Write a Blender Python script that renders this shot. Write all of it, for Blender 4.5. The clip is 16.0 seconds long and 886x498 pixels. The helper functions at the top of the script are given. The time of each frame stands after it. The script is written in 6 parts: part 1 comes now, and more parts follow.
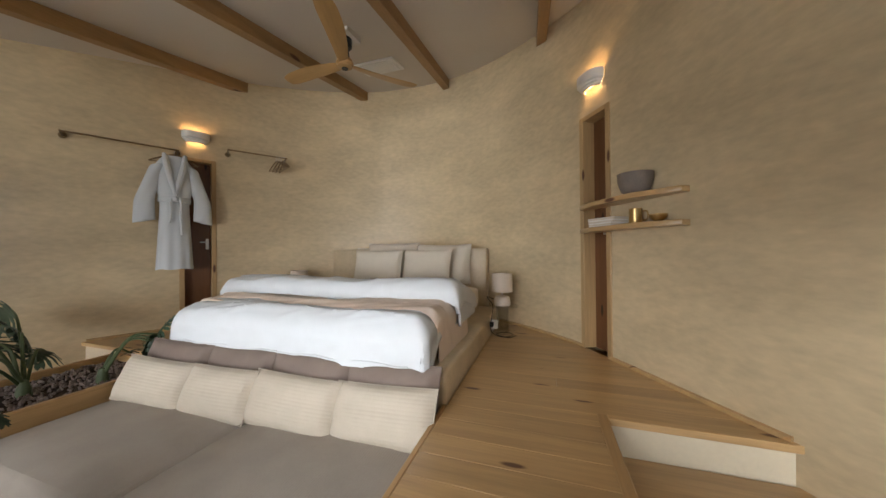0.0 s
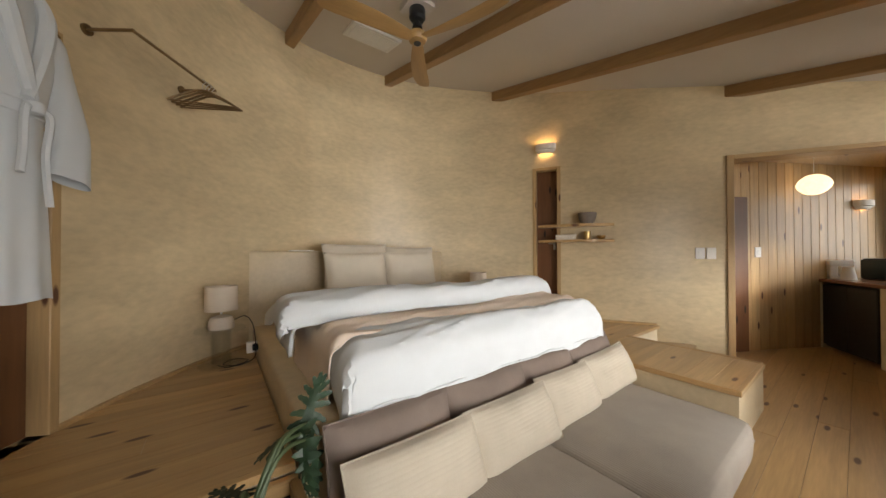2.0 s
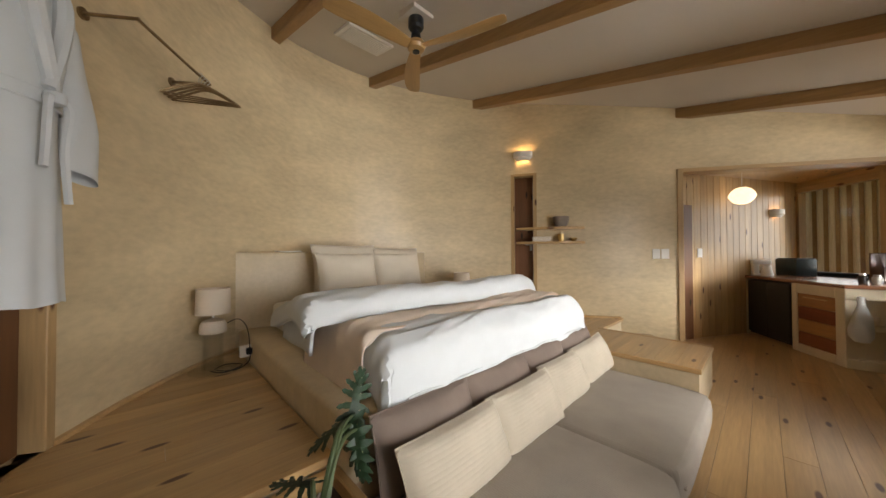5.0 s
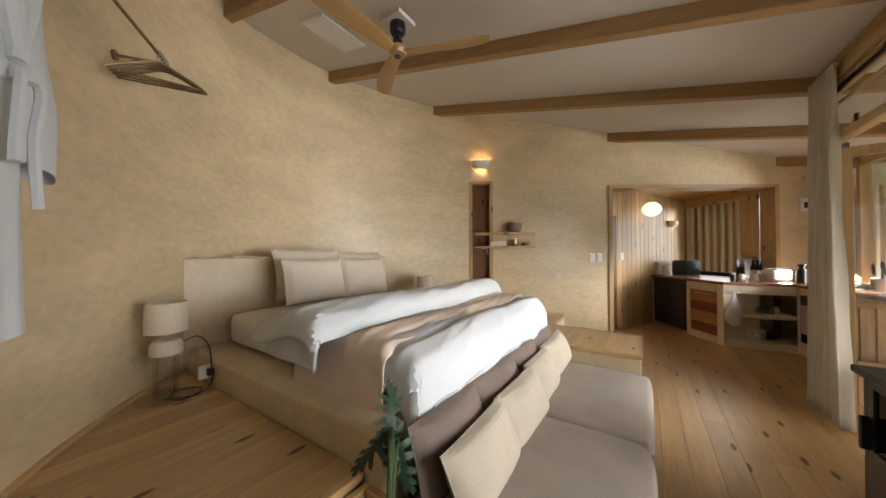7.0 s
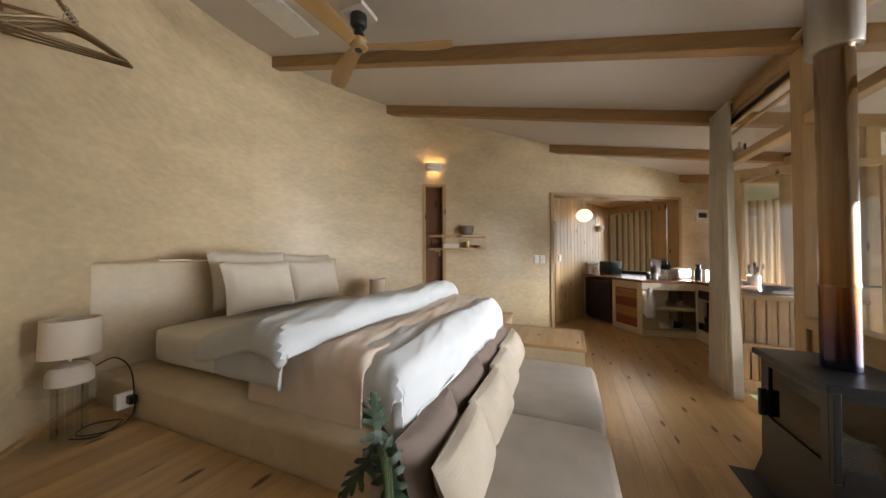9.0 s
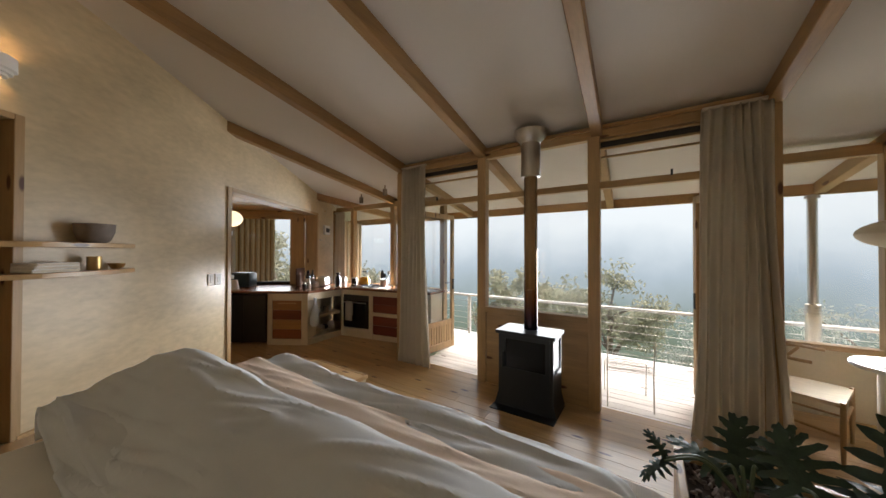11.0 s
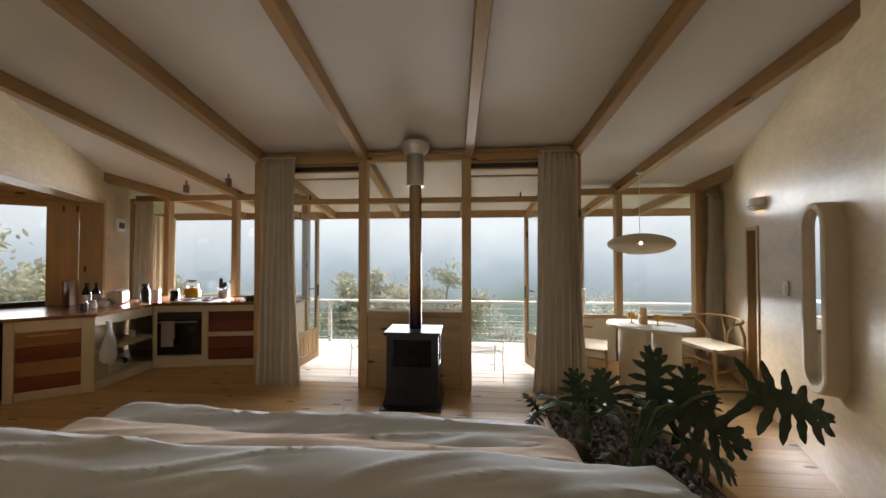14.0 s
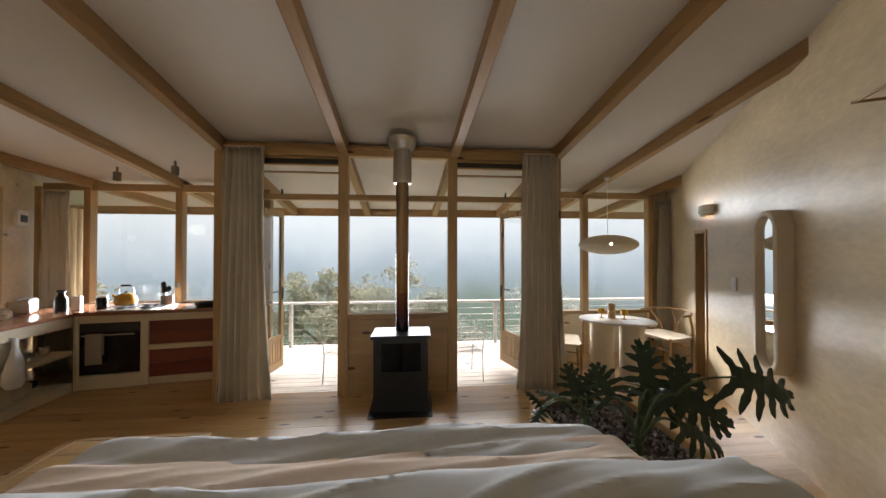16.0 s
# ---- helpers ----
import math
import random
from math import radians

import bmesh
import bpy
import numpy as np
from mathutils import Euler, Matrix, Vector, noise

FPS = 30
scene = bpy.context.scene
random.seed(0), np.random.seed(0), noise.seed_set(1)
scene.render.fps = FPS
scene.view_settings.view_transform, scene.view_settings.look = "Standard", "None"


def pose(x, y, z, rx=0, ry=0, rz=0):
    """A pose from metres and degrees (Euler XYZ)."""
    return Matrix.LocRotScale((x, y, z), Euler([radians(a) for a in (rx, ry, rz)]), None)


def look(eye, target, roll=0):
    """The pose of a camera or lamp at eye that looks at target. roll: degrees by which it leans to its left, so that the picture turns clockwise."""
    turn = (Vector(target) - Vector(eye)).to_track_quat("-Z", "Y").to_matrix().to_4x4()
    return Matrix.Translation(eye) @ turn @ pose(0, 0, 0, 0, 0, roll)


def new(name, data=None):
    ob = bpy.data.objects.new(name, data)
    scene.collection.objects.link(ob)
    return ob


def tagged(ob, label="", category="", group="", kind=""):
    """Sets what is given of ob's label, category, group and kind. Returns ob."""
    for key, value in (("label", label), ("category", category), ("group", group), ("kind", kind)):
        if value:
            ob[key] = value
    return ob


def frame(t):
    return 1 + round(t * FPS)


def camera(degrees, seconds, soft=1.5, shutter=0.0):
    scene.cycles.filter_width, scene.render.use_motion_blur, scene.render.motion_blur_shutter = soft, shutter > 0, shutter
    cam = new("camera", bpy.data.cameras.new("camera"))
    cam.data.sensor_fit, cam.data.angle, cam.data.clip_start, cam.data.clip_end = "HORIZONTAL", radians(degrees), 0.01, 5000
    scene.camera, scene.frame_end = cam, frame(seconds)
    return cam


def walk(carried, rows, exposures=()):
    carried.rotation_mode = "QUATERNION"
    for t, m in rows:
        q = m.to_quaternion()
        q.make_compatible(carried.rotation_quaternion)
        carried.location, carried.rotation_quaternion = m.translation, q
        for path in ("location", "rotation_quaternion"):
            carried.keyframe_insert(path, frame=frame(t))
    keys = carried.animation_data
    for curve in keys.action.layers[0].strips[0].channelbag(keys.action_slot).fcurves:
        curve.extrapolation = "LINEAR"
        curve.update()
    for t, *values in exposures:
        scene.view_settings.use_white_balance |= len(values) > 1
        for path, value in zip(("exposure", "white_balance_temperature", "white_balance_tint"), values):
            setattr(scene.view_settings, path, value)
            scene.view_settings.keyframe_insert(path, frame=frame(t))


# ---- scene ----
cam = camera(110.5, 16.0)
# seconds, x, y, z, yaw, pitch, roll
ROWS = [
    (0.0, 1.744, 0.255, 1.248, 18.22, 0.28, 0.55),
    (0.5, 1.547, 0.262, 1.257, 14.5, 0.35, 0.52),
    (1.0, 0.92, 0.271, 1.28, 4.21, 0.3, 0.48),
    (1.2, -0.206, 0.408, 1.258, -11.3, 0.4, 0.45),
    (1.3, -0.715, 0.480, 1.260, -19.8, 0.45, 0.4),
    (1.5, -1.258, 0.581, 1.266, -32.66, 0.52, 0.1),
    (2.0, -1.487, 0.596, 1.262, -36.45, 0.58, 0.14),
    (2.5, -1.537, 0.596, 1.255, -37.2, 0.64, 0.13),
    (3.0, -1.583, 0.598, 1.248, -37.94, 0.74, 0.13),
    (3.5, -1.632, 0.603, 1.246, -38.8, 0.76, 0.12),
    (4.0, -1.683, 0.613, 1.244, -39.95, 0.81, 0.18),
    (6.5, -2.055, 0.943, 1.298, -52.81, 0.75, 0.09),
    (7.0, -2.137, 1.009, 1.312, -56.55, 0.76, 0.1),
    (7.5, -2.198, 1.073, 1.321, -60.68, 0.8, 0.11),
    (8.0, -2.223, 1.127, 1.326, -64.16, 0.87, 0.1),
    (10.3, -2.100, 1.640, 1.360, -86.3, 0.9, 0.1),
    (10.5, -1.930, 2.090, 1.450, -105.0, 0.7, -0.5),
    (10.7, -1.560, 2.640, 1.520, -126.6, 0.6, -0.5),
    (11.0, -1.073, 3.12, 1.559, -146.21, 0.56, -0.11),
    (11.5, -0.985, 3.212, 1.593, -153.35, 0.43, -0.03),
    (12.0, -0.931, 3.265, 1.603, -158.56, 0.38, -0.01),
    (12.5, -0.866, 3.295, 1.604, -163.76, 0.51, 0.04),
    (13.0, -0.79, 3.31, 1.601, -168.03, 0.57, 0.05),
    (13.5, -0.699, 3.338, 1.591, -172.28, 0.77, 0.02),
    (14.0, -0.618, 3.353, 1.59, -175.7, 0.8, 0.04),
    (14.5, -0.511, 3.356, 1.601, -178.75, 0.67, 0.01),
    (15.0, -0.41, 3.34, 1.608, -181.19, 0.61, 0.01),
    (15.5, -0.305, 3.315, 1.599, -183.33, 0.65, 0.01),
    (16.0, -0.202, 3.284, 1.601, -185.01, 0.6, -0.01),
]
walk(cam, [(t, pose(x, y, z, 90 + pitch, roll, yaw)) for t, x, y, z, yaw, pitch, roll in ROWS],
     exposures=[(0.0, 1.46, 6450, 10), (1.5, 1.55, 7000, 10), (4.0, 1.58, 7000, 10), (8.0, 1.8, 6650, 10), (11.0, 1.42, 6450, 10), (16.0, 1.42, 6450, 10)])

# ---- light ----
world = bpy.data.worlds.new("sky")
scene.world = world
world.use_nodes = True
wn = world.node_tree
sky = wn.nodes.new("ShaderNodeTexSky")
sky.sky_type = "NISHITA"
sky.sun_disc = False
sky.sun_elevation, sky.sun_rotation = radians(50), radians(200)
sky.air_density, sky.dust_density, sky.ozone_density = 1.0, 6.0, 1.0
wn.nodes["Background"].inputs["Strength"].default_value = 0.15
wn.links.new(sky.outputs[0], wn.nodes["Background"].inputs["Color"])
sun = new("sun", bpy.data.lights.new("sun", "SUN"))
sun.data.energy, sun.data.angle, sun.data.color = 1.5, radians(40), (1.0, 0.96, 0.9)
sun.matrix_world = look((0, 0, 0), (0.45, 0.5, -0.62))


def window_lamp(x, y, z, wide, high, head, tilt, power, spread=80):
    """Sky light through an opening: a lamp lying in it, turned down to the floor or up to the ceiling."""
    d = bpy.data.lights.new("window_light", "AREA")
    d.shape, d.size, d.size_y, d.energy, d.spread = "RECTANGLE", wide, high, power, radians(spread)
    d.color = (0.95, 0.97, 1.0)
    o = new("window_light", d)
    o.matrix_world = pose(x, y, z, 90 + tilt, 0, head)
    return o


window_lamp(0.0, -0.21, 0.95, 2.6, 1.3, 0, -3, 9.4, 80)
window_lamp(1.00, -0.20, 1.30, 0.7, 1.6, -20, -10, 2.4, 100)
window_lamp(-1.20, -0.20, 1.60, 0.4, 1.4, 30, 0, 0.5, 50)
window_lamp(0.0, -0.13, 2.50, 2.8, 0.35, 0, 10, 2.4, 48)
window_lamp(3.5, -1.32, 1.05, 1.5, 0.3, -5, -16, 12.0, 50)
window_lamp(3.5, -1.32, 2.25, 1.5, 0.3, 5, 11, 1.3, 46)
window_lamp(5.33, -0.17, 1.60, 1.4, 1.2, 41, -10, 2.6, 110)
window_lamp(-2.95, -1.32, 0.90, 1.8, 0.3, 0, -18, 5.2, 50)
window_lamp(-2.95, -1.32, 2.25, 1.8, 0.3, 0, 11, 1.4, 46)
BACK = 0.40  # glow strength of the painted misty distance
FANROT = 52.0  # the way the first fan blade points


# ---- materials ----
def mat(name, color, rough=0.6, metal=0.0, dark=0.85, light=1.1, scale=6.0, fine=60.0, bump=0.15, stretch=(1, 1, 1), rand=0.0, spec=0.5, coat=0.0, dist=0.002, alpha=1.0, fine_mix=0.3):
    """Mottled material: coarse and fine noise tint the colour, fine noise gives relief."""
    m = bpy.data.materials.new(name)
    m.use_nodes = True
    nt = m.node_tree
    N, L = nt.nodes, nt.links
    b = N["Principled BSDF"]
    b.inputs["Roughness"].default_value = rough
    b.inputs["Metallic"].default_value = metal
    b.inputs["Specular IOR Level"].default_value = spec
    b.inputs["Coat Weight"].default_value = coat
    b.inputs["Coat Roughness"].default_value = 0.25
    tc = N.new("ShaderNodeTexCoord")
    mp = N.new("ShaderNodeMapping")
    mp.inputs["Scale"].default_value = stretch
    L.new(tc.outputs["Object"], mp.inputs["Vector"])
    n1 = N.new("ShaderNodeTexNoise")
    n1.inputs["Scale"].default_value, n1.inputs["Detail"].default_value = scale, 5
    n2 = N.new("ShaderNodeTexNoise")
    n2.inputs["Scale"].default_value, n2.inputs["Detail"].default_value = fine, 4
    L.new(mp.outputs[0], n1.inputs["Vector"])
    L.new(mp.outputs[0], n2.inputs["Vector"])
    mix = N.new("ShaderNodeMix")
    mix.inputs[0].default_value = fine_mix
    L.new(n1.outputs["Fac"], mix.inputs[2])
    L.new(n2.outputs["Fac"], mix.inputs[3])
    ramp = N.new("ShaderNodeValToRGB")
    ramp.color_ramp.elements[0].position, ramp.color_ramp.elements[1].position = 0.3, 0.7
    ramp.color_ramp.elements[0].color = (*[c * dark for c in color], 1)
    ramp.color_ramp.elements[1].color = (*[min(c * light, 1) for c in color], 1)
    L.new(mix.outputs[0], ramp.inputs[0])
    out = ramp.outputs[0]
    if rand:
        oi = N.new("ShaderNodeObjectInfo")
        hs = N.new("ShaderNodeHueSaturation")
        mr = N.new("ShaderNodeMapRange")
        mr.inputs[3].default_value, mr.inputs[4].default_value = 1 - rand, 1 + rand
        L.new(oi.outputs["Random"], mr.inputs[0])
        L.new(mr.outputs[0], hs.inputs["Value"])
        L.new(out, hs.inputs["Color"])
        out = hs.outputs[0]
    L.new(out, b.inputs["Base Color"])
    if bump:
        bp = N.new("ShaderNodeBump")
        bp.inputs["Strength"].default_value, bp.inputs["Distance"].default_value = bump, dist
        L.new(mix.outputs[0], bp.inputs["Height"])
        L.new(bp.outputs[0], b.inputs["Normal"])
    return m


def wood(name, color, axis=0, knots=0.35, rough=0.4, rand=0.12, coat=0.0, dark=0.72, knot_color=(0.09, 0.03, 0.012), knot_scale=2.6, grain=1.0):
    """Timber: grain stretched along one axis, with knots."""
    m = mat(name, color, rough, dark=dark, light=1.12, scale=2.2 * grain, fine=11 * grain, bump=0.12, rand=rand, coat=coat,
            stretch=[0.45 if i == axis else 7.0 for i in range(3)], fine_mix=0.4)
    nt = m.node_tree
    N, L = nt.nodes, nt.links
    b = N["Principled BSDF"]
    if knots:
        src = b.inputs["Base Color"].links[0].from_socket
        tc = N.new("ShaderNodeTexCoord")
        oi = N.new("ShaderNodeObjectInfo")
        sx, ad, cx, ml = N.new("ShaderNodeSeparateXYZ"), N.new("ShaderNodeMath"), N.new("ShaderNodeCombineXYZ"), N.new("ShaderNodeVectorMath")
        L.new(tc.outputs["Object"], sx.inputs[0])
        others = [k for k in range(3) if k != axis]
        L.new(sx.outputs[others[0]], ad.inputs[0])
        L.new(sx.outputs[others[1]], ad.inputs[1])
        L.new(sx.outputs[axis], cx.inputs[0])
        L.new(ad.outputs[0], cx.inputs[1])
        ml.operation = "MULTIPLY"
        ml.inputs[1].default_value = (0.62 * knot_scale, 2.1 * knot_scale, 1)
        L.new(cx.outputs[0], ml.inputs[0])
        add, sc = N.new("ShaderNodeVectorMath"), N.new("ShaderNodeVectorMath")
        sc.operation = "SCALE"
        sc.inputs[0].default_value = (13.7, 7.1, 3.3)
        L.new(oi.outputs["Random"], sc.inputs[3])
        L.new(ml.outputs[0], add.inputs[0])
        L.new(sc.outputs[0], add.inputs[1])
        vo = N.new("ShaderNodeTexVoronoi")
        vo.voronoi_dimensions = "2D"
        vo.inputs["Scale"].default_value = 1.0
        L.new(add.outputs[0], vo.inputs["Vector"])
        kr = N.new("ShaderNodeMapRange")
        kr.inputs[1].default_value, kr.inputs[2].default_value = 0.055, 0.10
        kr.inputs[3].default_value, kr.inputs[4].default_value = 1.0, 0.0
        L.new(vo.outputs["Distance"], kr.inputs[0])
        sel = N.new("ShaderNodeMath")
        sel.operation = "GREATER_THAN"
        sel.inputs[1].default_value = 1 - knots
        sp = N.new("ShaderNodeSeparateColor")
        L.new(vo.outputs["Color"], sp.inputs[0])
        L.new(sp.outputs[0], sel.inputs[0])
        mu = N.new("ShaderNodeMath")
        mu.operation = "MULTIPLY"
        L.new(kr.outputs[0], mu.inputs[0])
        L.new(sel.outputs[0], mu.inputs[1])
        mx = N.new("ShaderNodeMix")
        mx.data_type = "RGBA"
        mx.inputs[7].default_value = (*knot_color, 1)
        L.new(mu.outputs[0], mx.inputs[0])
        L.new(src, mx.inputs[6])
        L.new(mx.outputs[2], b.inputs["Base Color"])
    return m


def glass(name, tint=(1, 1, 1), rough=0.0, clear=0.92):
    m = bpy.data.materials.new(name)
    m.use_nodes = True
    N, L = m.node_tree.nodes, m.node_tree.links
    N.remove(N["Principled BSDF"])
    tr, gl, mx, fr = N.new("ShaderNodeBsdfTransparent"), N.new("ShaderNodeBsdfGlossy"), N.new("ShaderNodeMixShader"), N.new("ShaderNodeLayerWeight")
    tr.inputs[0].default_value = (*tint, 1)
    gl.inputs["Roughness"].default_value = rough
    fr.inputs["Blend"].default_value = 0.12
    mr = N.new("ShaderNodeMapRange")
    mr.inputs[3].default_value, mr.inputs[4].default_value = 0.03, 0.45
    L.new(fr.outputs["Facing"], mr.inputs[0])
    L.new(mr.outputs[0], mx.inputs[0])
    L.new(tr.outputs[0], mx.inputs[1])
    L.new(gl.outputs[0], mx.inputs[2])
    L.new(mx.outputs[0], N["Material Output"].inputs[0])
    return m


def glow(name, color, strength, base=(0.9, 0.85, 0.78)):
    m = mat(name, base, 0.6, scale=20, bump=0.1)
    b = m.node_tree.nodes["Principled BSDF"]
    b.inputs["Emission Color"].default_value = (*color, 1)
    b.inputs["Emission Strength"].default_value = strength
    return m


def ribs(m, axis, pitch, depth):
    """Adds the ribs of a corduroy to a material's relief."""
    N, L = m.node_tree.nodes, m.node_tree.links
    tc, sp, mu, sn, ab, bp = N.new("ShaderNodeTexCoord"), N.new("ShaderNodeSeparateXYZ"), N.new("ShaderNodeMath"), N.new("ShaderNodeMath"), N.new("ShaderNodeMath"), N.new("ShaderNodeBump")
    L.new(tc.outputs["Object"], sp.inputs[0])
    mu.operation, sn.operation, ab.operation = "MULTIPLY", "SINE", "ABSOLUTE"
    mu.inputs[1].default_value = math.pi / pitch
    L.new(sp.outputs[axis], mu.inputs[0])
    L.new(mu.outputs[0], sn.inputs[0])
    L.new(sn.outputs[0], ab.inputs[0])
    L.new(ab.outputs[0], bp.inputs["Height"])
    bp.inputs["Strength"].default_value, bp.inputs["Distance"].default_value = 0.8, depth
    b = N["Principled BSDF"]
    if b.inputs["Normal"].links:
        L.new(b.inputs["Normal"].links[0].from_socket, bp.inputs["Normal"])
    L.new(bp.outputs[0], b.inputs["Normal"])
    return m


def polish(m, low, high, scale, depth, stretch=(1, 1, 2.4)):
    """Trowel-polished plaster: patches of gloss and shallow sweeping ridges."""
    N, L = m.node_tree.nodes, m.node_tree.links
    tc, mp = N.new("ShaderNodeTexCoord"), N.new("ShaderNodeMapping")
    mp.inputs["Scale"].default_value = stretch
    L.new(tc.outputs["Object"], mp.inputs[0])
    patch, sweep = N.new("ShaderNodeTexNoise"), N.new("ShaderNodeTexNoise")
    patch.inputs["Scale"].default_value, patch.inputs["Detail"].default_value, patch.inputs["Distortion"].default_value = scale, 5, 0.8
    sweep.inputs["Scale"].default_value, sweep.inputs["Detail"].default_value, sweep.inputs["Distortion"].default_value = scale * 2.2, 3, 1.5
    L.new(mp.outputs[0], patch.inputs["Vector"])
    L.new(mp.outputs[0], sweep.inputs["Vector"])
    mr, bp = N.new("ShaderNodeMapRange"), N.new("ShaderNodeBump")
    mr.inputs[1].default_value, mr.inputs[2].default_value = 0.22, 0.78
    mr.inputs[3].default_value, mr.inputs[4].default_value = low, high
    L.new(patch.outputs["Fac"], mr.inputs[0])
    b = N["Principled BSDF"]
    L.new(mr.outputs[0], b.inputs["Roughness"])
    bp.inputs["Strength"].default_value, bp.inputs["Distance"].default_value = 0.35, depth
    L.new(sweep.outputs["Fac"], bp.inputs["Height"])
    L.new(b.inputs["Normal"].links[0].from_socket, bp.inputs["Normal"])
    L.new(bp.outputs[0], b.inputs["Normal"])
    return m


PLASTER = mat("clay_plaster", (0.59, 0.468, 0.295), 0.42, dark=0.78, light=1.16, scale=1.5, fine=12, bump=0.16, dist=0.003, fine_mix=0.36, stretch=(1, 1, 2.2))
polish(PLASTER, 0.27, 0.43, 1.3, 0.004)
PLASTER_BED = mat("clay_render", (0.58, 0.468, 0.31), 0.5, dark=0.82, light=1.12, scale=3, fine=25, bump=0.25)
polish(PLASTER_BED, 0.3, 0.5, 2.0, 0.005)
CEIL = mat("ceiling_paint", (0.58, 0.53, 0.475), 0.8, dark=0.97, light=1.02, scale=2, bump=0.05)
PINE_X = wood("pine_boards", (0.50, 0.32, 0.145), 0, knots=0.5, rough=0.3, coat=0.15)
PINE_Y = wood("pine_lengthwise", (0.47, 0.29, 0.125), 1, rough=0.35)
PINE_Z = wood("pine_upright", (0.52, 0.34, 0.16), 2, rough=0.4)
BEAM = wood("beam_pine", (0.36, 0.21, 0.085), 1, knots=0.5, rough=0.5, rand=0.06, knot_scale=1.7)
POST = wood("post_pine", (0.46, 0.30, 0.14), 2, knots=0.3, rough=0.45, rand=0.06)
RAILX = wood("rail_pine", (0.46, 0.30, 0.14), 0, knots=0.3, rough=0.45, rand=0.06)
DARKWOOD = wood("stained_door_wood", (0.15, 0.062, 0.024), 2, knots=0.6, rough=0.4, knot_color=(0.02, 0.008, 0.004))
DECK = wood("deck_boards", (0.80, 0.79, 0.78), 0, knots=0.1, rough=0.7, rand=0.08)
GLASS = glass("window_glass")
WHITE = mat("white_paint", (0.78, 0.76, 0.72), 0.5, dark=0.96, light=1.03, scale=8, bump=0.05)
LINEN = mat("white_linen", (0.60, 0.62, 0.635), 0.9, dark=0.96, light=1.02, scale=8, fine=220, bump=0.25, dist=0.0008, spec=0.2)
BLACK = mat("black_steel", (0.018, 0.02, 0.022), 0.35, metal=0.3, scale=12, bump=0.08)
DARKGREY = mat("graphite", (0.03, 0.028, 0.028), 0.5, scale=10, bump=0.05)
STEEL = mat("brushed_steel", (0.55, 0.53, 0.5), 0.36, metal=1.0, scale=4, fine=80, stretch=(8, 8, 0.6), bump=0.05)
SEAT = mat("seat_corduroy_grey", (0.38, 0.335, 0.29), 0.95, dark=0.9, light=1.08, scale=5, fine=160, bump=0.3, dist=0.002, spec=0.15)
BEIGE = mat("beige_corduroy", (0.49, 0.43, 0.345), 0.95, dark=0.92, light=1.06, scale=8, fine=180, bump=0.3, spec=0.15)
BROWN = mat("taupe_linen", (0.20, 0.155, 0.13), 0.95, dark=0.88, light=1.1, scale=7, fine=200, bump=0.3, spec=0.15)
THROW = mat("blush_throw", (0.74, 0.62, 0.52), 0.95, dark=0.93, light=1.05, scale=6, fine=220, bump=0.3, spec=0.15)
PILLOW = mat("oat_linen", (0.64, 0.57, 0.47), 0.95, dark=0.94, light=1.05, scale=6, fine=220, bump=0.3, spec=0.15)
PILLOW_SHEET = mat("pale_sheet", (0.72, 0.69, 0.63), 0.95, dark=0.95, light=1.03, scale=6, fine=220, bump=0.25, spec=0.15)
CURTAIN = mat("linen_curtain", (0.70, 0.64, 0.54), 0.95, dark=0.93, light=1.05, scale=4, fine=160, bump=0.25, spec=0.1)
WORKTOP = wood("worktop_hardwood", (0.24, 0.10, 0.05), 0, knots=0.0, rough=0.25, rand=0.0, coat=0.3)
CREAM = mat("cream_render", (0.66, 0.58, 0.43), 0.6, dark=0.93, light=1.05, scale=5, fine=40, bump=0.15)
ribs(SEAT, 0, 0.012, 0.0014)
ribs(BEIGE, 2, 0.019, 0.0009)


def creases(m, scale, depth, stretch=(1, 1, 1)):
    """Adds soft folds to a cloth's relief."""
    N, L = m.node_tree.nodes, m.node_tree.links
    tc, mp, nz, bp = N.new("ShaderNodeTexCoord"), N.new("ShaderNodeMapping"), N.new("ShaderNodeTexNoise"), N.new("ShaderNodeBump")
    mp.inputs["Scale"].default_value = stretch
    nz.noise_type = "RIDGED_MULTIFRACTAL"
    nz.inputs["Scale"].default_value, nz.inputs["Detail"].default_value, nz.inputs["Distortion"].default_value = scale, 2, 0.6
    L.new(tc.outputs["Object"], mp.inputs[0])
    L.new(mp.outputs[0], nz.inputs["Vector"])
    L.new(nz.outputs["Fac"], bp.inputs["Height"])
    bp.inputs["Strength"].default_value, bp.inputs["Distance"].default_value = 0.5, depth
    b = N["Principled BSDF"]
    if b.inputs["Normal"].links:
        L.new(b.inputs["Normal"].links[0].from_socket, bp.inputs["Normal"])
    L.new(bp.outputs[0], b.inputs["Normal"])
    return m


creases(LINEN, 3.0, 0.03, (0.8, 1.5, 1))
creases(THROW, 3.5, 0.015, (0.8, 1.5, 1))
creases(BROWN, 6, 0.008)
creases(PILLOW, 6, 0.008)


def let_through(m, share):
    """Lets light glow through a thin cloth."""
    N, L = m.node_tree.nodes, m.node_tree.links
    b = N["Principled BSDF"]
    tl, mx = N.new("ShaderNodeBsdfTranslucent"), N.new("ShaderNodeMixShader")
    L.new(b.inputs["Base Color"].links[0].from_socket, tl.inputs[0])
    mx.inputs[0].default_value = share
    L.new(b.outputs[0], mx.inputs[1])
    L.new(tl.outputs[0], mx.inputs[2])
    L.new(mx.outputs[0], N["Material Output"].inputs[0])


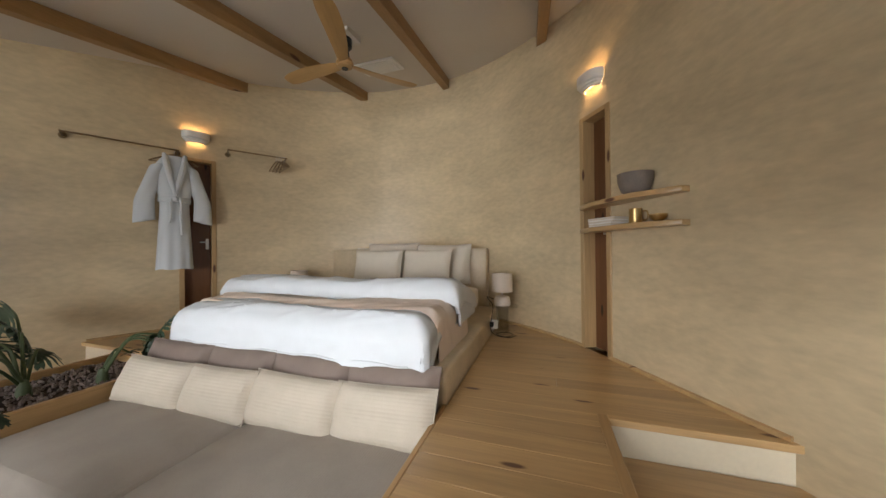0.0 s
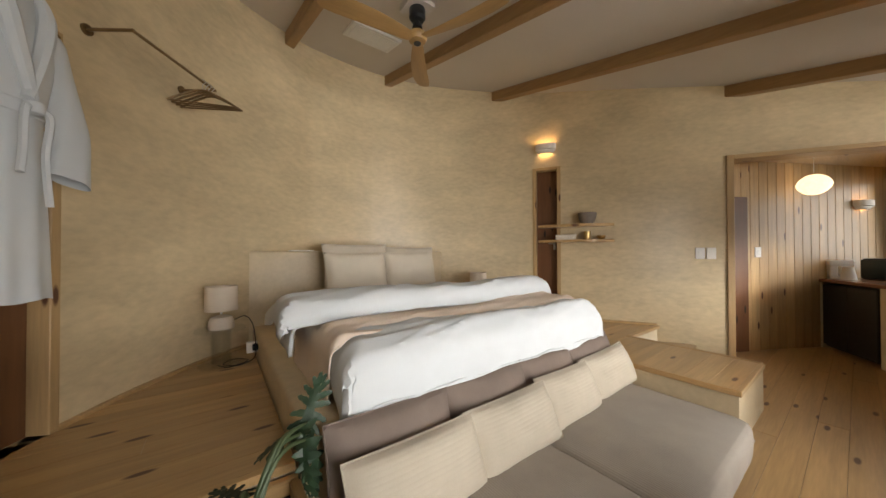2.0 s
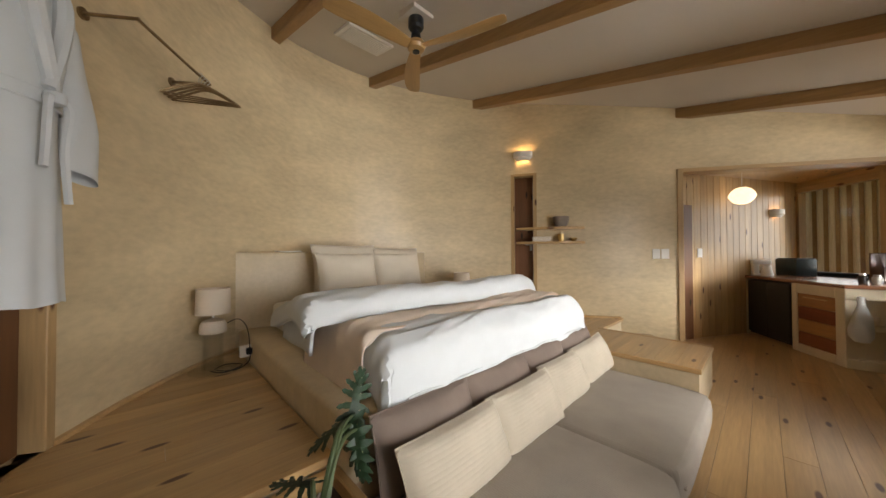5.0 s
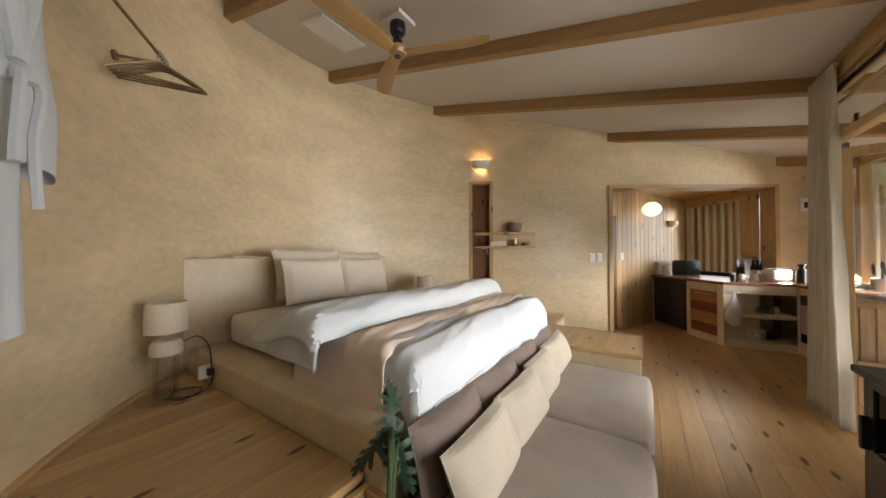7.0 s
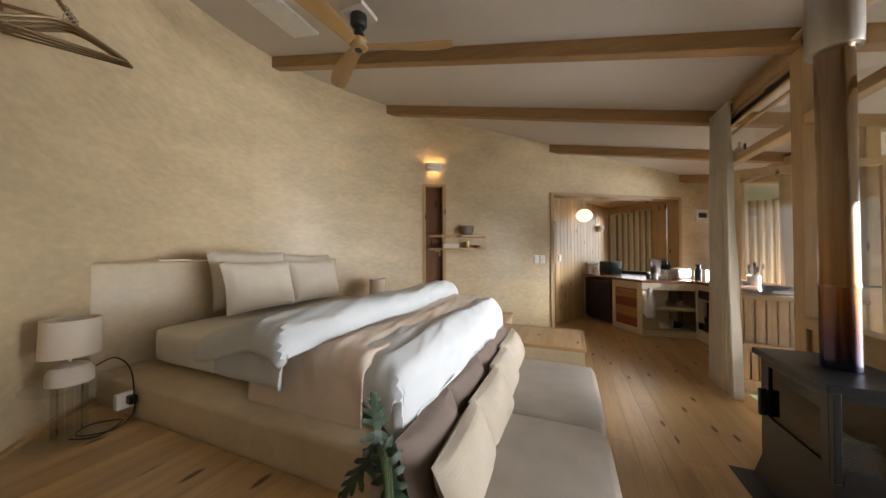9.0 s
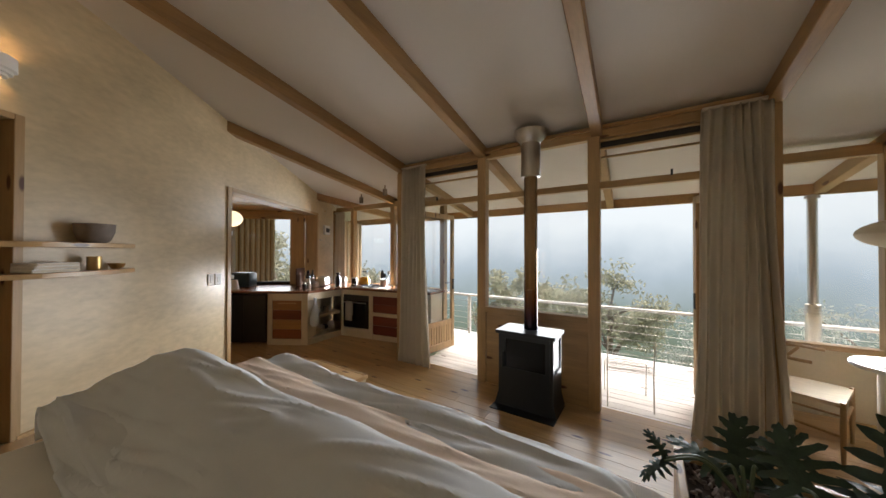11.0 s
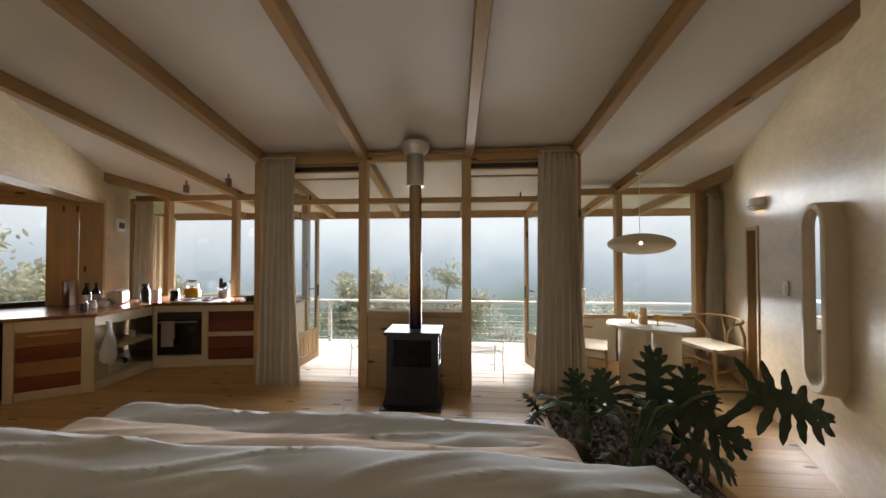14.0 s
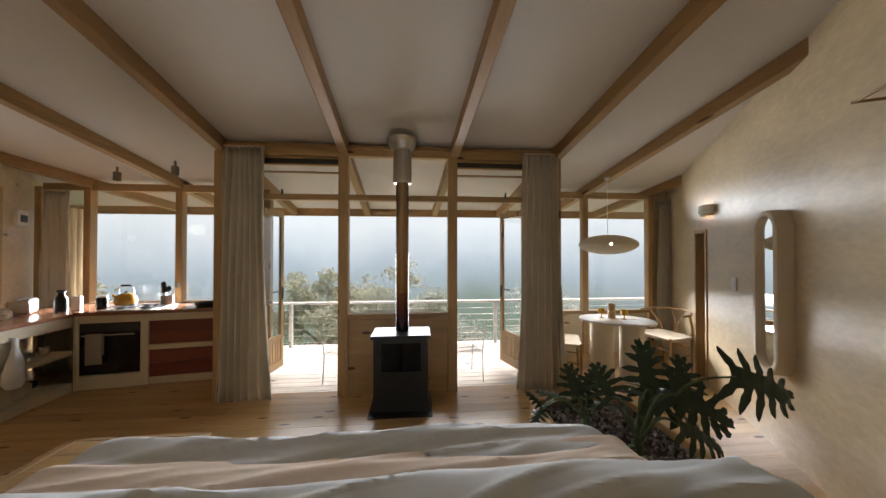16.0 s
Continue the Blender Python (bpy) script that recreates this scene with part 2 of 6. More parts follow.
let_through(CURTAIN, 0.45)
LEAF = mat("leaf_green", (0.02, 0.042, 0.02), 0.5, dark=0.6, light=1.5, scale=5, fine=30, bump=0.2, rand=0.25)
STEM = mat("leaf_stalk", (0.07, 0.10, 0.04), 0.5, dark=0.7, light=1.3, scale=8, bump=0.1)


# ---- mesh tools ----
def finish(bm, angle=35, smooth=True):
    bmesh.ops.recalc_face_normals(bm, faces=bm.faces[:])
    if smooth:
        for f in bm.faces:
            f.smooth = True
        lim = radians(angle)
        for e in bm.edges:
            if len(e.link_faces) == 2 and e.calc_face_angle(0) > lim:
                e.smooth = False


def part(name, bm, material, parent=None, label="", kind="", category="", group="", at=None, angle=35):
    finish(bm, angle)
    me = bpy.data.meshes.new(name)
    bm.to_mesh(me)
    bm.free()
    me.materials.append(material)
    ob = new(name, me)
    if parent is not None:
        ob.parent = parent
    if at is not None:
        ob.matrix_local = at
    return tagged(ob, label, category, group, kind)


def thing(name, label, category, m=None, group="", kind=""):
    ob = new(name)
    ob.empty_display_size = 0.1
    if m is not None:
        ob.matrix_world = m
    return tagged(ob, label, category, group, kind)


def B(*boxes, bevel=0.0, seg=1):
    """A bmesh of boxes (x0, x1, y0, y1, z0, z1), edges bevelled."""
    bm = bmesh.new()
    for b in boxes:
        box(bm, *b)
    if bevel:
        bmesh.ops.bevel(bm, geom=bm.edges[:], offset=bevel, segments=seg, profile=0.5, affect="EDGES")
    return bm


def box(bm, x0, x1, y0, y1, z0, z1, m=None):
    v = [bm.verts.new(p) for p in ((x0, y0, z0), (x1, y0, z0), (x1, y1, z0), (x0, y1, z0), (x0, y0, z1), (x1, y0, z1), (x1, y1, z1), (x0, y1, z1))]
    for f in ((3, 2, 1, 0), (4, 5, 6, 7), (0, 1, 5, 4), (1, 2, 6, 5), (2, 3, 7, 6), (3, 0, 4, 7)):
        bm.faces.new([v[i] for i in f])
    if m is not None:
        bmesh.ops.transform(bm, matrix=m, verts=v)
    return v


def prism(bm, pts, z0, z1):
    lo = [bm.verts.new((*p, z0)) for p in pts]
    hi = [bm.verts.new((*p, z1)) for p in pts]
    n = len(pts)
    bm.faces.new(lo[::-1])
    bm.faces.new(hi)
    for i in range(n):
        bm.faces.new((lo[i], lo[(i + 1) % n], hi[(i + 1) % n], hi[i]))
    return lo + hi


def lathe(bm, profile, seg=24, m=None):
    """Turns (r, z) pairs round z; a radius of 0 closes the end."""
    rings = []
    made = []
    for r, z in profile:
        if r < 1e-6:
            ring = [bm.verts.new((0, 0, z))]
        else:
            ring = [bm.verts.new((r * math.cos(2 * math.pi * k / seg), r * math.sin(2 * math.pi * k / seg), z)) for k in range(seg)]
        rings.append(ring)
        made += ring
    for a, b in zip(rings, rings[1:]):
        for k in range(seg):
            q = [a[k % len(a)], a[(k + 1) % len(a)], b[(k + 1) % len(b)], b[k % len(b)]]
            q = list(dict.fromkeys(q))
            if len(q) > 2:
                bm.faces.new(q)
    if m is not None:
        bmesh.ops.transform(bm, matrix=m, verts=made)
    return bm


def tube(bm, pts, r, seg=8, cap=True):
    """Sweeps a circle (radius or list of radii) along points."""
    pts = [Vector(p) for p in pts]
    rad = r if isinstance(r, (list, tuple)) else [r] * len(pts)
    rings = []
    side = None
    for i, p in enumerate(pts):
        d = (pts[min(i + 1, len(pts) - 1)] - pts[max(i - 1, 0)]).normalized()
        if side is None:
            side = d.orthogonal().normalized()
        side = (side - d * side.dot(d)).normalized()
        up = d.cross(side)
        rings.append([bm.verts.new(p + (side * math.cos(2 * math.pi * k / seg) + up * math.sin(2 * math.pi * k / seg)) * rad[i]) for k in range(seg)])
    for a, b in zip(rings, rings[1:]):
        for k in range(seg):
            bm.faces.new((a[k], a[(k + 1) % seg], b[(k + 1) % seg], b[k]))
    if cap:
        bm.faces.new(rings[0][::-1])
        bm.faces.new(rings[-1])
    return bm


def spline(pts, n):
    """Points of a Catmull-Rom curve, n to a span."""
    P = [Vector(p) for p in pts]
    out = []
    for i in range(len(P) - 1):
        a, b, c, d = P[max(i - 1, 0)], P[i], P[i + 1], P[min(i + 2, len(P) - 1)]
        for k in range(n):
            t = k / n
            out.append(0.5 * ((2 * b) + (c - a) * t + (2 * a - 5 * b + 4 * c - d) * t * t + (3 * b - a - 3 * c + d) * t ** 3))
    return out + [P[-1]]


def tag_structure(ob, label=""):
    return tagged(ob, label, kind="structure")


# ---- the shell ----
SLOPE = 0.183
PLAT = 0.37


def beam_z(y):
    return 2.75 + SLOPE * y


def ceil_z(y):
    return beam_z(y) + 0.13


BACKWALL = spline([(-1.45, 3.9), (-1.0, 4.23), (-0.45, 4.46), (0.2, 4.5), (0.85, 4.32), (1.45, 3.92)], 6)
RIGHT = spline([(0.2, 4.5), (0.85, 4.32), (1.45, 3.92), (2.0, 3.38), (2.3, 2.9), (2.55, 2.47), (2.85, 1.98), (3.2, 1.45)], 6) + [Vector((3.87, 0.405)), Vector((4.54, -0.64)), Vector((5.18, -1.64))]
LEFT = spline([(0.2, 4.5), (-0.45, 4.48), (-1.0, 4.23), (-1.45, 3.9), (-1.85, 3.45), (-2.12, 3.02), (-2.33, 2.62), (-2.6, 2.08), (-3.0, 1.29), (-3.32, 0.65), (-3.72, -0.18), (-4.42, -1.65)], 6)
RIGHT[0:7], LEFT[0:7] = BACKWALL[18:25], BACKWALL[18:11:-1]


def wall_x(path, y):
    for a, b in zip(path, path[1:]):
        if min(a.y, b.y) <= y <= max(a.y, b.y) and abs(a.y - b.y) > 1e-6:
            return a.x + (b.x - a.x) * (y - a.y) / (b.y - a.y)
    return path[-1].x if y < path[-1].y else path[0].x


def insert_at(path, ys):
    """Adds corner points of a wall path at the given y."""
    path = list(path)
    for y in ys:
        for i in range(len(path) - 1):
            if path[i].y > y + 1e-4 and path[i + 1].y < y - 1e-4:
                path.insert(i + 1, path[i].lerp(path[i + 1], (path[i].y - y) / (path[i].y - path[i + 1].y)))
                break
    return path


def curved_wall(name, path, holes, thick, label):
    """An upright wall along a path up to the sloping ceiling. holes: (y high, y low, z0, z1)."""
    path = insert_at(path, [y for h in holes for y in h[:2]])
    zs = sorted({-0.2} | {z for h in holes for z in h[2:]})
    zs = [z for z in zs] + [None]
    out = []
    for i, p in enumerate(path):
        d = (path[min(i + 1, len(path) - 1)] - path[max(i - 1, 0)]).normalized()
        n = Vector((d.y, -d.x))
        if n.dot(p - Vector((0, 1))) < 0:
            n = -n
        out.append(p + n * thick)
    bm = bmesh.new()

    def z_at(k, y):
        return ceil_z(y) + 0.05 if zs[k] is None else zs[k]

    cache = {}

    def vert(i, k, o):
        if (i, k, o) not in cache:
            q = (out if o else path)[i]
            cache[i, k, o] = bm.verts.new((q.x, q.y, z_at(k, path[i].y)))
        return cache[i, k, o]

    nk = len(zs) - 1

    def solid(i, k):
        if i < 0 or i >= len(path) - 1 or k < 0 or k >= nk:
            return False
        ym = (path[i].y + path[i + 1].y) / 2
        for y1, y0, z0, z1 in holes:
            if y0 < ym < y1 and zs[k] >= z0 - 1e-6 and zs[k + 1] is not None and zs[k + 1] <= z1 + 1e-6:
                return False
        return True

    for i in range(len(path) - 1):
        for k in range(nk):
            if not solid(i, k):
                continue
            for o in (0, 1):
                bm.faces.new((vert(i, k, o), vert(i + 1, k, o), vert(i + 1, k + 1, o), vert(i, k + 1, o)))
            for di, a in ((-1, i), (1, i + 1)):
                if not solid(i + di, k):
                    bm.faces.new((vert(a, k, 0), vert(a, k + 1, 0), vert(a, k + 1, 1), vert(a, k, 1)))
            for dk, c in ((-1, k), (1, k + 1)):
                if not solid(i, k + dk):
                    bm.faces.new((vert(i, c, 0), vert(i + 1, c, 0), vert(i + 1, c, 1), vert(i, c, 1)))
    return part(name, bm, PLASTER, label=label, kind="structure")


LDOOR = (2.98, 2.72, PLAT, 2.36)
NICHE = (3.27, 3.01, PLAT, 2.40)
SIDEDOOR = (-0.15, -0.42, 0.0, 1.86)
KOPEN = (1.45, -0.64, -0.012, 2.33)
wall_right = curved_wall("wall_east", RIGHT, [NICHE, KOPEN], 0.2, "curved tan clay-plaster wall with a wide kitchen opening")
wall_left = curved_wall("wall_west", LEFT, [LDOOR, SIDEDOOR], 0.2, "curved tan clay-plaster wall with narrow doorways")

# ceiling sheet and rafters, one slope from the bed wall out over the deck
bm = bmesh.new()
v = [bm.verts.new((x, y, ceil_z(y) + dz)) for dz in (0, 0.12) for x, y in ((-5.4, -2.6), (7.6, -2.6), (7.6, 5.2), (-5.4, 5.2))]
for f in ((0, 1, 2, 3), (7, 6, 5, 4), (0, 4, 5, 1), (1, 5, 6, 2), (2, 6, 7, 3), (3, 7, 4, 0)):
    bm.faces.new([v[i] for i in f])
part("ceiling", bm, CEIL, label="sloping off-white painted ceiling", kind="structure")

# x and y at the window end, x and y at the wall end
BEAMS = ((-3.98, -1.40, -4.08, -0.85), (-2.87, -1.40, -3.01, 1.27), (-1.88, -0.27, -2.0, 3.25), (-0.65, -0.27, -0.84, 4.33), (0.61, -0.27, 0.43, 4.46), (1.91, -0.27, 1.74, 3.64), (3.13, -1.40, 3.22, 1.42), (4.31, -1.40, 4.58, -0.70))
for xf, yf, xe, ye in BEAMS:
    y0, y1 = -2.55, ye + 0.12
    gx = (xe - xf) / (ye - yf)
    bm = bmesh.new()
    w = 0.05
    vs = [bm.verts.new((xf + gx * (y - yf) + sx * w, y, beam_z(y) + dz)) for y in (y0, y1) for sx, dz in ((-1, 0), (1, 0), (1, 0.135), (-1, 0.135))]
    for f in ((0, 1, 2, 3), (7, 6, 5, 4), (0, 4, 5, 1), (1, 5, 6, 2), (2, 6, 7, 3), (3, 7, 4, 0)):
        bm.faces.new([vs[i] for i in f])
    bmesh.ops.bevel(bm, geom=bm.edges[:], offset=0.006, segments=1, affect="EDGES")
    part("ceiling_beam", bm, BEAM, label="knotty pine ceiling rafter running down to the windows", category="beam", group="ceiling beams", kind="structure")

# sub-floors
part("subfloor", B((-5.2, 7.4, -0.36, 4.9, -0.12, -0.03), (-5.2, -1.9, -1.6, -0.362, -0.12, -0.03), (1.94, 7.4, -1.6, -0.362, -0.12, -0.03)), PINE_X, label="boarding under the floor", kind="structure")

# window walls
def frame_bar(parent, name, *b, material=POST, bevel=0.004):
    return part(name, B(b, bevel=bevel), material, parent)


YF = -0.27  # the glazed front
FRONT = Matrix.Translation((0.016, YF, -0.131)) @ Matrix.Diagonal((1.082, 1, 1.082, 1))
front = thing("window_wall", "pine-framed glazed front with two doors", "window", FRONT, kind="structure")
for x in (-1.74, -0.59, 0.55, 1.76):
    frame_bar(front, "post", x - 0.05, x + 0.05, -0.06, 0.04, -0.05, (beam_z(YF) + 0.135) / 1.082)
frame_bar(front, "head_rail", -1.69, 1.71, -0.05, 0.03, 2.60, 2.72, material=RAILX)
frame_bar(front, "transom_rail", -1.69, -0.64, -0.05, 0.03, 2.14, 2.20, material=RAILX)
frame_bar(front, "transom_rail", -0.54, 0.50, -0.05, 0.03, 2.14, 2.20, material=RAILX)
frame_bar(front, "transom_rail", 0.60, 1.71, -0.05, 0.03, 2.14, 2.20, material=RAILX)
frame_bar(front, "window_sill", -0.54, 0.50, -0.06, 0.05, 0.90, 0.96, material=RAILX)
frame_bar(front, "lower_panel", -0.54, 0.50, -0.04, 0.01, -0.03, 0.90, material=PINE_X)
for a, b in ((-1.69, -0.64), (0.60, 1.71)):
    frame_bar(front, "threshold", a, b, -0.08, 0.06, -0.03, 0.05, material=RAILX)
for a, b, z0, z1 in ((-0.54, 0.50, 0.96, 2.14), (-0.54, 0.50, 2.20, 2.60), (-1.69, -0.64, 2.20, 2.42), (0.60, 1.71, 2.20, 2.42)):
    g = part("pane", B((a, b, -0.012, -0.006, z0, z1)), GLASS, front)
    g.visible_shadow = False
YW = -1.40
for name, xs, zs in (("kitchen_window", (1.94, 3.13, 4.31, 4.92), 0.91), ("dining_window", (-1.90, -2.87, -3.97), 0.68)):
    xs = sorted(xs)
    w = thing(name, "pine-framed fixed window under the eaves", "window", kind="structure")
    for x in xs:
        frame_bar(w, "post", x - 0.045, x + 0.045, YW - 0.05, YW + 0.05, -0.05, beam_z(YW) + 0.01)
    for a, b in zip(xs, xs[1:]):
        frame_bar(w, "head_rail", a + 0.045, b - 0.045, YW - 0.04, YW + 0.04, beam_z(YW) - 0.04, beam_z(YW) + 0.06, material=RAILX)
        frame_bar(w, "window_sill", a + 0.045, b - 0.045, YW - 0.06, YW + 0.05, zs - 0.05, zs, material=RAILX)
        g = part("pane", B((a + 0.045, b - 0.045, YW - 0.006, YW, zs, beam_z(YW) - 0.04)), GLASS, w)
        g.visible_shadow = False
        frame_bar(w, "lower_panel", a + 0.045, b - 0.045, YW - 0.05, YW + 0.02, -0.05, zs - 0.05, material=CREAM)
# returns between the front and the wings: boards below, glass above
for x, zb in ((-1.91, 0.68), (1.95, 0.90)):
    w = thing("return_window", "boarded return with a pane above, beside the open door", "window", kind="structure")
    y = YW + 0.055
    while y < -0.37:
        y1 = min(y + 0.088, -0.335)
        part("board", B((x - 0.02, x + 0.02, y, y1 - 0.012, -0.1, zb - 0.05), bevel=0.003), PINE_Z, w)
        y = y1
    part("backing", B((x - 0.012, x + 0.012, YW + 0.05, -0.335, -0.1, zb - 0.05)), BEAM, w)
    part("cap_rail", B((x - 0.04, x + 0.04, YW + 0.05, -0.335, zb - 0.05, zb), bevel=0.004), PINE_Y, w)
    g = part("pane", B((x - 0.003, x + 0.003, YW + 0.05, -0.335, zb, beam_z(YW))), GLASS, w)
    g.visible_shadow = False
part("wall_dining_end", B((-4.75, -4.015, YW - 0.1, YW - 0.02, -0.05, 2.60)), PLASTER, label="plastered end beside the dining window", kind="structure")

# ---- outside ----
def painted_haze(name, strength):
    """Glowing backdrop colour: mist painted by height, thinning downwards into a far valley side."""
    m = bpy.data.materials.new(name)
    m.use_nodes = True
    N, L = m.node_tree.nodes, m.node_tree.links
    N.remove(N["Principled BSDF"])
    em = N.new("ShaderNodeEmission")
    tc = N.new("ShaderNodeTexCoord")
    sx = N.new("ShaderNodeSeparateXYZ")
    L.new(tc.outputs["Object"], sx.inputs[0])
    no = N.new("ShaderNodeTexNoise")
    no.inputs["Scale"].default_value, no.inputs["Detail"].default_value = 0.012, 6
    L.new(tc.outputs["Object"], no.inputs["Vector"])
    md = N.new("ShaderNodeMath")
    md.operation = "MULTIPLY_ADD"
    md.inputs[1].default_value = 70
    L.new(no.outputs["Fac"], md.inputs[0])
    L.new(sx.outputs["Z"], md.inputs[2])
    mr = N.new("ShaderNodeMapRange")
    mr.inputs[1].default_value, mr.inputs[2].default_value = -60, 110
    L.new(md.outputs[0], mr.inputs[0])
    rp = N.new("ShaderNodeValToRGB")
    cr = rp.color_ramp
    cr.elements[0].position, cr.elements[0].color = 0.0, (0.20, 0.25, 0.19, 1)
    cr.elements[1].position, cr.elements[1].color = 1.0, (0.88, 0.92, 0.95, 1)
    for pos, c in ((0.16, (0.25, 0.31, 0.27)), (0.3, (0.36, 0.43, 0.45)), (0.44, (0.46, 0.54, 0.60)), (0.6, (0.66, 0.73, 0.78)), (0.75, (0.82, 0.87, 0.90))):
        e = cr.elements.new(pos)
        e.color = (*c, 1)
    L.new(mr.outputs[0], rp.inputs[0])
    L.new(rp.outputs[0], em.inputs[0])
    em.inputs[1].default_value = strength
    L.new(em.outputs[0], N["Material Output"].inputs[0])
    return m


# far ring that glows by itself, haze and hills painted on it
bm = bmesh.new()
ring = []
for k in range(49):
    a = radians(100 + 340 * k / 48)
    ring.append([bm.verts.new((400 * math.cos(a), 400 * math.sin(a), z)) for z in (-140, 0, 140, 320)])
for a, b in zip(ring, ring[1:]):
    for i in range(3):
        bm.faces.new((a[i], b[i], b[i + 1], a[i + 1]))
part("backdrop", bm, painted_haze("painted_mist_and_hills", BACK), label="backdrop painted with a misty valley side fading into white sky", kind="structure")

# falling ground
GRASS = mat("hill_grass", (0.10, 0.14, 0.06), 0.95, dark=0.6, light=1.4, scale=0.15, fine=3, bump=0.4, dist=0.1)
bm = bmesh.new()
n = 24
grid = []
for i in range(n + 1):
    row = []
    for j in range(n + 1):
        x, y = -260 + 520 * i / n, -300 + 600 * j / n
        d = max(0, -y - 4)
        z = -3.4 - 0.34 * d + 3.5 * noise.noise((x * 0.02, y * 0.02, 0)) * min(1, d / 20)
        row.append(bm.verts.new((x, y, max(z, -90))))
    grid.append(row)
for i in range(n):
    for j in range(n):
        bm.faces.new((grid[i][j], grid[i + 1][j], grid[i + 1][j + 1], grid[i][j + 1]))
part("ground", bm, GRASS, label="grassy hillside falling away below the deck", kind="structure")

# deck and its railing
deck = thing("deck", "pale weathered timber deck outside the doors", "deck", kind="structure")
y = -0.37
while y > -2.68:
    xa, xb = (-1.88, 1.92) if y > -1.5 else (-5.6, 5.4)
    part("deck_board", B((xa, xb, y - 0.128, y, -0.19, -0.16), bevel=0.003), DECK, deck)
    y -= 0.134
part("deck_joist", B((-5.6, 5.4, -2.68, -1.3, -0.36, -0.215)), DECK, deck)
rail = thing("deck_railing", "timber deck railing with thin horizontal steel wires", "railing", kind="structure")
part("handrail", B((-5.6, 5.4, -2.70, -2.58, 0.63, 0.67), bevel=0.008), DECK, rail)
for x in (-4.9, -3.5, -1.75, 2.1, 3.7, 5.2):
    part("post", B((x - 0.03, x + 0.03, -2.67, -2.61, -0.21, 0.63), bevel=0.004), DECK, rail)
for k in range(6):
    bm = bmesh.new()
    tube(bm, [(-5.6, -2.64, -0.08 + 0.12 * k), (5.4, -2.64, -0.08 + 0.12 * k)], 0.004, 6)
    part("wire", bm, STEEL, rail)
part("eave_fascia", B((-5.4, 7.6, -2.62, -2.56, ceil_z(-2.6) - 0.13, ceil_z(-2.6) + 0.12)), BEAM, label="timber fascia along the eaves", kind="structure")


def ribbed_screen(a, b, z0, z1, pitch=0.13):
    """Upright rounded battens in a row from a to b."""
    a, b = Vector(a), Vector(b)
    d = (b - a)
    n = max(1, round(d.length / pitch))
    th = thing("ribbed_screen", "pale timber screen of close upright battens outside", "wall", kind="structure")
    ang = math.degrees(math.atan2(d.y, d.x))
    part("backing", B((0, d.length, -0.02, 0.0, z0, z1)), BEAM, th, at=pose(a.x, a.y, 0, 0, 0, ang))
    bm = bmesh.new()
    prism(bm, [(-0.035, 0.0), (0.035, 0.0), (0.03, 0.03), (0.015, 0.045), (-0.015, 0.045), (-0.03, 0.03)], z0, z1)
    first = part("batten", bm, LARCH, th)
    for k in range(n):
        ob = first if k == 0 else new("batten", first.data)
        ob.parent = th
        p = a + d * ((k + 0.5) / n)
        ob.matrix_local = pose(p.x, p.y, 0, 0, 0, ang)
    return th


LARCH = wood("larch_battens", (0.72, 0.59, 0.40), 2, knots=0.1, rough=0.6, rand=0.1)
ribbed_screen((6.64, -0.9), (6.40, 0.6), -0.4, 2.9)
ribbed_screen((5.32, -2.5), (5.10, -1.62), -0.4, 2.3)


def leaf_clump_tree(name, at, height, crown, seed, leaves, label, color):
    """Gum tree: tapered trunk, bare limbs, clumps of small leaves with gaps."""
    rnd = random.Random(seed)
    t = thing(name, label, "tree", pose(*at), group="trees below the deck")
    bm = bmesh.new()
    top = Vector((rnd.uniform(-0.4, 0.4), rnd.uniform(-0.4, 0.4), height * 0.72))
    tube(bm, spline([(0, 0, 0), (0.1, 0, height * 0.25), (-0.1, 0.1, height * 0.5), top], 4), [0.22 - 0.013 * k for k in range(13)], 8)
    ends = []
    for k in range(11):
        a = rnd.uniform(0, 6.28)
        z = height * rnd.uniform(0.35, 0.72)
        r = crown * rnd.uniform(0.45, 1.0)
        e = Vector((r * math.cos(a), r * math.sin(a), z + height * rnd.uniform(0.08, 0.3)))
        s = Vector((0, 0, z))
        tube(bm, spline([s, s.lerp(e, 0.5) + Vector((0, 0, 0.25)), e], 3), [0.08, 0.07, 0.06, 0.05, 0.04, 0.03, 0.02], 6)
        ends += [e, s.lerp(e, 0.75)]
    part("trunk", bm, BARK, t)
    bm = bmesh.new()
    for e in ends:
        for c in range(5):
            cc = e + Vector((rnd.gauss(0, 0.42), rnd.gauss(0, 0.42), rnd.gauss(0, 0.26))) * crown * 0.40
            for q in range(leaves * 2):
                p = cc + Vector((rnd.gauss(0, 1), rnd.gauss(0, 1), rnd.gauss(0, 0.7))) * crown * 0.12
                u = Vector((rnd.gauss(0, 1), rnd.gauss(0, 1), rnd.gauss(0, 1))).normalized() * rnd.uniform(0.08, 0.17)
                w = u.orthogonal().normalized() * 0.05
                f = [bm.verts.new(p + x) for x in (-u, w, u, -w)]
                bm.faces.new(f)
    part("crown", bm, color, t)
    return t


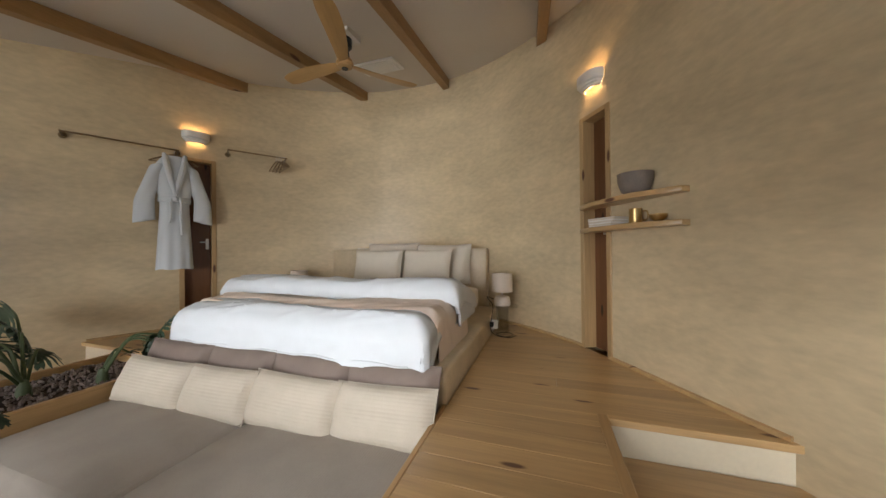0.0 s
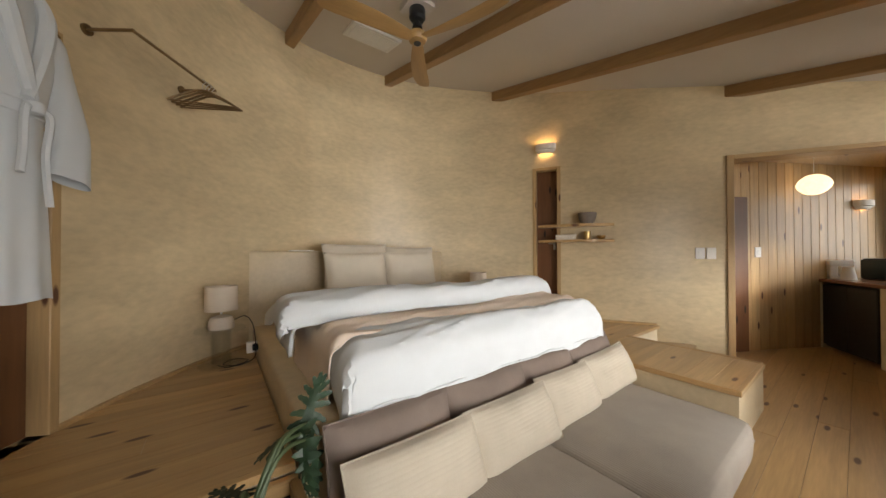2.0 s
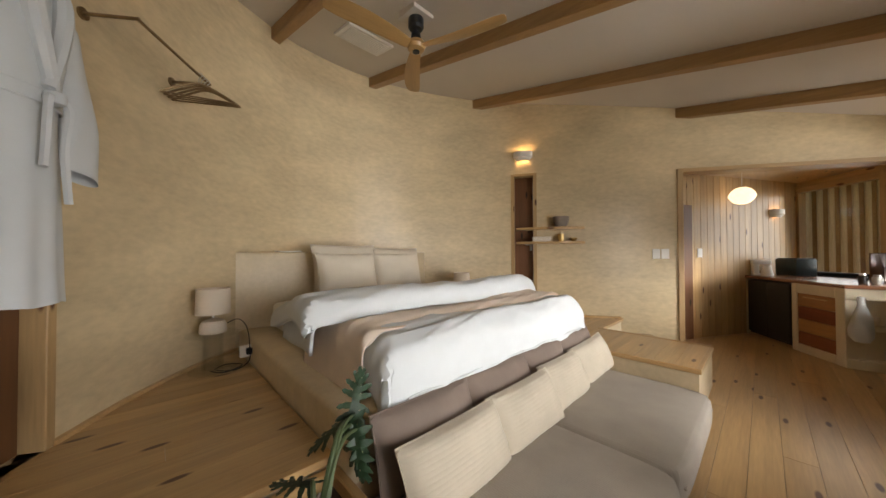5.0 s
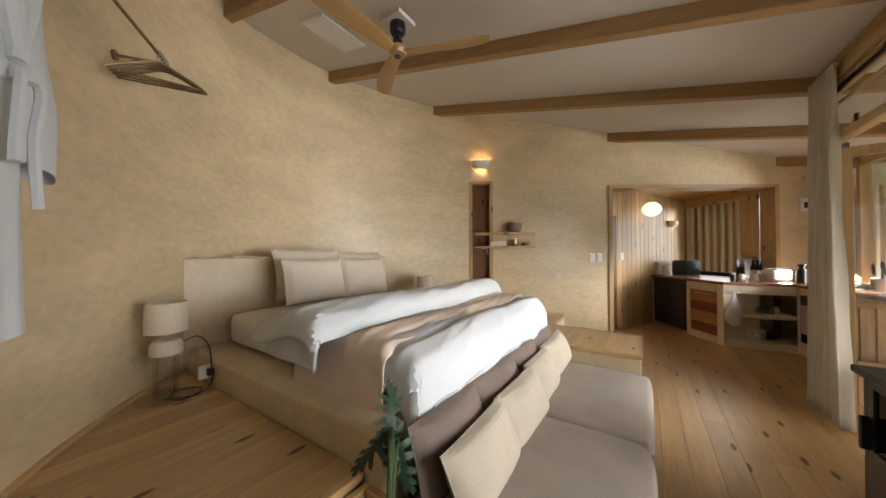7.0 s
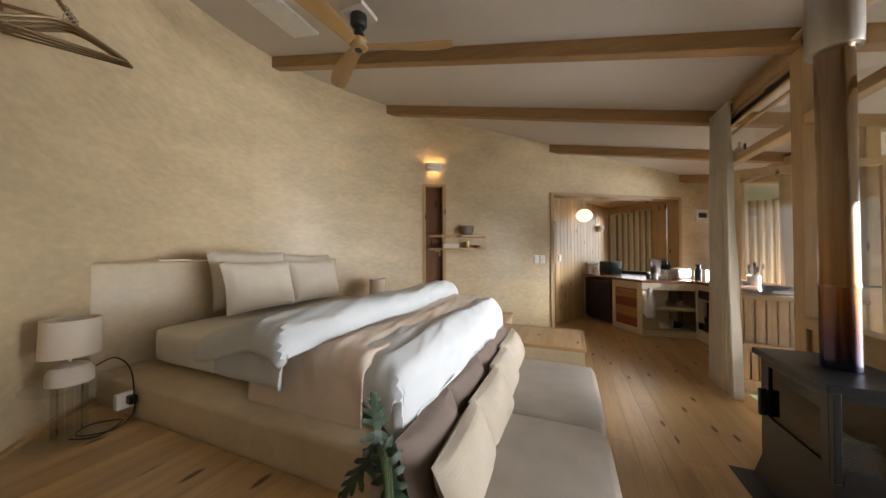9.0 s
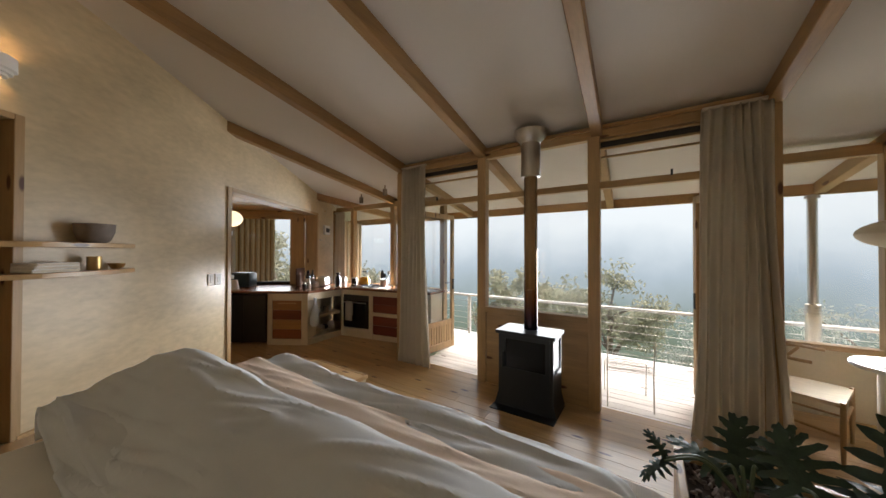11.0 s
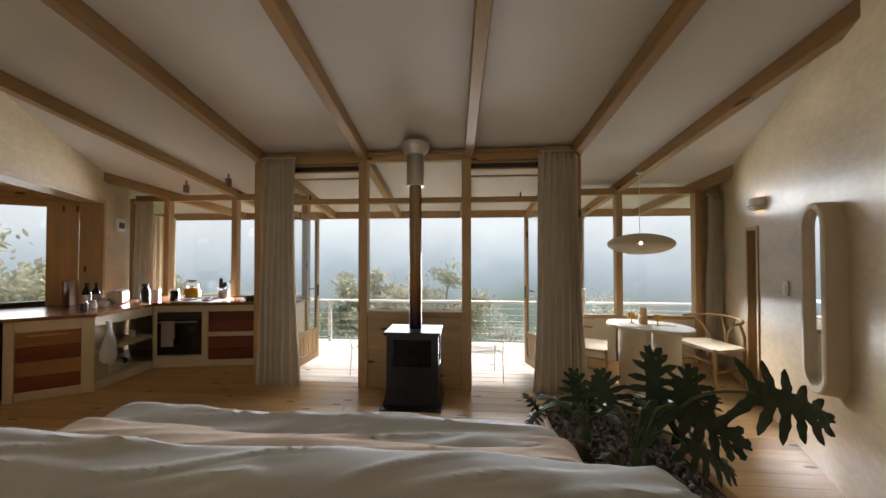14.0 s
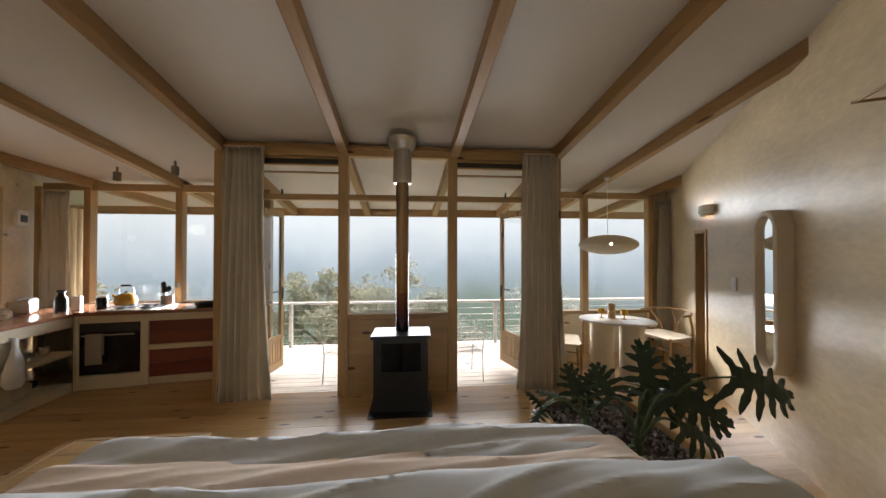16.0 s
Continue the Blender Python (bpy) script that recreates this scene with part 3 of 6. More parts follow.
BARK = mat("gum_bark", (0.22, 0.18, 0.14), 0.9, dark=0.6, light=1.3, scale=3, fine=20, bump=0.5)
# both leaf colours are paled: the mist before the trees is painted in
GUM_MIST = mat("gum_leaves_misted", (0.36, 0.355, 0.26), 0.8, dark=0.8, light=1.25, scale=1.2, fine=9, bump=0)
GUM_MIST2 = mat("gum_leaves_far_misted", (0.38, 0.40, 0.36), 0.8, dark=0.75, light=1.3, scale=1.2, fine=9, bump=0)
let_through(GUM_MIST, 0.5)
let_through(GUM_MIST2, 0.5)
leaf_clump_tree("gum_tree", (0.7, -15, -8.3), 9.2, 2.6, 3, 26, "olive-green gum tree rising beyond the deck rail", GUM_MIST)
leaf_clump_tree("gum_tree", (3.2, -15, -8.7), 8.6, 2.4, 8, 24, "olive-green gum tree beside the deck rail", GUM_MIST)
leaf_clump_tree("gum_tree", (3.6, -10.5, -6.0), 6.3, 1.9, 5, 24, "bushy young gum tree under the railing", GUM_MIST)
leaf_clump_tree("gum_tree", (-4.5, -26, -13.4), 9.4, 3.2, 12, 20, "gum tree further down the slope, mist in its leaf colour", GUM_MIST2)
leaf_clump_tree("gum_tree", (-9.5, -17, -9.0), 8.3, 2.8, 15, 20, "gum tree down the slope past the dining window, mist in its leaf colour", GUM_MIST2)
leaf_clump_tree("gum_tree", (11.5, -3.5, -4.2), 6.6, 2.4, 21, 26, "leafy gum tree outside the kitchen alcove window", GUM_MIST)
leaf_clump_tree("gum_tree", (13.5, -8.0, -6.0), 7.6, 2.6, 22, 24, "leafy gum tree behind the house corner", GUM_MIST)

# outdoor burner pipe and built-in bench past the dining window
pipe = thing("outdoor_fire_pipe", "tall galvanised chimney pipe standing on the white deck bench", "chimney")
bm = bmesh.new()
lathe(bm, [(0, 0.36), (0.10, 0.36), (0.10, 0.385), (0.066, 0.39), (0.066, 0.95), (0.045, 0.96), (0.045, 2.2), (0.065, 2.2), (0.065, 2.23), (0.0, 2.25)], 20, pose(-2.68, -2.32, 0))
part("pipe", bm, STEEL, pipe)
for k in range(3):
    bm = bmesh.new()
    lathe(bm, [(0.067, 0.82 + 0.035 * k), (0.072, 0.825 + 0.035 * k), (0.067, 0.835 + 0.035 * k)], 20, pose(-2.68, -2.32, 0))
    part("ring", bm, STEEL, pipe)
bench = thing("deck_bench", "white painted built-in bench on the deck", "bench")
part("top", B((-5.2, -2.2, -2.5, -1.75, 0.30, 0.36), bevel=0.01), DECK, bench)
for k in range(9):
    x = -5.1 + 0.36 * k
    part("slat", B((x - 0.03, x + 0.03, -1.80, -1.76, -0.2, 0.30), bevel=0.004), DECK, bench)
part("back", B((-5.2, -2.2, -2.52, -2.48, -0.2, 0.30)), DECK, bench)


def wire_chair(x, y, rz):
    c = thing("wire_chair", "thin white wire garden chair on the deck", "chair", pose(x, y, -0.18, 0, 0, rz), group="deck chairs")
    for sx in (-0.22, 0.22):
        bm = bmesh.new()
        tube(bm, [(sx, 0.22, 0.0), (sx, 0.18, 0.42), (sx, -0.2, 0.40), (sx, -0.3, 0.80)], 0.007, 6)
        part("side_wire", bm, WHITE, c)
        bm = bmesh.new()
        tube(bm, [(sx, -0.2, 0.40), (sx, -0.24, 0.0)], 0.007, 6)
        part("rear_leg", bm, WHITE, c)
    for k in range(8):
        bm = bmesh.new()
        tube(bm, [(-0.22, 0.18 - 0.054 * k, 0.415), (0.22, 0.18 - 0.054 * k, 0.415)], 0.003, 5)
        part("seat_wire", bm, WHITE, c)
    for k in range(7):
        bm = bmesh.new()
        z = 0.45 + 0.058 * k
        tube(bm, [(-0.22, -0.21 - 0.1 * (z - 0.4) / 0.4, z), (0.22, -0.21 - 0.1 * (z - 0.4) / 0.4, z)], 0.003, 5)
        part("back_wire", bm, WHITE, c)


wire_chair(0.75, -1.1, 160)
wire_chair(-0.86, -1.05, 190)

# ---- front doors ----
def glazed_door(hx, hy, ang, mirror, label):
    """An outward-opened glazed door leaf, slatted below."""
    d = thing("glazed_door", label, "door", pose(hx, hy, 0, 0, 0, ang), kind="structure")
    W, z0, z1 = 1.07, -0.05, 2.19
    for name, b in (("stile", (0, 0.07, -0.02, 0.02, z0, z1)), ("stile", (W - 0.07, W, -0.02, 0.02, z0, z1)), ("top_rail", (0.07, W - 0.07, -0.02, 0.02, z1 - 0.08, z1)),
                    ("middle_rail", (0.07, W - 0.07, -0.02, 0.02, 0.34, 0.42)), ("bottom_rail", (0.07, W - 0.07, -0.02, 0.02, z0, 0.06))):
        part(name, B(b, bevel=0.004), POST, d)
    k = 0.075
    while k < W - 0.1:
        part("slat", B((k, k + 0.05, -0.012, 0.012, 0.06, 0.34), bevel=0.003), PINE_Z, d)
        k += 0.062
    g = part("pane", B((0.07, W - 0.07, -0.003, 0.003, 0.42, z1 - 0.08)), GLASS, d)
    g.visible_shadow = False
    hd = part("door_handle", B((W - 0.055, W - 0.02, -0.03, 0.03, 0.92, 1.10), bevel=0.004), BLACK, d)
    part("lever", B((W - 0.17, W - 0.03, mirror * 0.045 - 0.008, mirror * 0.045 + 0.008, 1.02, 1.04), bevel=0.004), BLACK, hd)


glazed_door(1.88, -0.36, -97, 1, "pine-framed glazed door standing open onto the deck")
glazed_door(-1.84, -0.36, -72, -1, "pine-framed glazed door swung out over the deck")

# louvre ventilators over the doors
for a, b in ((-1.69, -0.64), (0.60, 1.71)):
    v_ = thing("transom_vent", "tilting glass louvre over the door with a small catch", "window", FRONT, kind="structure")
    for z in (2.42, 2.50, 2.575):
        part("louvre_rail", B((a, b, -0.03, 0.0, z, z + 0.018), bevel=0.003), RAILX, v_)
    part("blind", B((a, b, -0.05, -0.035, 2.52, 2.60), bevel=0.003), DARKGREY, v_)
    m = (a + b) / 2
    part("catch", B((m - 0.008, m + 0.008, 0.03, 0.045, 2.19, 2.24), bevel=0.002), BLACK, v_)

# ---- curtains ----
def curtain(x0, x1, y, ztop, folds, seed, label, amp=0.045):
    rnd = random.Random(seed)
    c = thing("curtain", label, "curtain", group="curtains")
    bm = bmesh.new()
    nx, nz = folds * 10, 26
    ph = [rnd.uniform(-0.5, 0.5) for _ in range(folds + 2)]
    g = []
    for j in range(nz + 1):
        v = j / nz
        row = []
        for i in range(nx + 1):
            u = i / nx
            f = u * folds
            k = int(f)
            p = f + 0.25 * (ph[k] * (1 - (f - k)) + ph[k + 1] * (f - k)) * (0.4 + v)
            sq = 0.72 + 0.12 * v + 0.20 * v ** 3
            xm, hw = (x0 + x1) / 2, (x1 - x0) / 2
            x = xm + (2 * u - 1) * hw * sq + 0.012 * math.sin(v * 5 + f)
            yy = y + amp * (0.55 + 0.6 * v) * math.sin(2 * math.pi * p) + 0.012 * noise.noise((u * 9, v * 6, seed))
            row.append(bm.verts.new((x, yy, ztop * (1 - v) + 0.012 * v + 0.01 * math.sin(6.28 * p) * (v > 0.98))))
        g.append(row)
    for j in range(nz):
        for i in range(nx):
            bm.faces.new((g[j][i], g[j][i + 1], g[j + 1][i + 1], g[j + 1][i]))
    ob = part("cloth", bm, CURTAIN, c)
    s = ob.modifiers.new("thick", "SOLIDIFY")
    s.thickness = 0.004
    part("heading", B((x0 + 0.13 * (x1 - x0), x1 - 0.13 * (x1 - x0), y - 0.02, y + 0.02, ztop - 0.01, ztop + 0.015), bevel=0.004), CURTAIN, c)
    return c


curtain(1.36, 1.94, -0.205, 2.74, 7, 2, "heavy cream linen curtain drawn aside by the kitchen")
curtain(-1.95, -1.37, -0.195, 2.74, 7, 5, "heavy cream linen curtain drawn aside by the dining corner")
curtain(4.38, 4.84, -1.27, 2.42, 5, 9, "white linen curtain gathered in the kitchen corner", 0.03)
curtain(-4.33, -4.0, -1.27, 2.42, 5, 11, "cream linen curtain gathered beside the dining window", 0.03)
for name, b in (("curtain_rail", (-1.86, 1.90, -0.225, -0.185, 2.752, 2.77)),):
    part(name, B(b, bevel=0.004), BEAM, label="slim timber curtain rail above the doors", category="curtain rail", kind="structure")

# ---- wood stove ----
st = thing("wood_stove", "black steel wood stove on a plinth with glass sides", "stove", pose(-0.05, -0.04, 0) @ Matrix.Diagonal((1.05, 0.9, 0.97, 1)))
part("floor_plate", B((-0.30, 0.30, -0.14, 0.36, 0.001, 0.008), bevel=0.002), BLACK, st)
bm = bmesh.new()
vs = [bm.verts.new((sx * wx, y0 if sy < 0 else y1, z)) for z, wx, y0, y1 in ((0.008, 0.29, -0.17, 0.23), (0.14, 0.262, -0.16, 0.2), (0.34, 0.262, -0.16, 0.2)) for sx, sy in ((-1, -1), (1, -1), (1, 1), (-1, 1))]
for k in (0, 4):
    for i in range(4):
        bm.faces.new((vs[k + i], vs[k + (i + 1) % 4], vs[k + 4 + (i + 1) % 4], vs[k + 4 + i]))
bm.faces.new(vs[3::-1])
bm.faces.new(vs[8:12])
part("plinth", bm, BLACK, st)
for sx in (-1, 1):
    for y in (-0.16, 0.17):
        part("corner_post", B((sx * 0.262 - (0.03 if sx > 0 else 0), sx * 0.262 + (0.03 if sx < 0 else 0), y, y + 0.03, 0.34, 0.75), bevel=0.003), BLACK, st)
    part("side_glass", B((sx * 0.25 - 0.003, sx * 0.25 + 0.003, -0.13, 0.17, 0.40, 0.71)), GLASS, st)
    for z in (0.34, 0.71):
        part("side_rail", B((sx * 0.25 - 0.012, sx * 0.25 + 0.012, -0.13, 0.17, z, z + (0.06 if z < 0.5 else 0.04))), BLACK, st)
part("back_panel", B((-0.232, 0.232, -0.16, -0.14, 0.34, 0.75)), BLACK, st)
fd = part("fire_door", B((-0.232, 0.232, 0.178, 0.2, 0.34, 0.40), (-0.232, 0.232, 0.178, 0.2, 0.70, 0.75), (-0.232, -0.19, 0.178, 0.2, 0.40, 0.70), (0.19, 0.232, 0.178, 0.2, 0.40, 0.70)), BLACK, st)
part("door_glass", B((-0.19, 0.19, 0.184, 0.19, 0.40, 0.70)), glass("smoked_glass", (0.10, 0.09, 0.085)), fd)
part("handle", B((0.2, 0.22, 0.2, 0.24, 0.40, 0.56), bevel=0.005), BLACK, fd)
part("hearth_floor", B((-0.23, 0.23, -0.135, 0.17, 0.35, 0.385)), mat("fire_brick", (0.05, 0.042, 0.036), 0.9, scale=15, bump=0.4), st)
part("top_plate", B((-0.285, 0.285, -0.18, 0.235, 0.75, 0.785), bevel=0.004), BLACK, st)
FLUE = mat("heat_tinted_steel", (0.42, 0.33, 0.24), 0.22, metal=1.0, scale=3, fine=40, stretch=(4, 4, 1), bump=0.04)
nt = FLUE.node_tree
src = nt.nodes["Principled BSDF"].inputs["Base Color"].links[0].from_socket
tc, sp, rp, mx = nt.nodes.new("ShaderNodeTexCoord"), nt.nodes.new("ShaderNodeSeparateXYZ"), nt.nodes.new("ShaderNodeValToRGB"), nt.nodes.new("ShaderNodeMix")
rp.color_ramp.elements[0].position, rp.color_ramp.elements[0].color = 0.28, (0.03, 0.04, 0.07, 1)
rp.color_ramp.elements[1].position, rp.color_ramp.elements[1].color = 0.60, (0.42, 0.33, 0.24, 1)
for pos, c in ((0.34, (0.10, 0.05, 0.06, 1)), (0.40, (0.25, 0.12, 0.06, 1)), (0.46, (0.34, 0.22, 0.12, 1))):
    rp.color_ramp.elements.new(pos).color = c
ml = nt.nodes.new("ShaderNodeMath")
ml.operation = "MULTIPLY"
ml.inputs[1].default_value = 0.36
nt.links.new(tc.outputs["Object"], sp.inputs[0])
nt.links.new(sp.outputs["Z"], ml.inputs[0])
nt.links.new(ml.outputs[0], rp.inputs[0])
mx.data_type, mx.blend_type = "RGBA", "MULTIPLY"
mx.inputs[0].default_value = 0.3
nt.links.new(rp.outputs[0], mx.inputs[6])
nt.links.new(src, mx.inputs[7])
nt.links.new(mx.outputs[2], nt.nodes["Principled BSDF"].inputs["Base Color"])
fl = thing("stove_flue", "tall steel stove pipe, heat-tinted near the stove", "flue", pose(-0.055, -0.04, -0.02))
bm = bmesh.new()
lathe(bm, [(0, 0.785), (0.068, 0.785), (0.068, 1.18), (0.071, 1.185), (0.071, 1.2), (0.068, 1.205), (0.068, 2.40), (0, 2.4)], 28)
part("pipe", bm, FLUE, fl)
bm = bmesh.new()
lathe(bm, [(0.07, 2.36), (0.095, 2.36), (0.098, 2.38), (0.098, 2.70), (0.085, 2.74), (0.07, 2.8)], 28)
part("collar", bm, STEEL, fl)
bm = bmesh.new()
lathe(bm, [(0.09, 2.70), (0.15, 2.765), (0.165, 2.80), (0.168, 2.83)], 28)
part("ceiling_flange", bm, STEEL, fl)

# ---- platform, bed and sofa ----
bp = thing("bed_plinth", "rendered clay plinth under the bed, rounded at its edges", "bed base", kind="")
bm = B((-1.2, 1.2, 1.92, 4.10, 0.0, 0.55))
bmesh.ops.bevel(bm, geom=[e for e in bm.edges if e.verts[0].co.z > 0.5 or e.verts[1].co.z > 0.5], offset=0.025, segments=3, profile=0.5, affect="EDGES")
part("body", bm, PLASTER_BED, bp)
hb = thing("headboard", "low rendered clay headboard built against the wall", "headboard")
bm = B((-1.25, 1.06, 4.08, 4.45, 0.36, 1.275))
bmesh.ops.bevel(bm, geom=bm.edges[:], offset=0.02, segments=3, profile=0.5, affect="EDGES")
part("body", bm, PLASTER_BED, hb)
bk = thing("paper_pad", "small white notepad lying on the headboard", "notepad")
part("page_block", B((-0.85, -0.62, 4.14, 4.30, 1.276, 1.288), bevel=0.003), WHITE, bk)


def soft_box(x0, x1, y0, y1, z0, z1, r, n=5, puff=0.0):
    """A box with well-rounded edges and slightly swollen faces."""
    bm = B((x0, x1, y0, y1, z0, z1))
    bmesh.ops.subdivide_edges(bm, edges=bm.edges[:], cuts=7, use_grid_fill=True)
    cx, cy, cz = (x0 + x1) / 2, (y0 + y1) / 2, (z0 + z1) / 2
    hx, hy, hz = (x1 - x0) / 2, (y1 - y0) / 2, (z1 - z0) / 2
    for v in bm.verts:
        p = Vector((v.co.x - cx, v.co.y - cy, v.co.z - cz))
        q = Vector((max(-hx + r, min(hx - r, p.x)), max(-hy + r, min(hy - r, p.y)), max(-hz + r, min(hz - r, p.z))))
        d = p - q
        if d.length > 1e-6:
            p = q + d.normalized() * r
        if puff:
            p.z += math.copysign(puff, p.z) * (1 - (p.x / hx) ** 2) * (1 - (p.y / hy) ** 2) * min(1, abs(p.z) / hz)
            p.x += math.copysign(puff * 0.5, p.x) * (1 - (p.z / hz) ** 2) * min(1, abs(p.x) / hx) ** 6
            p.y += math.copysign(puff * 0.5, p.y) * (1 - (p.z / hz) ** 2) * min(1, abs(p.y) / hy) ** 6
        v.co = p + Vector((cx, cy, cz))
    return bm


def smooth_mod(ob, levels=1):
    s = ob.modifiers.new("round", "SUBSURF")
    s.levels = s.render_levels = levels
    return ob


mt = thing("mattress", "deep mattress in a pale fitted sheet", "mattress")
smooth_mod(part("body", soft_box(-0.98, 1.0, 2.0, 4.05, 0.552, 0.815, 0.07), PILLOW_SHEET, mt))


def bend(s, w, r, flare):
    """Walks s out from the middle: flat up to w, then round an edge of radius r and down."""
    a = abs(s) - w
    if a <= 0:
        return abs(s), 0.0
    q = r * math.pi / 2
    if a < q:
        return w + r * math.sin(a / r), r * (1 - math.cos(a / r))
    return w + r + (a - q) * flare, r + (a - q)


def drape(x0, x1, y0, y1, top, left, right, foot, r, seed, amp, nx=84, ny=44, flare=0.06, ridge=None, freq=1.0, taper=None):
    """A cloth over the bed: hangs over its sides by left and right, over the foot (low y) by foot."""
    bm = bmesh.new()
    xm, hw = (x0 + x1) / 2, (x1 - x0) / 2
    g = []
    for j in range(ny + 1):
        t = j / ny
        s_y = (y1 - y0 + foot) * t
        row = []
        for i in range(nx + 1):
            k_ = taper(s_y) if taper else 1.0
            u = -(hw + left * k_) + (2 * hw + (left + right) * k_) * i / nx
            ax, dzx = bend(u, hw - r, r, flare)
            x = xm + math.copysign(ax, u)
            over = s_y - (y1 - y0)
            if over > -r:
                ay, dzy = bend(over + r, 0.0, r, 0.12)
                y = y0 + r - ay
            else:
                y, dzy = y1 - s_y, 0.0
            k = noise.noise((u * 1.6 * freq + seed, s_y * 3.1 * freq, seed * 1.7)) + 0.5 * noise.noise((u * 4.5 * freq, s_y * 7.0 * freq, seed + 9))
            hang = min(1.0, (dzx + dzy) / 0.12)
            z = top - max(dzx, dzy) - 0.35 * min(dzx, dzy) + amp * k * (1 - 0.7 * hang)
            if ridge:
                z += ridge(x, y)
            crease = (1 - abs(noise.noise((u * 0.9 + seed, s_y * 6.5 + 0.5 * math.sin(u * 1.3), seed + 3)))) ** 5 + 0.7 * (1 - abs(noise.noise((u * 1.9, s_y * 10 + u * 2.0, seed + 5)))) ** 6
            z += amp * 0.9 * (crease - 0.5) * (1 - 0.8 * hang)
            fold = 0.6 * amp * hang * math.sin(9 * (s_y if dzx > dzy else u) + 3 * k)
            if dzx > dzy:
                x += math.copysign(fold * 0.6, u)
            elif dzy > 0:
                y += fold * 0.8
            row.append(bm.verts.new((x, y, z)))
        g.append(row)
    for j in range(ny):
        for i in range(nx):
            bm.faces.new((g[j][i], g[j][i + 1], g[j + 1][i + 1], g[j + 1][i]))
    return bm


def cloth(name, bm, material, parent, thick):
    ob = part(name, bm, material, parent)
    s = ob.modifiers.new("thick", "SOLIDIFY")
    s.thickness, s.offset = thick, 1.0
    return ob


def duvet_ridge(x, y):
    """Soft creases along the foot, and a slack corner on each side."""
    k = max(0.0, min(1.0, (2.26 - y) / 0.12))
    return 0.010 * k * math.exp(-((y - 2.02) / 0.10) ** 2) + 0.006 * k * math.sin(22 * y + 1.5 * math.sin(2 * x)) - 0.03 * max(0.0, abs(x) - 0.75)


def fold_swell(x, y):
    """The plump back of the folded duvet, lower at its ends and sagging between creases."""
    return 0.085 * math.exp(-((y - 2.55) / 0.20) ** 2) + 0.010 * math.sin(5.0 * x + 2.0 * math.sin(7 * y)) - 0.035 * max(0.0, min(1.0, (y - 2.7) / 0.28))


dv = thing("duvet", "puffy white duvet spread over the foot of the bed", "duvet")
cloth("cover", drape(-1.02, 1.08, 1.90, 2.62, 0.815, 0.30, 0.31, 0.215, 0.11, 3, 0.018, nx=150, ny=100, ridge=duvet_ridge, taper=lambda d: 0.22 + 0.78 * max(0.0, min(1.0, (d - 0.50) / 0.34))), LINEN, dv, 0.03)
hem = bmesh.new()
tube(hem, [(-0.94 + 1.94 * k / 24, 1.852 + 0.006 * math.sin(2.1 * k), 0.585 + 0.006 * math.sin(1.3 * k)) for k in range(25)], 0.006, 6)
part("hem", hem, LINEN, dv)
th = thing("throw_blanket", "blush linen throw laid across the bed under the folded duvet", "blanket")
cloth("cloth", drape(-1.05, 1.10, 2.05, 2.80, 0.862, 0.34, 0.33, 0.0, 0.09, 7, 0.012, nx=110, ny=60, ridge=lambda x, y: 0.008 * math.sin(26 * y + 2 * x) - 0.015 * max(0.0, (2.22 - y) / 0.12)), THROW, th, 0.008)
fd_ = thing("folded_duvet", "white duvet folded back across the bed", "duvet")
cloth("upper_fold", drape(-1.19, 1.12, 2.41, 2.99, 0.905, 0.08, 0.11, 0.06, 0.065, 11, 0.018, nx=130, ny=60, ridge=fold_swell), LINEN, fd_, 0.03)
cloth("lower_fold", drape(-1.13, 1.12, 2.47, 2.94, 0.893, 0.17, 0.17, 0.03, 0.055, 13, 0.014, nx=90, ny=40), LINEN, fd_, 0.022)


def pillow_bm(w, h, t, n=18, seed=0, pinch=0.06):
    """An upright pillow in the xz plane with seams and pinched corners."""
    bm = bmesh.new()
    lay = []
    for side in (-1, 1):
        g = []
        for j in range(n + 1):
            row = []
            for i in range(n + 1):
                u, v = 2 * i / n - 1, 2 * j / n - 1
                c = (1 - abs(u) ** 2.6) * (1 - abs(v) ** 2.6)
                x = w / 2 * u * (1 - pinch * (1 - v * v) * abs(u) ** 3)
                z = h / 2 * v * (1 - pinch * (1 - u * u) * abs(v) ** 3)
                y = side * t / 2 * max(0, c) ** 0.45
                y += 0.012 * noise.noise((u * 2 + seed, v * 2, side + seed)) * max(0, c) ** 0.3
                row.append((x, y, z))
            g.append(row)
        lay.append(g)
    vv = [[[None] * (n + 1) for _ in range(n + 1)] for _ in range(2)]
    for s in range(2):
        for j in range(n + 1):
            for i in range(n + 1):
                edge = i in (0, n) or j in (0, n)
                if s == 1 and edge:
                    vv[1][j][i] = vv[0][j][i]
                else:
                    p = lay[s][j][i]
                    vv[s][j][i] = bm.verts.new(p if not edge else (p[0], 0, p[2]))
    for s in range(2):
        for j in range(n):
            for i in range(n):
                q = (vv[s][j][i], vv[s][j][i + 1], vv[s][j + 1][i + 1], vv[s][j + 1][i])
                bm.faces.new(q)
    return bm


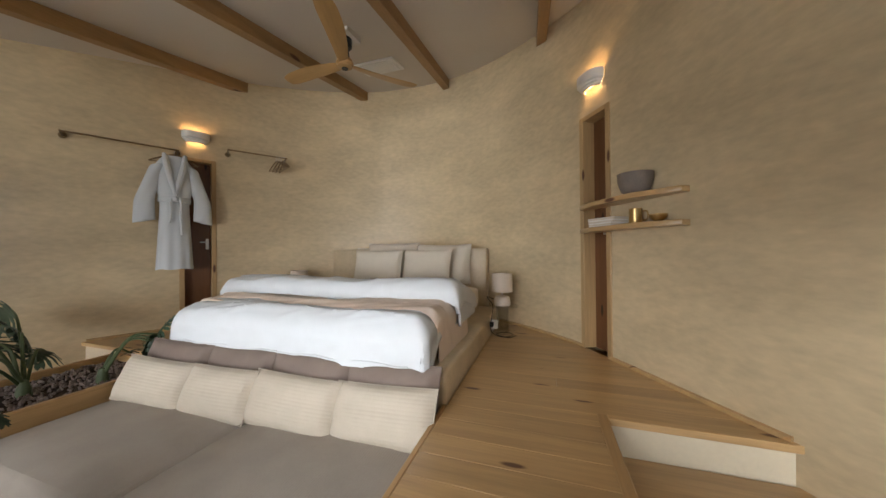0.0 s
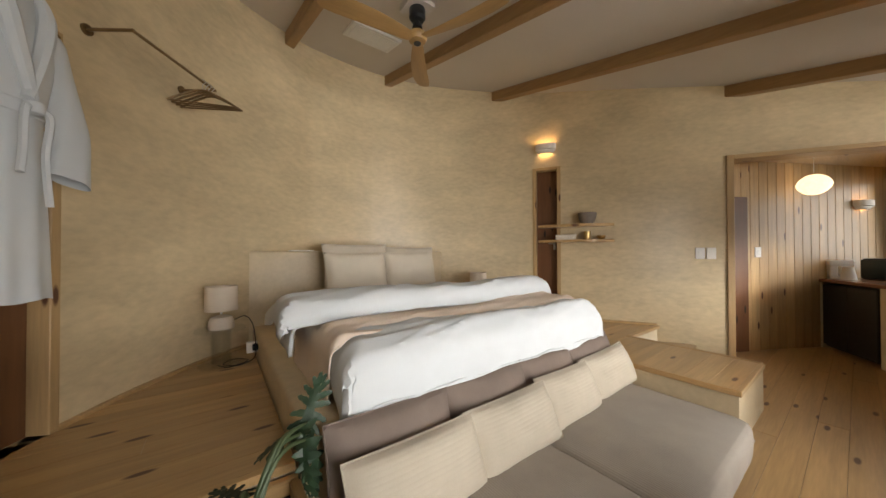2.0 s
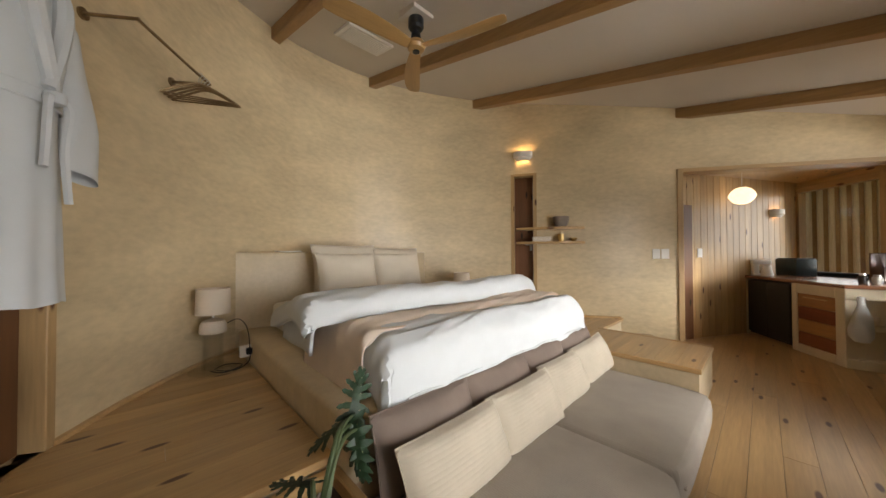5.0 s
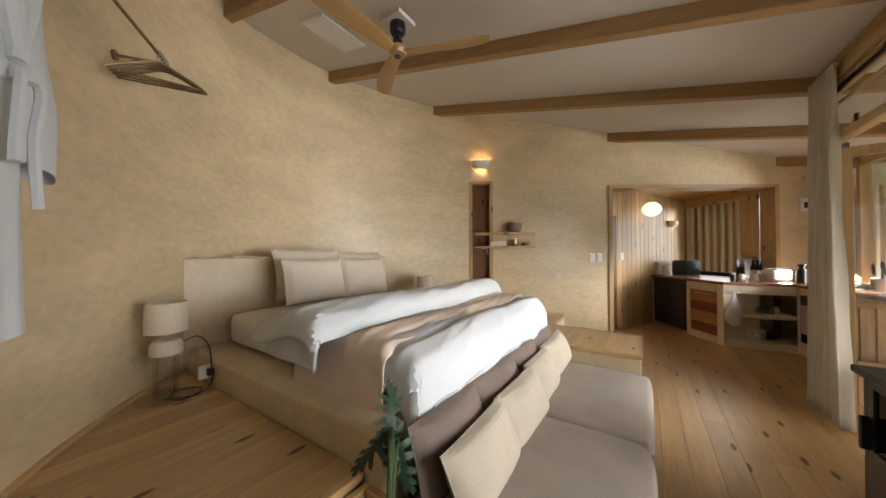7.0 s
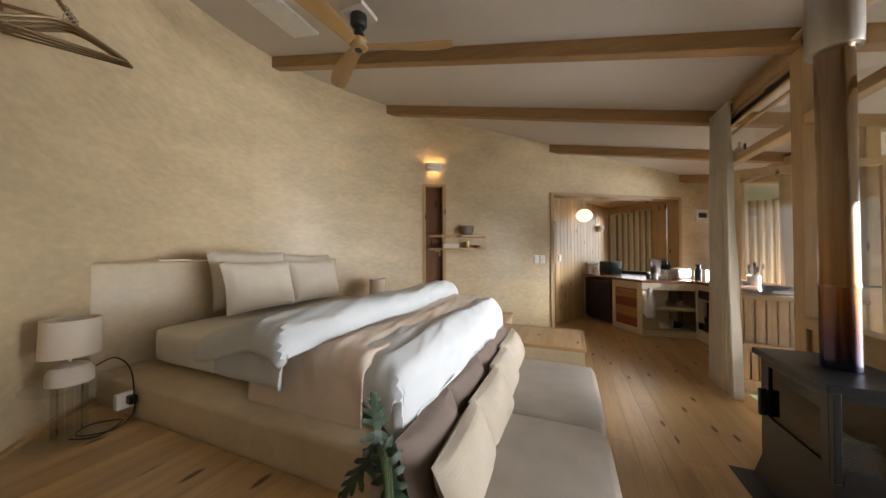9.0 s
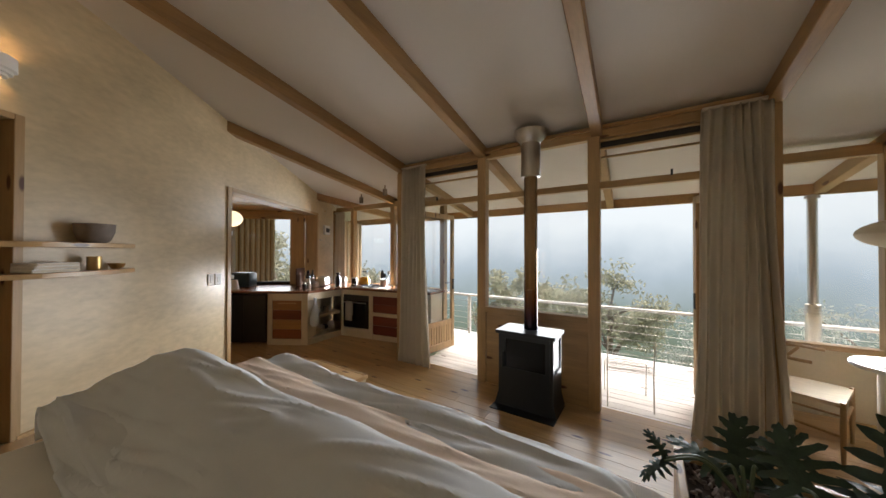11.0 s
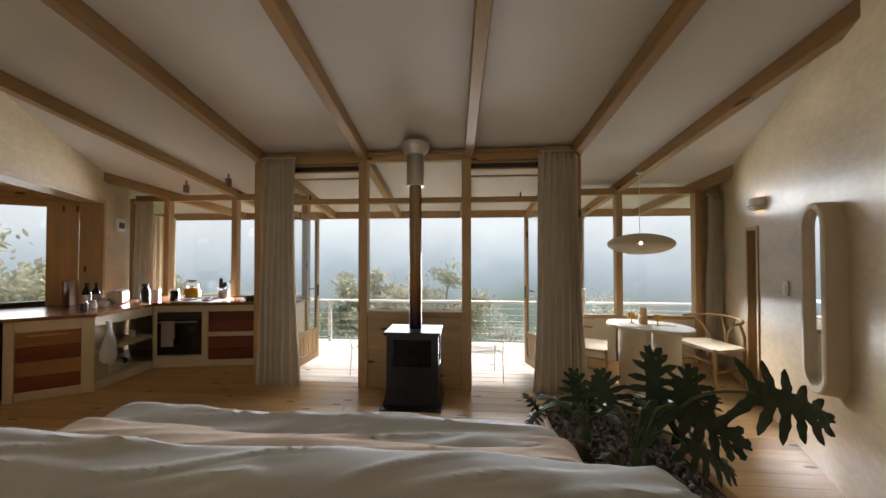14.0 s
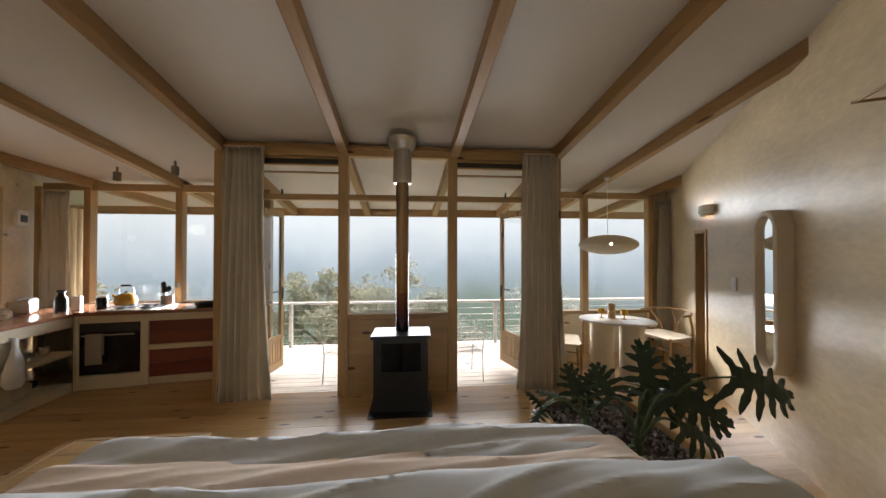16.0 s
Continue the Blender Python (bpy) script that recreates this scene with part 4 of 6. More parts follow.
def pillow(name, label, category, w, h, t, material, at, seed, group, piping=True, pinch=0.06):
    p = thing(name, label, category, at, group=group)
    part("cover", pillow_bm(w, h, t, seed=seed, pinch=pinch), material, p)
    if piping:
        bm = bmesh.new()
        pts = []
        for a, b in (((-1, -1), (1, -1)), ((1, -1), (1, 1)), ((1, 1), (-1, 1)), ((-1, 1), (-1, -1))):
            for k in range(8):
                u, v = a[0] + (b[0] - a[0]) * k / 8, a[1] + (b[1] - a[1]) * k / 8
                pts.append((w / 2 * u * (1 - pinch * (1 - v * v)), 0, h / 2 * v * (1 - pinch * (1 - u * u))))
        tube(bm, pts + pts[:1], 0.004, 6, cap=False)
        part("seam", bm, material, p)
    return p


pillow("pillow", "large oat linen pillow leaning on the headboard", "pillow", 0.76, 0.50, 0.20, PILLOW, pose(-0.20, 3.97, 1.11, -12), 1, "bed pillows")
pillow("pillow", "large oat linen pillow leaning on the headboard", "pillow", 0.72, 0.50, 0.20, PILLOW, pose(0.52, 3.98, 1.08, -10, 0, 4), 2, "bed pillows")
pillow("pillow", "smaller oat linen pillow in front of a large one", "pillow", 0.68, 0.43, 0.18, PILLOW, pose(-0.285, 3.74, 1.055, -14, 0, 2), 3, "bed pillows")
pillow("pillow", "smaller oat linen pillow in front of a large one", "pillow", 0.64, 0.43, 0.18, PILLOW, pose(0.37, 3.77, 1.055, -14, 0, -2), 4, "bed pillows")

for k, (x, w) in enumerate(((-0.845, 0.62), (-0.26, 0.61), (0.31, 0.59), (0.88, 0.62))):
    pillow("bolster_cushion", "taupe linen cushion leaning on the bed plinth", "cushion", w, 0.34, 0.15, BROWN, pose(x, 1.80 + 0.02 * k, 0.42, -16, (1, -1, 1, -1)[k], (2, -2, 1, -1)[k]), 10 + k, "taupe cushions", pinch=0.03)
for k, (x, y, w) in enumerate(((-0.81, 1.64, 0.65), (-0.235, 1.655, 0.60), (0.32, 1.69, 0.61), (0.90, 1.725, 0.63))):
    pillow("rib_cushion", "cream wide-rib corduroy cushion on the low sofa", "cushion", w, 0.30, 0.15, BEIGE, pose(x, y, 0.365, -25, (2, -2, 2, -3)[k], (3, -2, 2, -1)[k]), 20 + k, "cream cushions", pinch=0.035)
for x0, x1 in ((-1.19, -0.005), (0.005, 1.19)):
    s = thing("sofa_seat", "grey-beige corduroy floor sofa cushion", "sofa", group="sofa seats")
    smooth_mod(part("cushion", soft_box(x0, x1, 0.98, 1.90, 0.002, 0.235, 0.06, puff=0.02), SEAT, s))
    bm = bmesh.new()
    tube(bm, [(x0 + 0.05, 0.985, 0.118), (x1 - 0.05, 0.985, 0.118)], 0.006)
    part("piping", bm, SEAT, s)

# ---- kitchen alcove shell ----
ALC_A, ALC_C, ALC_R = Vector((3.30, 1.82)), Vector((6.06, 0.33)), Vector((4.74, -0.80))


def along(a, b, s, off=0.0):
    d = (b - a).normalized()
    return a + d * s + Vector((d.y, -d.x)) * off


def line_pose(a, b, s=0.0, off=0.0, z=0.0):
    """A pose whose x runs from a to b and whose y points to the left of that."""
    p = along(a, b, s, off)
    return pose(p.x, p.y, z, 0, 0, math.degrees(math.atan2(b.y - a.y, b.x - a.x)))


bw = thing("alcove_wall", "knotty upright pine boarding in the kitchen alcove", "wall", kind="structure")
L_ = (ALC_C - ALC_A).length
part("backing", B((0, L_ + 0.1, 0.0, 0.08, -0.05, 2.75)), PINE_Z, bw, at=line_pose(ALC_A, ALC_C))
x = 0.0
while x < L_ - 0.02:
    part("wall_board", B((x + 0.002, min(x + 0.135, L_) - 0.002, -0.018, -0.001, 0.0, 2.5), bevel=0.003), PINE_Z, bw, at=line_pose(ALC_A, ALC_C))
    x += 0.135
L2 = (ALC_R - ALC_C).length
aw = thing("alcove_window", "wide fixed window with pine frame over the worktop", "window", kind="structure")
M2 = line_pose(ALC_C, ALC_R)
for b, n, m in (((0, L2, -0.03, 0.09, 2.24, 2.33), "window_frame", RAILX), ((0, L2, -0.05, 0.09, 0.86, 0.94), "window_sill", RAILX), ((0, 0.07, -0.02, 0.09, 0.94, 2.24), "window_frame", POST),
                ((L2 - 0.07, L2, -0.02, 0.09, 0.94, 2.24), "window_frame", POST), ((0, L2, 0.02, 0.08, 2.33, 2.75), "board_panel", PINE_X), ((0, L2, 0.02, 0.08, -0.05, 0.86), "board_panel", PINE_X)):
    part(n, B(b, bevel=0.004), m, aw, at=M2)
g = part("pane", B((0.07, L2 - 0.07, 0.03, 0.036, 0.94, 2.24)), GLASS, aw, at=M2)
g.visible_shadow = False
bm = bmesh.new()
prism(bm, [(3.28, 1.78), (3.38, 1.95), (6.3, 0.4), (4.76, -1.0), (4.74, -0.58), (3.42, 1.48)], 2.42, 2.46)
part("alcove_ceiling", bm, PINE_X, label="pine-boarded alcove ceiling", kind="structure")
# casing of the wide opening
K0, K1 = Vector((3.2, 1.45)), Vector((4.54, -0.64))
oc = thing("opening_casing", "pine casing round the kitchen opening", "door frame", kind="structure")
LK = (K1 - K0).length
MK = line_pose(K0, K1)
for b in ((-0.045, 0.022, -0.02, 0.22, 0.0, 2.35), (LK - 0.022, LK + 0.045, -0.02, 0.22, 0.0, 2.35)):
    part("jamb", B(b, bevel=0.004), POST, oc, at=MK)
part("lintel", B((0.022, LK - 0.022, -0.02, 0.22, 2.30, 2.35), bevel=0.004), RAILX, oc, at=MK)
part("reveal_panel", B((LK - 0.04, LK - 0.022, 0.22, 0.52, 0.9, 2.30), bevel=0.003), POST, oc, at=MK)
ad = thing("dark_door", "dark stained door standing in the alcove shade", "door", kind="structure")
part("leaf", B((0.05, 0.74, -0.045, -0.02, 0.0, 1.95), bevel=0.004), DARKWOOD, ad, at=line_pose(ALC_A, ALC_C))

# ---- cabinets ----
F0, F1, F2, F3, F4 = Vector((4.94, 0.90)), Vector((4.24, 0.47)), Vector((3.65, 0.11)), Vector((3.73, -0.62)), Vector((1.86, -0.92))
H = 0.86


# the fronts face to the right of the way from F0 to F4, so depth runs to the left (negative)
fr = thing("bar_fridge", "black two-door bar fridge under the worktop", "fridge")
Lf = (F1 - F0).length
MF = line_pose(F1, F0)
part("body", B((0.03, Lf - 0.02, -0.50, -0.03, 0.03, 0.84), bevel=0.006), DARKGREY, fr, at=MF)
h2 = (Lf + 0.01) / 2
part("door", B((0.032, h2 - 0.002, -0.03, 0.0, 0.06, 0.83), bevel=0.006), DARKGREY, fr, at=MF)
part("door", B((h2 + 0.002, Lf - 0.022, -0.03, 0.0, 0.06, 0.83), bevel=0.006), DARKGREY, fr, at=MF)
fe = thing("fridge_end_panel", "cream rendered end panel beside the fridge", "panel")
part("panel", B((Lf - 0.018, Lf + 0.02, -0.5, 0.0, 0.0, H), bevel=0.004), CREAM, fe, at=MF)

dc = thing("drawer_cabinet", "cream rendered cabinet with four striped hardwood drawers", "cabinet")
Ld = (F2 - F1).length
MD = line_pose(F2, F1)
for b in ((0.0, 0.11, -0.5, 0.0, 0.0, H), (Ld - 0.08, Ld, -0.5, 0.0, 0.0, H)):
    part("stile", B(b, bevel=0.006), CREAM, dc, at=MD)
for b in ((0.11, Ld - 0.08, -0.5, 0.0, 0.0, 0.10), (0.11, Ld - 0.08, -0.5, 0.0, 0.74, H)):
    part("rail", B(b, bevel=0.006), CREAM, dc, at=MD)
DR = [wood("drawer_tan", (0.34, 0.16, 0.06), 0, 0, 0.35), wood("drawer_red", (0.20, 0.055, 0.025), 0, 0, 0.35), wood("drawer_gold", (0.40, 0.21, 0.08), 0, 0, 0.35), wood("drawer_brown", (0.24, 0.075, 0.03), 0, 0, 0.35)]
for k in range(4):
    z = 0.58 - 0.16 * k
    dr = part("drawer_front", B((0.115, Ld - 0.085, -0.03, -0.008, z + 0.002, z + 0.158), bevel=0.003), DR[k], dc, at=MD)
part("handle", B((0.20, Ld - 0.18, -0.008, 0.012, 0.69, 0.705), bevel=0.004), PINE_X, dc, at=MD)

sc = thing("open_shelf_unit", "cream rendered open shelf unit full of crockery", "shelf")
Ls = (F3 - F2).length
MS = line_pose(F3, F2)
for b, n in (((0.0, Ls, -0.62, 0.0, 0.0, 0.10), "plinth"), ((0.0, Ls, -0.62, 0.0, 0.74, H), "top_rail"), ((0.0, Ls, -0.62, 0.002, 0.42, 0.47), "shelf"), ((0.0, Ls, -0.66, -0.62, 0.0, H), "back")):
    part(n, B(b, bevel=0.004), CREAM, sc, at=MS)

oc2 = thing("oven_cabinet", "cream rendered kitchen run with red hardwood drawers", "cabinet")
Lo = (F4 - F3).length
MO = line_pose(F4, F3)
for b in ((Lo - 0.05, Lo, -0.45, 0.0, 0.0, H), (Lo - 0.72, Lo - 0.64, -0.45, 0.0, 0.0, H), (0.0, 0.08, -0.45, 0.0, 0.0, H)):
    part("stile", B(b, bevel=0.005), CREAM, oc2, at=MO)
part("rail", B((0.08, Lo - 0.05, -0.45, 0.0, 0.77, H), bevel=0.005), CREAM, oc2, at=MO)
part("rail", B((Lo - 0.64, Lo - 0.05, -0.45, 0.0, 0.0, 0.16), bevel=0.005), CREAM, oc2, at=MO)
part("rail", B((0.08, Lo - 0.72, -0.45, 0.0, 0.42, 0.48), bevel=0.005), CREAM, oc2, at=MO)
part("plinth", B((0.08, Lo - 0.72, -0.45, -0.01, 0.0, 0.09), bevel=0.005), CREAM, oc2, at=MO)
REDS = [wood("drawer_wine", (0.16, 0.03, 0.02), 0, 0, 0.35), wood("drawer_brick", (0.21, 0.05, 0.028), 0, 0, 0.35)]
for zz, k in ((0.09, 0), (0.255, 1), (0.48, 1), (0.625, 0)):
    part("drawer_front", B((0.085, Lo - 0.725, -0.035, -0.012, zz + 0.002, zz + 0.16 - (0.015 if zz > 0.4 else 0)), bevel=0.003), REDS[k], oc2, at=MO)
ov = thing("oven", "built-in black glass oven with a towel over its handle", "oven")
part("body", B((Lo - 0.638, Lo - 0.052, -0.42, -0.03, 0.165, 0.765)), DARKGREY, ov, at=MO)
part("door", B((Lo - 0.636, Lo - 0.054, -0.03, -0.006, 0.17, 0.66), bevel=0.004), mat("oven_glass", (0.012, 0.012, 0.014), 0.12, scale=8, bump=0.02), ov, at=MO)
part("control_panel", B((Lo - 0.636, Lo - 0.054, -0.03, -0.006, 0.665, 0.762), bevel=0.004), DARKGREY, ov, at=MO)
part("handle", B((Lo - 0.60, Lo - 0.09, 0.02, 0.035, 0.625, 0.64), bevel=0.004), STEEL, ov, at=MO)
tw = thing("tea_towel", "grey-beige tea towel folded over the oven handle", "towel")
bm = B((Lo - 0.30, Lo - 0.14, 0.036, 0.044, 0.30, 0.645), (Lo - 0.30, Lo - 0.14, 0.010, 0.018, 0.40, 0.645), (Lo - 0.30, Lo - 0.14, 0.010, 0.044, 0.645, 0.652), bevel=0.002)
part("cloth", bm, SEAT, tw, at=MO)

wt = thing("worktop", "dark hardwood worktop bent round the kitchen corner", "worktop")
bm = bmesh.new()
u1 = (F0 - F2).normalized()
prism(bm, [tuple(p) for p in (F0 + u1 * 0.05 + Vector((u1.y, -u1.x)) * -0.02, F2 + Vector((-0.025, 0.0)), F3 + Vector((-0.02, 0.015)), F4 + Vector((0, 0.02)), Vector((1.86, -1.34)), Vector((4.35, -1.34)), Vector((4.66, -0.88)), ALC_R + Vector((0.04, 0.03)), ALC_C + Vector((-0.1, -0.03)), Vector((5.55, 0.56)))], H + 0.001, 0.90)
bmesh.ops.bevel(bm, geom=[e for e in bm.edges if abs(e.verts[0].co.z - e.verts[1].co.z) < 1e-5], offset=0.004, segments=1, affect="EDGES")
part("slab", bm, WORKTOP, wt)

# ---- things on the worktop and shelves ----
def turned(name, label, category, profile, material, at, seg=20, group="", extra=()):
    t = thing(name, label, category, at, group=group)
    bm = bmesh.new()
    lathe(bm, profile, seg)
    part("body", bm, material, t)
    for n, prof, m in extra:
        bm = bmesh.new()
        lathe(bm, prof, seg)
        part(n, bm, m, t)
    return t


T9 = 0.90
YELLOW = mat("mustard_enamel", (0.55, 0.27, 0.03), 0.25, scale=6, bump=0.02)
CLEAR = glass("clear_glass", (0.93, 0.95, 0.95))
CERAMIC = mat("cream_ceramic", (0.62, 0.56, 0.46), 0.35, scale=10, bump=0.05)
WINE = mat("dark_bottle", (0.012, 0.012, 0.010), 0.12, scale=5, bump=0.0)
kt = turned("kettle", "mustard enamel kettle with a black handle on the hob", "kettle", [(0, 0.0), (0.095, 0.0), (0.11, 0.03), (0.105, 0.08), (0.07, 0.125), (0.03, 0.14), (0, 0.142)], YELLOW, pose(3.44, -0.93, T9 + 0.045),
            extra=[("lid_knob", [(0, 0.142), (0.012, 0.145), (0.016, 0.16), (0, 0.168)], BLACK)])
bm = bmesh.new()
tube(bm, spline([(0.085, 0, 0.07), (0.13, 0, 0.10), (0.155, 0, 0.125)], 3), [0.02, 0.018, 0.017, 0.015, 0.013, 0.012, 0.011], 8)
part("spout", bm, YELLOW, kt)
bm = bmesh.new()
tube(bm, spline([(-0.09, 0, 0.10), (-0.085, 0, 0.20), (0, 0, 0.24), (0.085, 0, 0.20), (0.07, 0, 0.11)], 4), 0.006, 6)
part("handle_wire", bm, STEEL, kt)
bm = bmesh.new()
tube(bm, [(-0.055, 0, 0.236), (0.055, 0, 0.236)], 0.012, 8)
part("grip", bm, BLACK, kt)

hob = thing("gas_hob", "steel four-burner gas hob with black pan supports", "hob", pose(3.24, -0.90, T9))
part("plate", B((-0.29, 0.29, -0.21, 0.21, 0.001, 0.014), bevel=0.005), STEEL, hob)
for sx in (-0.14, 0.14):
    for sy in (-0.09, 0.10):
        bm = bmesh.new()
        lathe(bm, [(0, 0.014), (0.045, 0.014), (0.045, 0.024), (0.03, 0.03), (0, 0.03)], 16, pose(sx, sy, 0))
        part("burner", bm, BLACK, hob)
    part("pan_support", B((sx - 0.12, sx + 0.12, -0.005, 0.005, 0.03, 0.042), (sx - 0.005, sx + 0.005, -0.19, 0.19, 0.03, 0.042), (sx - 0.12, sx - 0.11, -0.19, 0.19, 0.03, 0.042), (sx + 0.11, sx + 0.12, -0.19, 0.19, 0.03, 0.042)), BLACK, hob)

ut = turned("utensil_pot", "glass pot full of dark kitchen utensils", "utensil pot", [(0.0, 0.0), (0.06, 0.0), (0.065, 0.01), (0.068, 0.14), (0.062, 0.14), (0.058, 0.012), (0, 0.012)], STEEL, pose(3.02, -1.02, T9 + 0.001))
rnd = random.Random(4)
for k in range(9):
    a, le = rnd.uniform(0, 6.28), rnd.uniform(0.20, 0.29)
    tilt = rnd.uniform(0.12, 0.38)
    top = Vector((math.cos(a) * le * tilt, math.sin(a) * le * tilt, le))
    bm = bmesh.new()
    tube(bm, [(0, 0, 0.03), top], 0.005, 6)
    bmesh.ops.create_uvsphere(bm, u_segments=10, v_segments=6, radius=0.03, matrix=Matrix.Translation(top) @ Matrix.Diagonal((1, 0.35, 1.4, 1)))
    part("utensil", bm, (BLACK, STEEL, BLACK)[k % 3], ut)
turned("storage_jar", "dark glass storage jar with a steel lid", "jar", [(0, 0), (0.05, 0), (0.055, 0.01), (0.055, 0.13), (0.045, 0.145), (0, 0.145)], WINE, pose(3.66, -0.87, T9 + 0.001), extra=[("lid", [(0, 0.146), (0.05, 0.146), (0.05, 0.165), (0, 0.165)], STEEL)])
fry = turned("frying_pan", "black frying pan stacked by the sink", "pan", [(0, 0.0), (0.10, 0.0), (0.13, 0.045), (0.127, 0.045), (0.098, 0.006), (0, 0.006)], BLACK, pose(2.55, -1.02, T9 + 0.001))
part("handle", B((0.13, 0.30, -0.012, 0.012, 0.03, 0.045), bevel=0.004), BLACK, fry)
sk = thing("sink", "round white inset sink basin at the end of the worktop", "sink", pose(2.2, -1.02, T9))
bm = bmesh.new()
lathe(bm, [(0.0, 0.004), (0.14, 0.004), (0.16, 0.016), (0.18, 0.016), (0.185, 0.001)], 28)
part("rim", bm, WHITE, sk)
turned("black_flask", "tall black insulated flask with a pump top", "flask", [(0, 0), (0.055, 0), (0.055, 0.15), (0.03, 0.19), (0.025, 0.22), (0.04, 0.23), (0.04, 0.25), (0, 0.255)], BLACK, pose(3.98, -0.74, T9 + 0.001))
tb = thing("paper_box", "white upright box beside the flask", "box", pose(3.86, -0.79, T9 + 0.001, 0, 0, 20))
part("box", B((-0.04, 0.04, -0.03, 0.03, 0, 0.17), bevel=0.003), WHITE, tb)
ts = thing("toaster", "pale two-slot toaster near the corner", "toaster", pose(4.17, -0.55, T9 + 0.001, 0, 0, -55))
part("body", B((-0.15, 0.15, -0.08, 0.08, 0.01, 0.18), bevel=0.03, seg=3), STEEL, ts)
for y in (-0.03, 0.03):
    part("slot", B((-0.11, 0.11, y - 0.012, y + 0.012, 0.178, 0.183)), BLACK, ts)
part("lever", B((0.15, 0.17, -0.015, 0.015, 0.11, 0.13), bevel=0.003), BLACK, ts)
for k, (x, y, r, h, m) in enumerate(((4.08, -0.30, 0.05, 0.09, CERAMIC), (4.16, -0.38, 0.06, 0.10, CERAMIC), (4.04, -0.16, 0.04, 0.10, WHITE), (4.02, -0.06, 0.035, 0.11, DARKGREY))):
    turned("spice_jar", "small lidded jar on the worktop", "jar", [(0, 0), (r * 0.85, 0), (r, 0.01), (r, h * 0.7), (r * 0.7, h * 0.8), (0, h * 0.8)], m, pose(x, y, T9 + 0.001), group="worktop jars", extra=[("lid", [(0, h * 0.8), (r * 0.75, h * 0.8), (r * 0.75, h), (0, h)], STEEL)])
for k, (x, y) in enumerate(((4.40, -0.36), (4.46, -0.42), (4.36, -0.44))):
    w = turned("wine_bottle", "dark wine bottle with a pale label", "bottle", [(0, 0), (0.036, 0), (0.038, 0.01), (0.038, 0.19), (0.015, 0.24), (0.013, 0.30), (0, 0.30)], WINE, pose(x, y, T9 + 0.001), group="wine bottles", extra=[("label_band", [(0.0385, 0.06), (0.0388, 0.061), (0.0388, 0.14), (0.0385, 0.141)], WHITE)])
bd = thing("serving_tray", "hardwood tray standing against the window jamb", "tray", pose(4.56, -0.32, T9 + 0.001, 0, 0, -57))
part("board", B((-0.17, 0.17, 0.0, 0.02, 0, 0.34), bevel=0.006), DARKWOOD, bd)
tr = thing("soundbar", "long black tray under the window sill", "tray", line_pose(ALC_C, ALC_R, 0, 0.16, T9 + 0.001))
part("body", B((0.35, 1.55, -0.05, 0.05, 0.0, 0.06), bevel=0.01), BLACK, tr)
sp_ = thing("bread_bin", "dark green-black metal bin on the worktop", "bin", pose(5.30, 0.38, T9 + 0.001, 0, 0, 35))
part("body", B((-0.18, 0.18, -0.13, 0.13, 0.0, 0.25), bevel=0.015, seg=2), mat("dark_teal_metal", (0.02, 0.04, 0.045), 0.35, scale=8, bump=0.05), sp_)
part("lid_edge", B((-0.165, 0.165, -0.115, 0.115, 0.25, 0.265), bevel=0.004), BLACK, sp_)
cm = thing("coffee_machine", "small white pod coffee machine", "coffee machine", pose(5.08, 0.76, T9 + 0.001, 0, 0, 205))
part("base", B((-0.06, 0.06, -0.1, 0.1, 0.0, 0.03), bevel=0.01), WHITE, cm)
part("column", B((-0.05, 0.05, -0.1, -0.02, 0.03, 0.2), bevel=0.01), WHITE, cm)
part("head", B((-0.065, 0.065, -0.11, 0.12, 0.17, 0.24), bevel=0.02, seg=2), WHITE, cm)
part("spout", B((-0.04, 0.04, 0.05, 0.122, 0.175, 0.205), bevel=0.004), BLACK, cm)
jg = turned("jug", "white plastic jug beside the coffee machine", "jug", [(0, 0), (0.075, 0), (0.07, 0.02), (0.045, 0.16), (0.05, 0.165), (0.04, 0.16), (0.06, 0.02), (0, 0.01)], WHITE, pose(4.94, 0.68, T9 + 0.001))
# crockery on the open shelves
for k in range(6):
    p = along(F3, F2, 0.14 + 0.09 * k, 0.14 + 0.05 * (k % 2))
    m = (CERAMIC, CLEAR, CLEAR, WHITE, CERAMIC, WHITE)[k]
    turned("cup", "cup or tumbler on the open kitchen shelf", "cup", [(0, 0), (0.03, 0), (0.036, 0.09), (0.033, 0.09), (0.028, 0.008), (0, 0.008)], m, pose(p.x, p.y, 0.471), group="shelf cups")
p = along(F3, F2, 0.36, 0.24)
ck = turned("casserole", "cream enamel casserole on the low shelf", "pot", [(0, 0), (0.12, 0), (0.14, 0.02), (0.145, 0.11), (0.12, 0.13), (0.03, 0.15), (0, 0.15)], CERAMIC, pose(p.x, p.y, 0.101))
part("handle", B((-0.34, -0.14, -0.012, 0.012, 0.08, 0.1), bevel=0.004), CERAMIC, ck)
p = along(F3, F2, 0.16, 0.34)
turned("plate_stack", "stack of dark plates on the low shelf", "plates", [(0, 0), (0.09, 0), (0.12, 0.03), (0.12, 0.07), (0.1, 0.06), (0, 0.05)], DARKGREY, pose(p.x, p.y, 0.101))
bag = thing("cloth_bag", "white cloth bag hanging at the cabinet corner", "bag", pose(F2.x - 0.055, F2.y - 0.10, 0.0))
bm = bmesh.new()
prof = [(0.0, 0.30), (0.05, 0.31), (0.085, 0.37), (0.09, 0.45), (0.07, 0.56), (0.035, 0.70), (0.02, 0.78), (0.0, 0.785)]
lathe(bm, prof, 16)
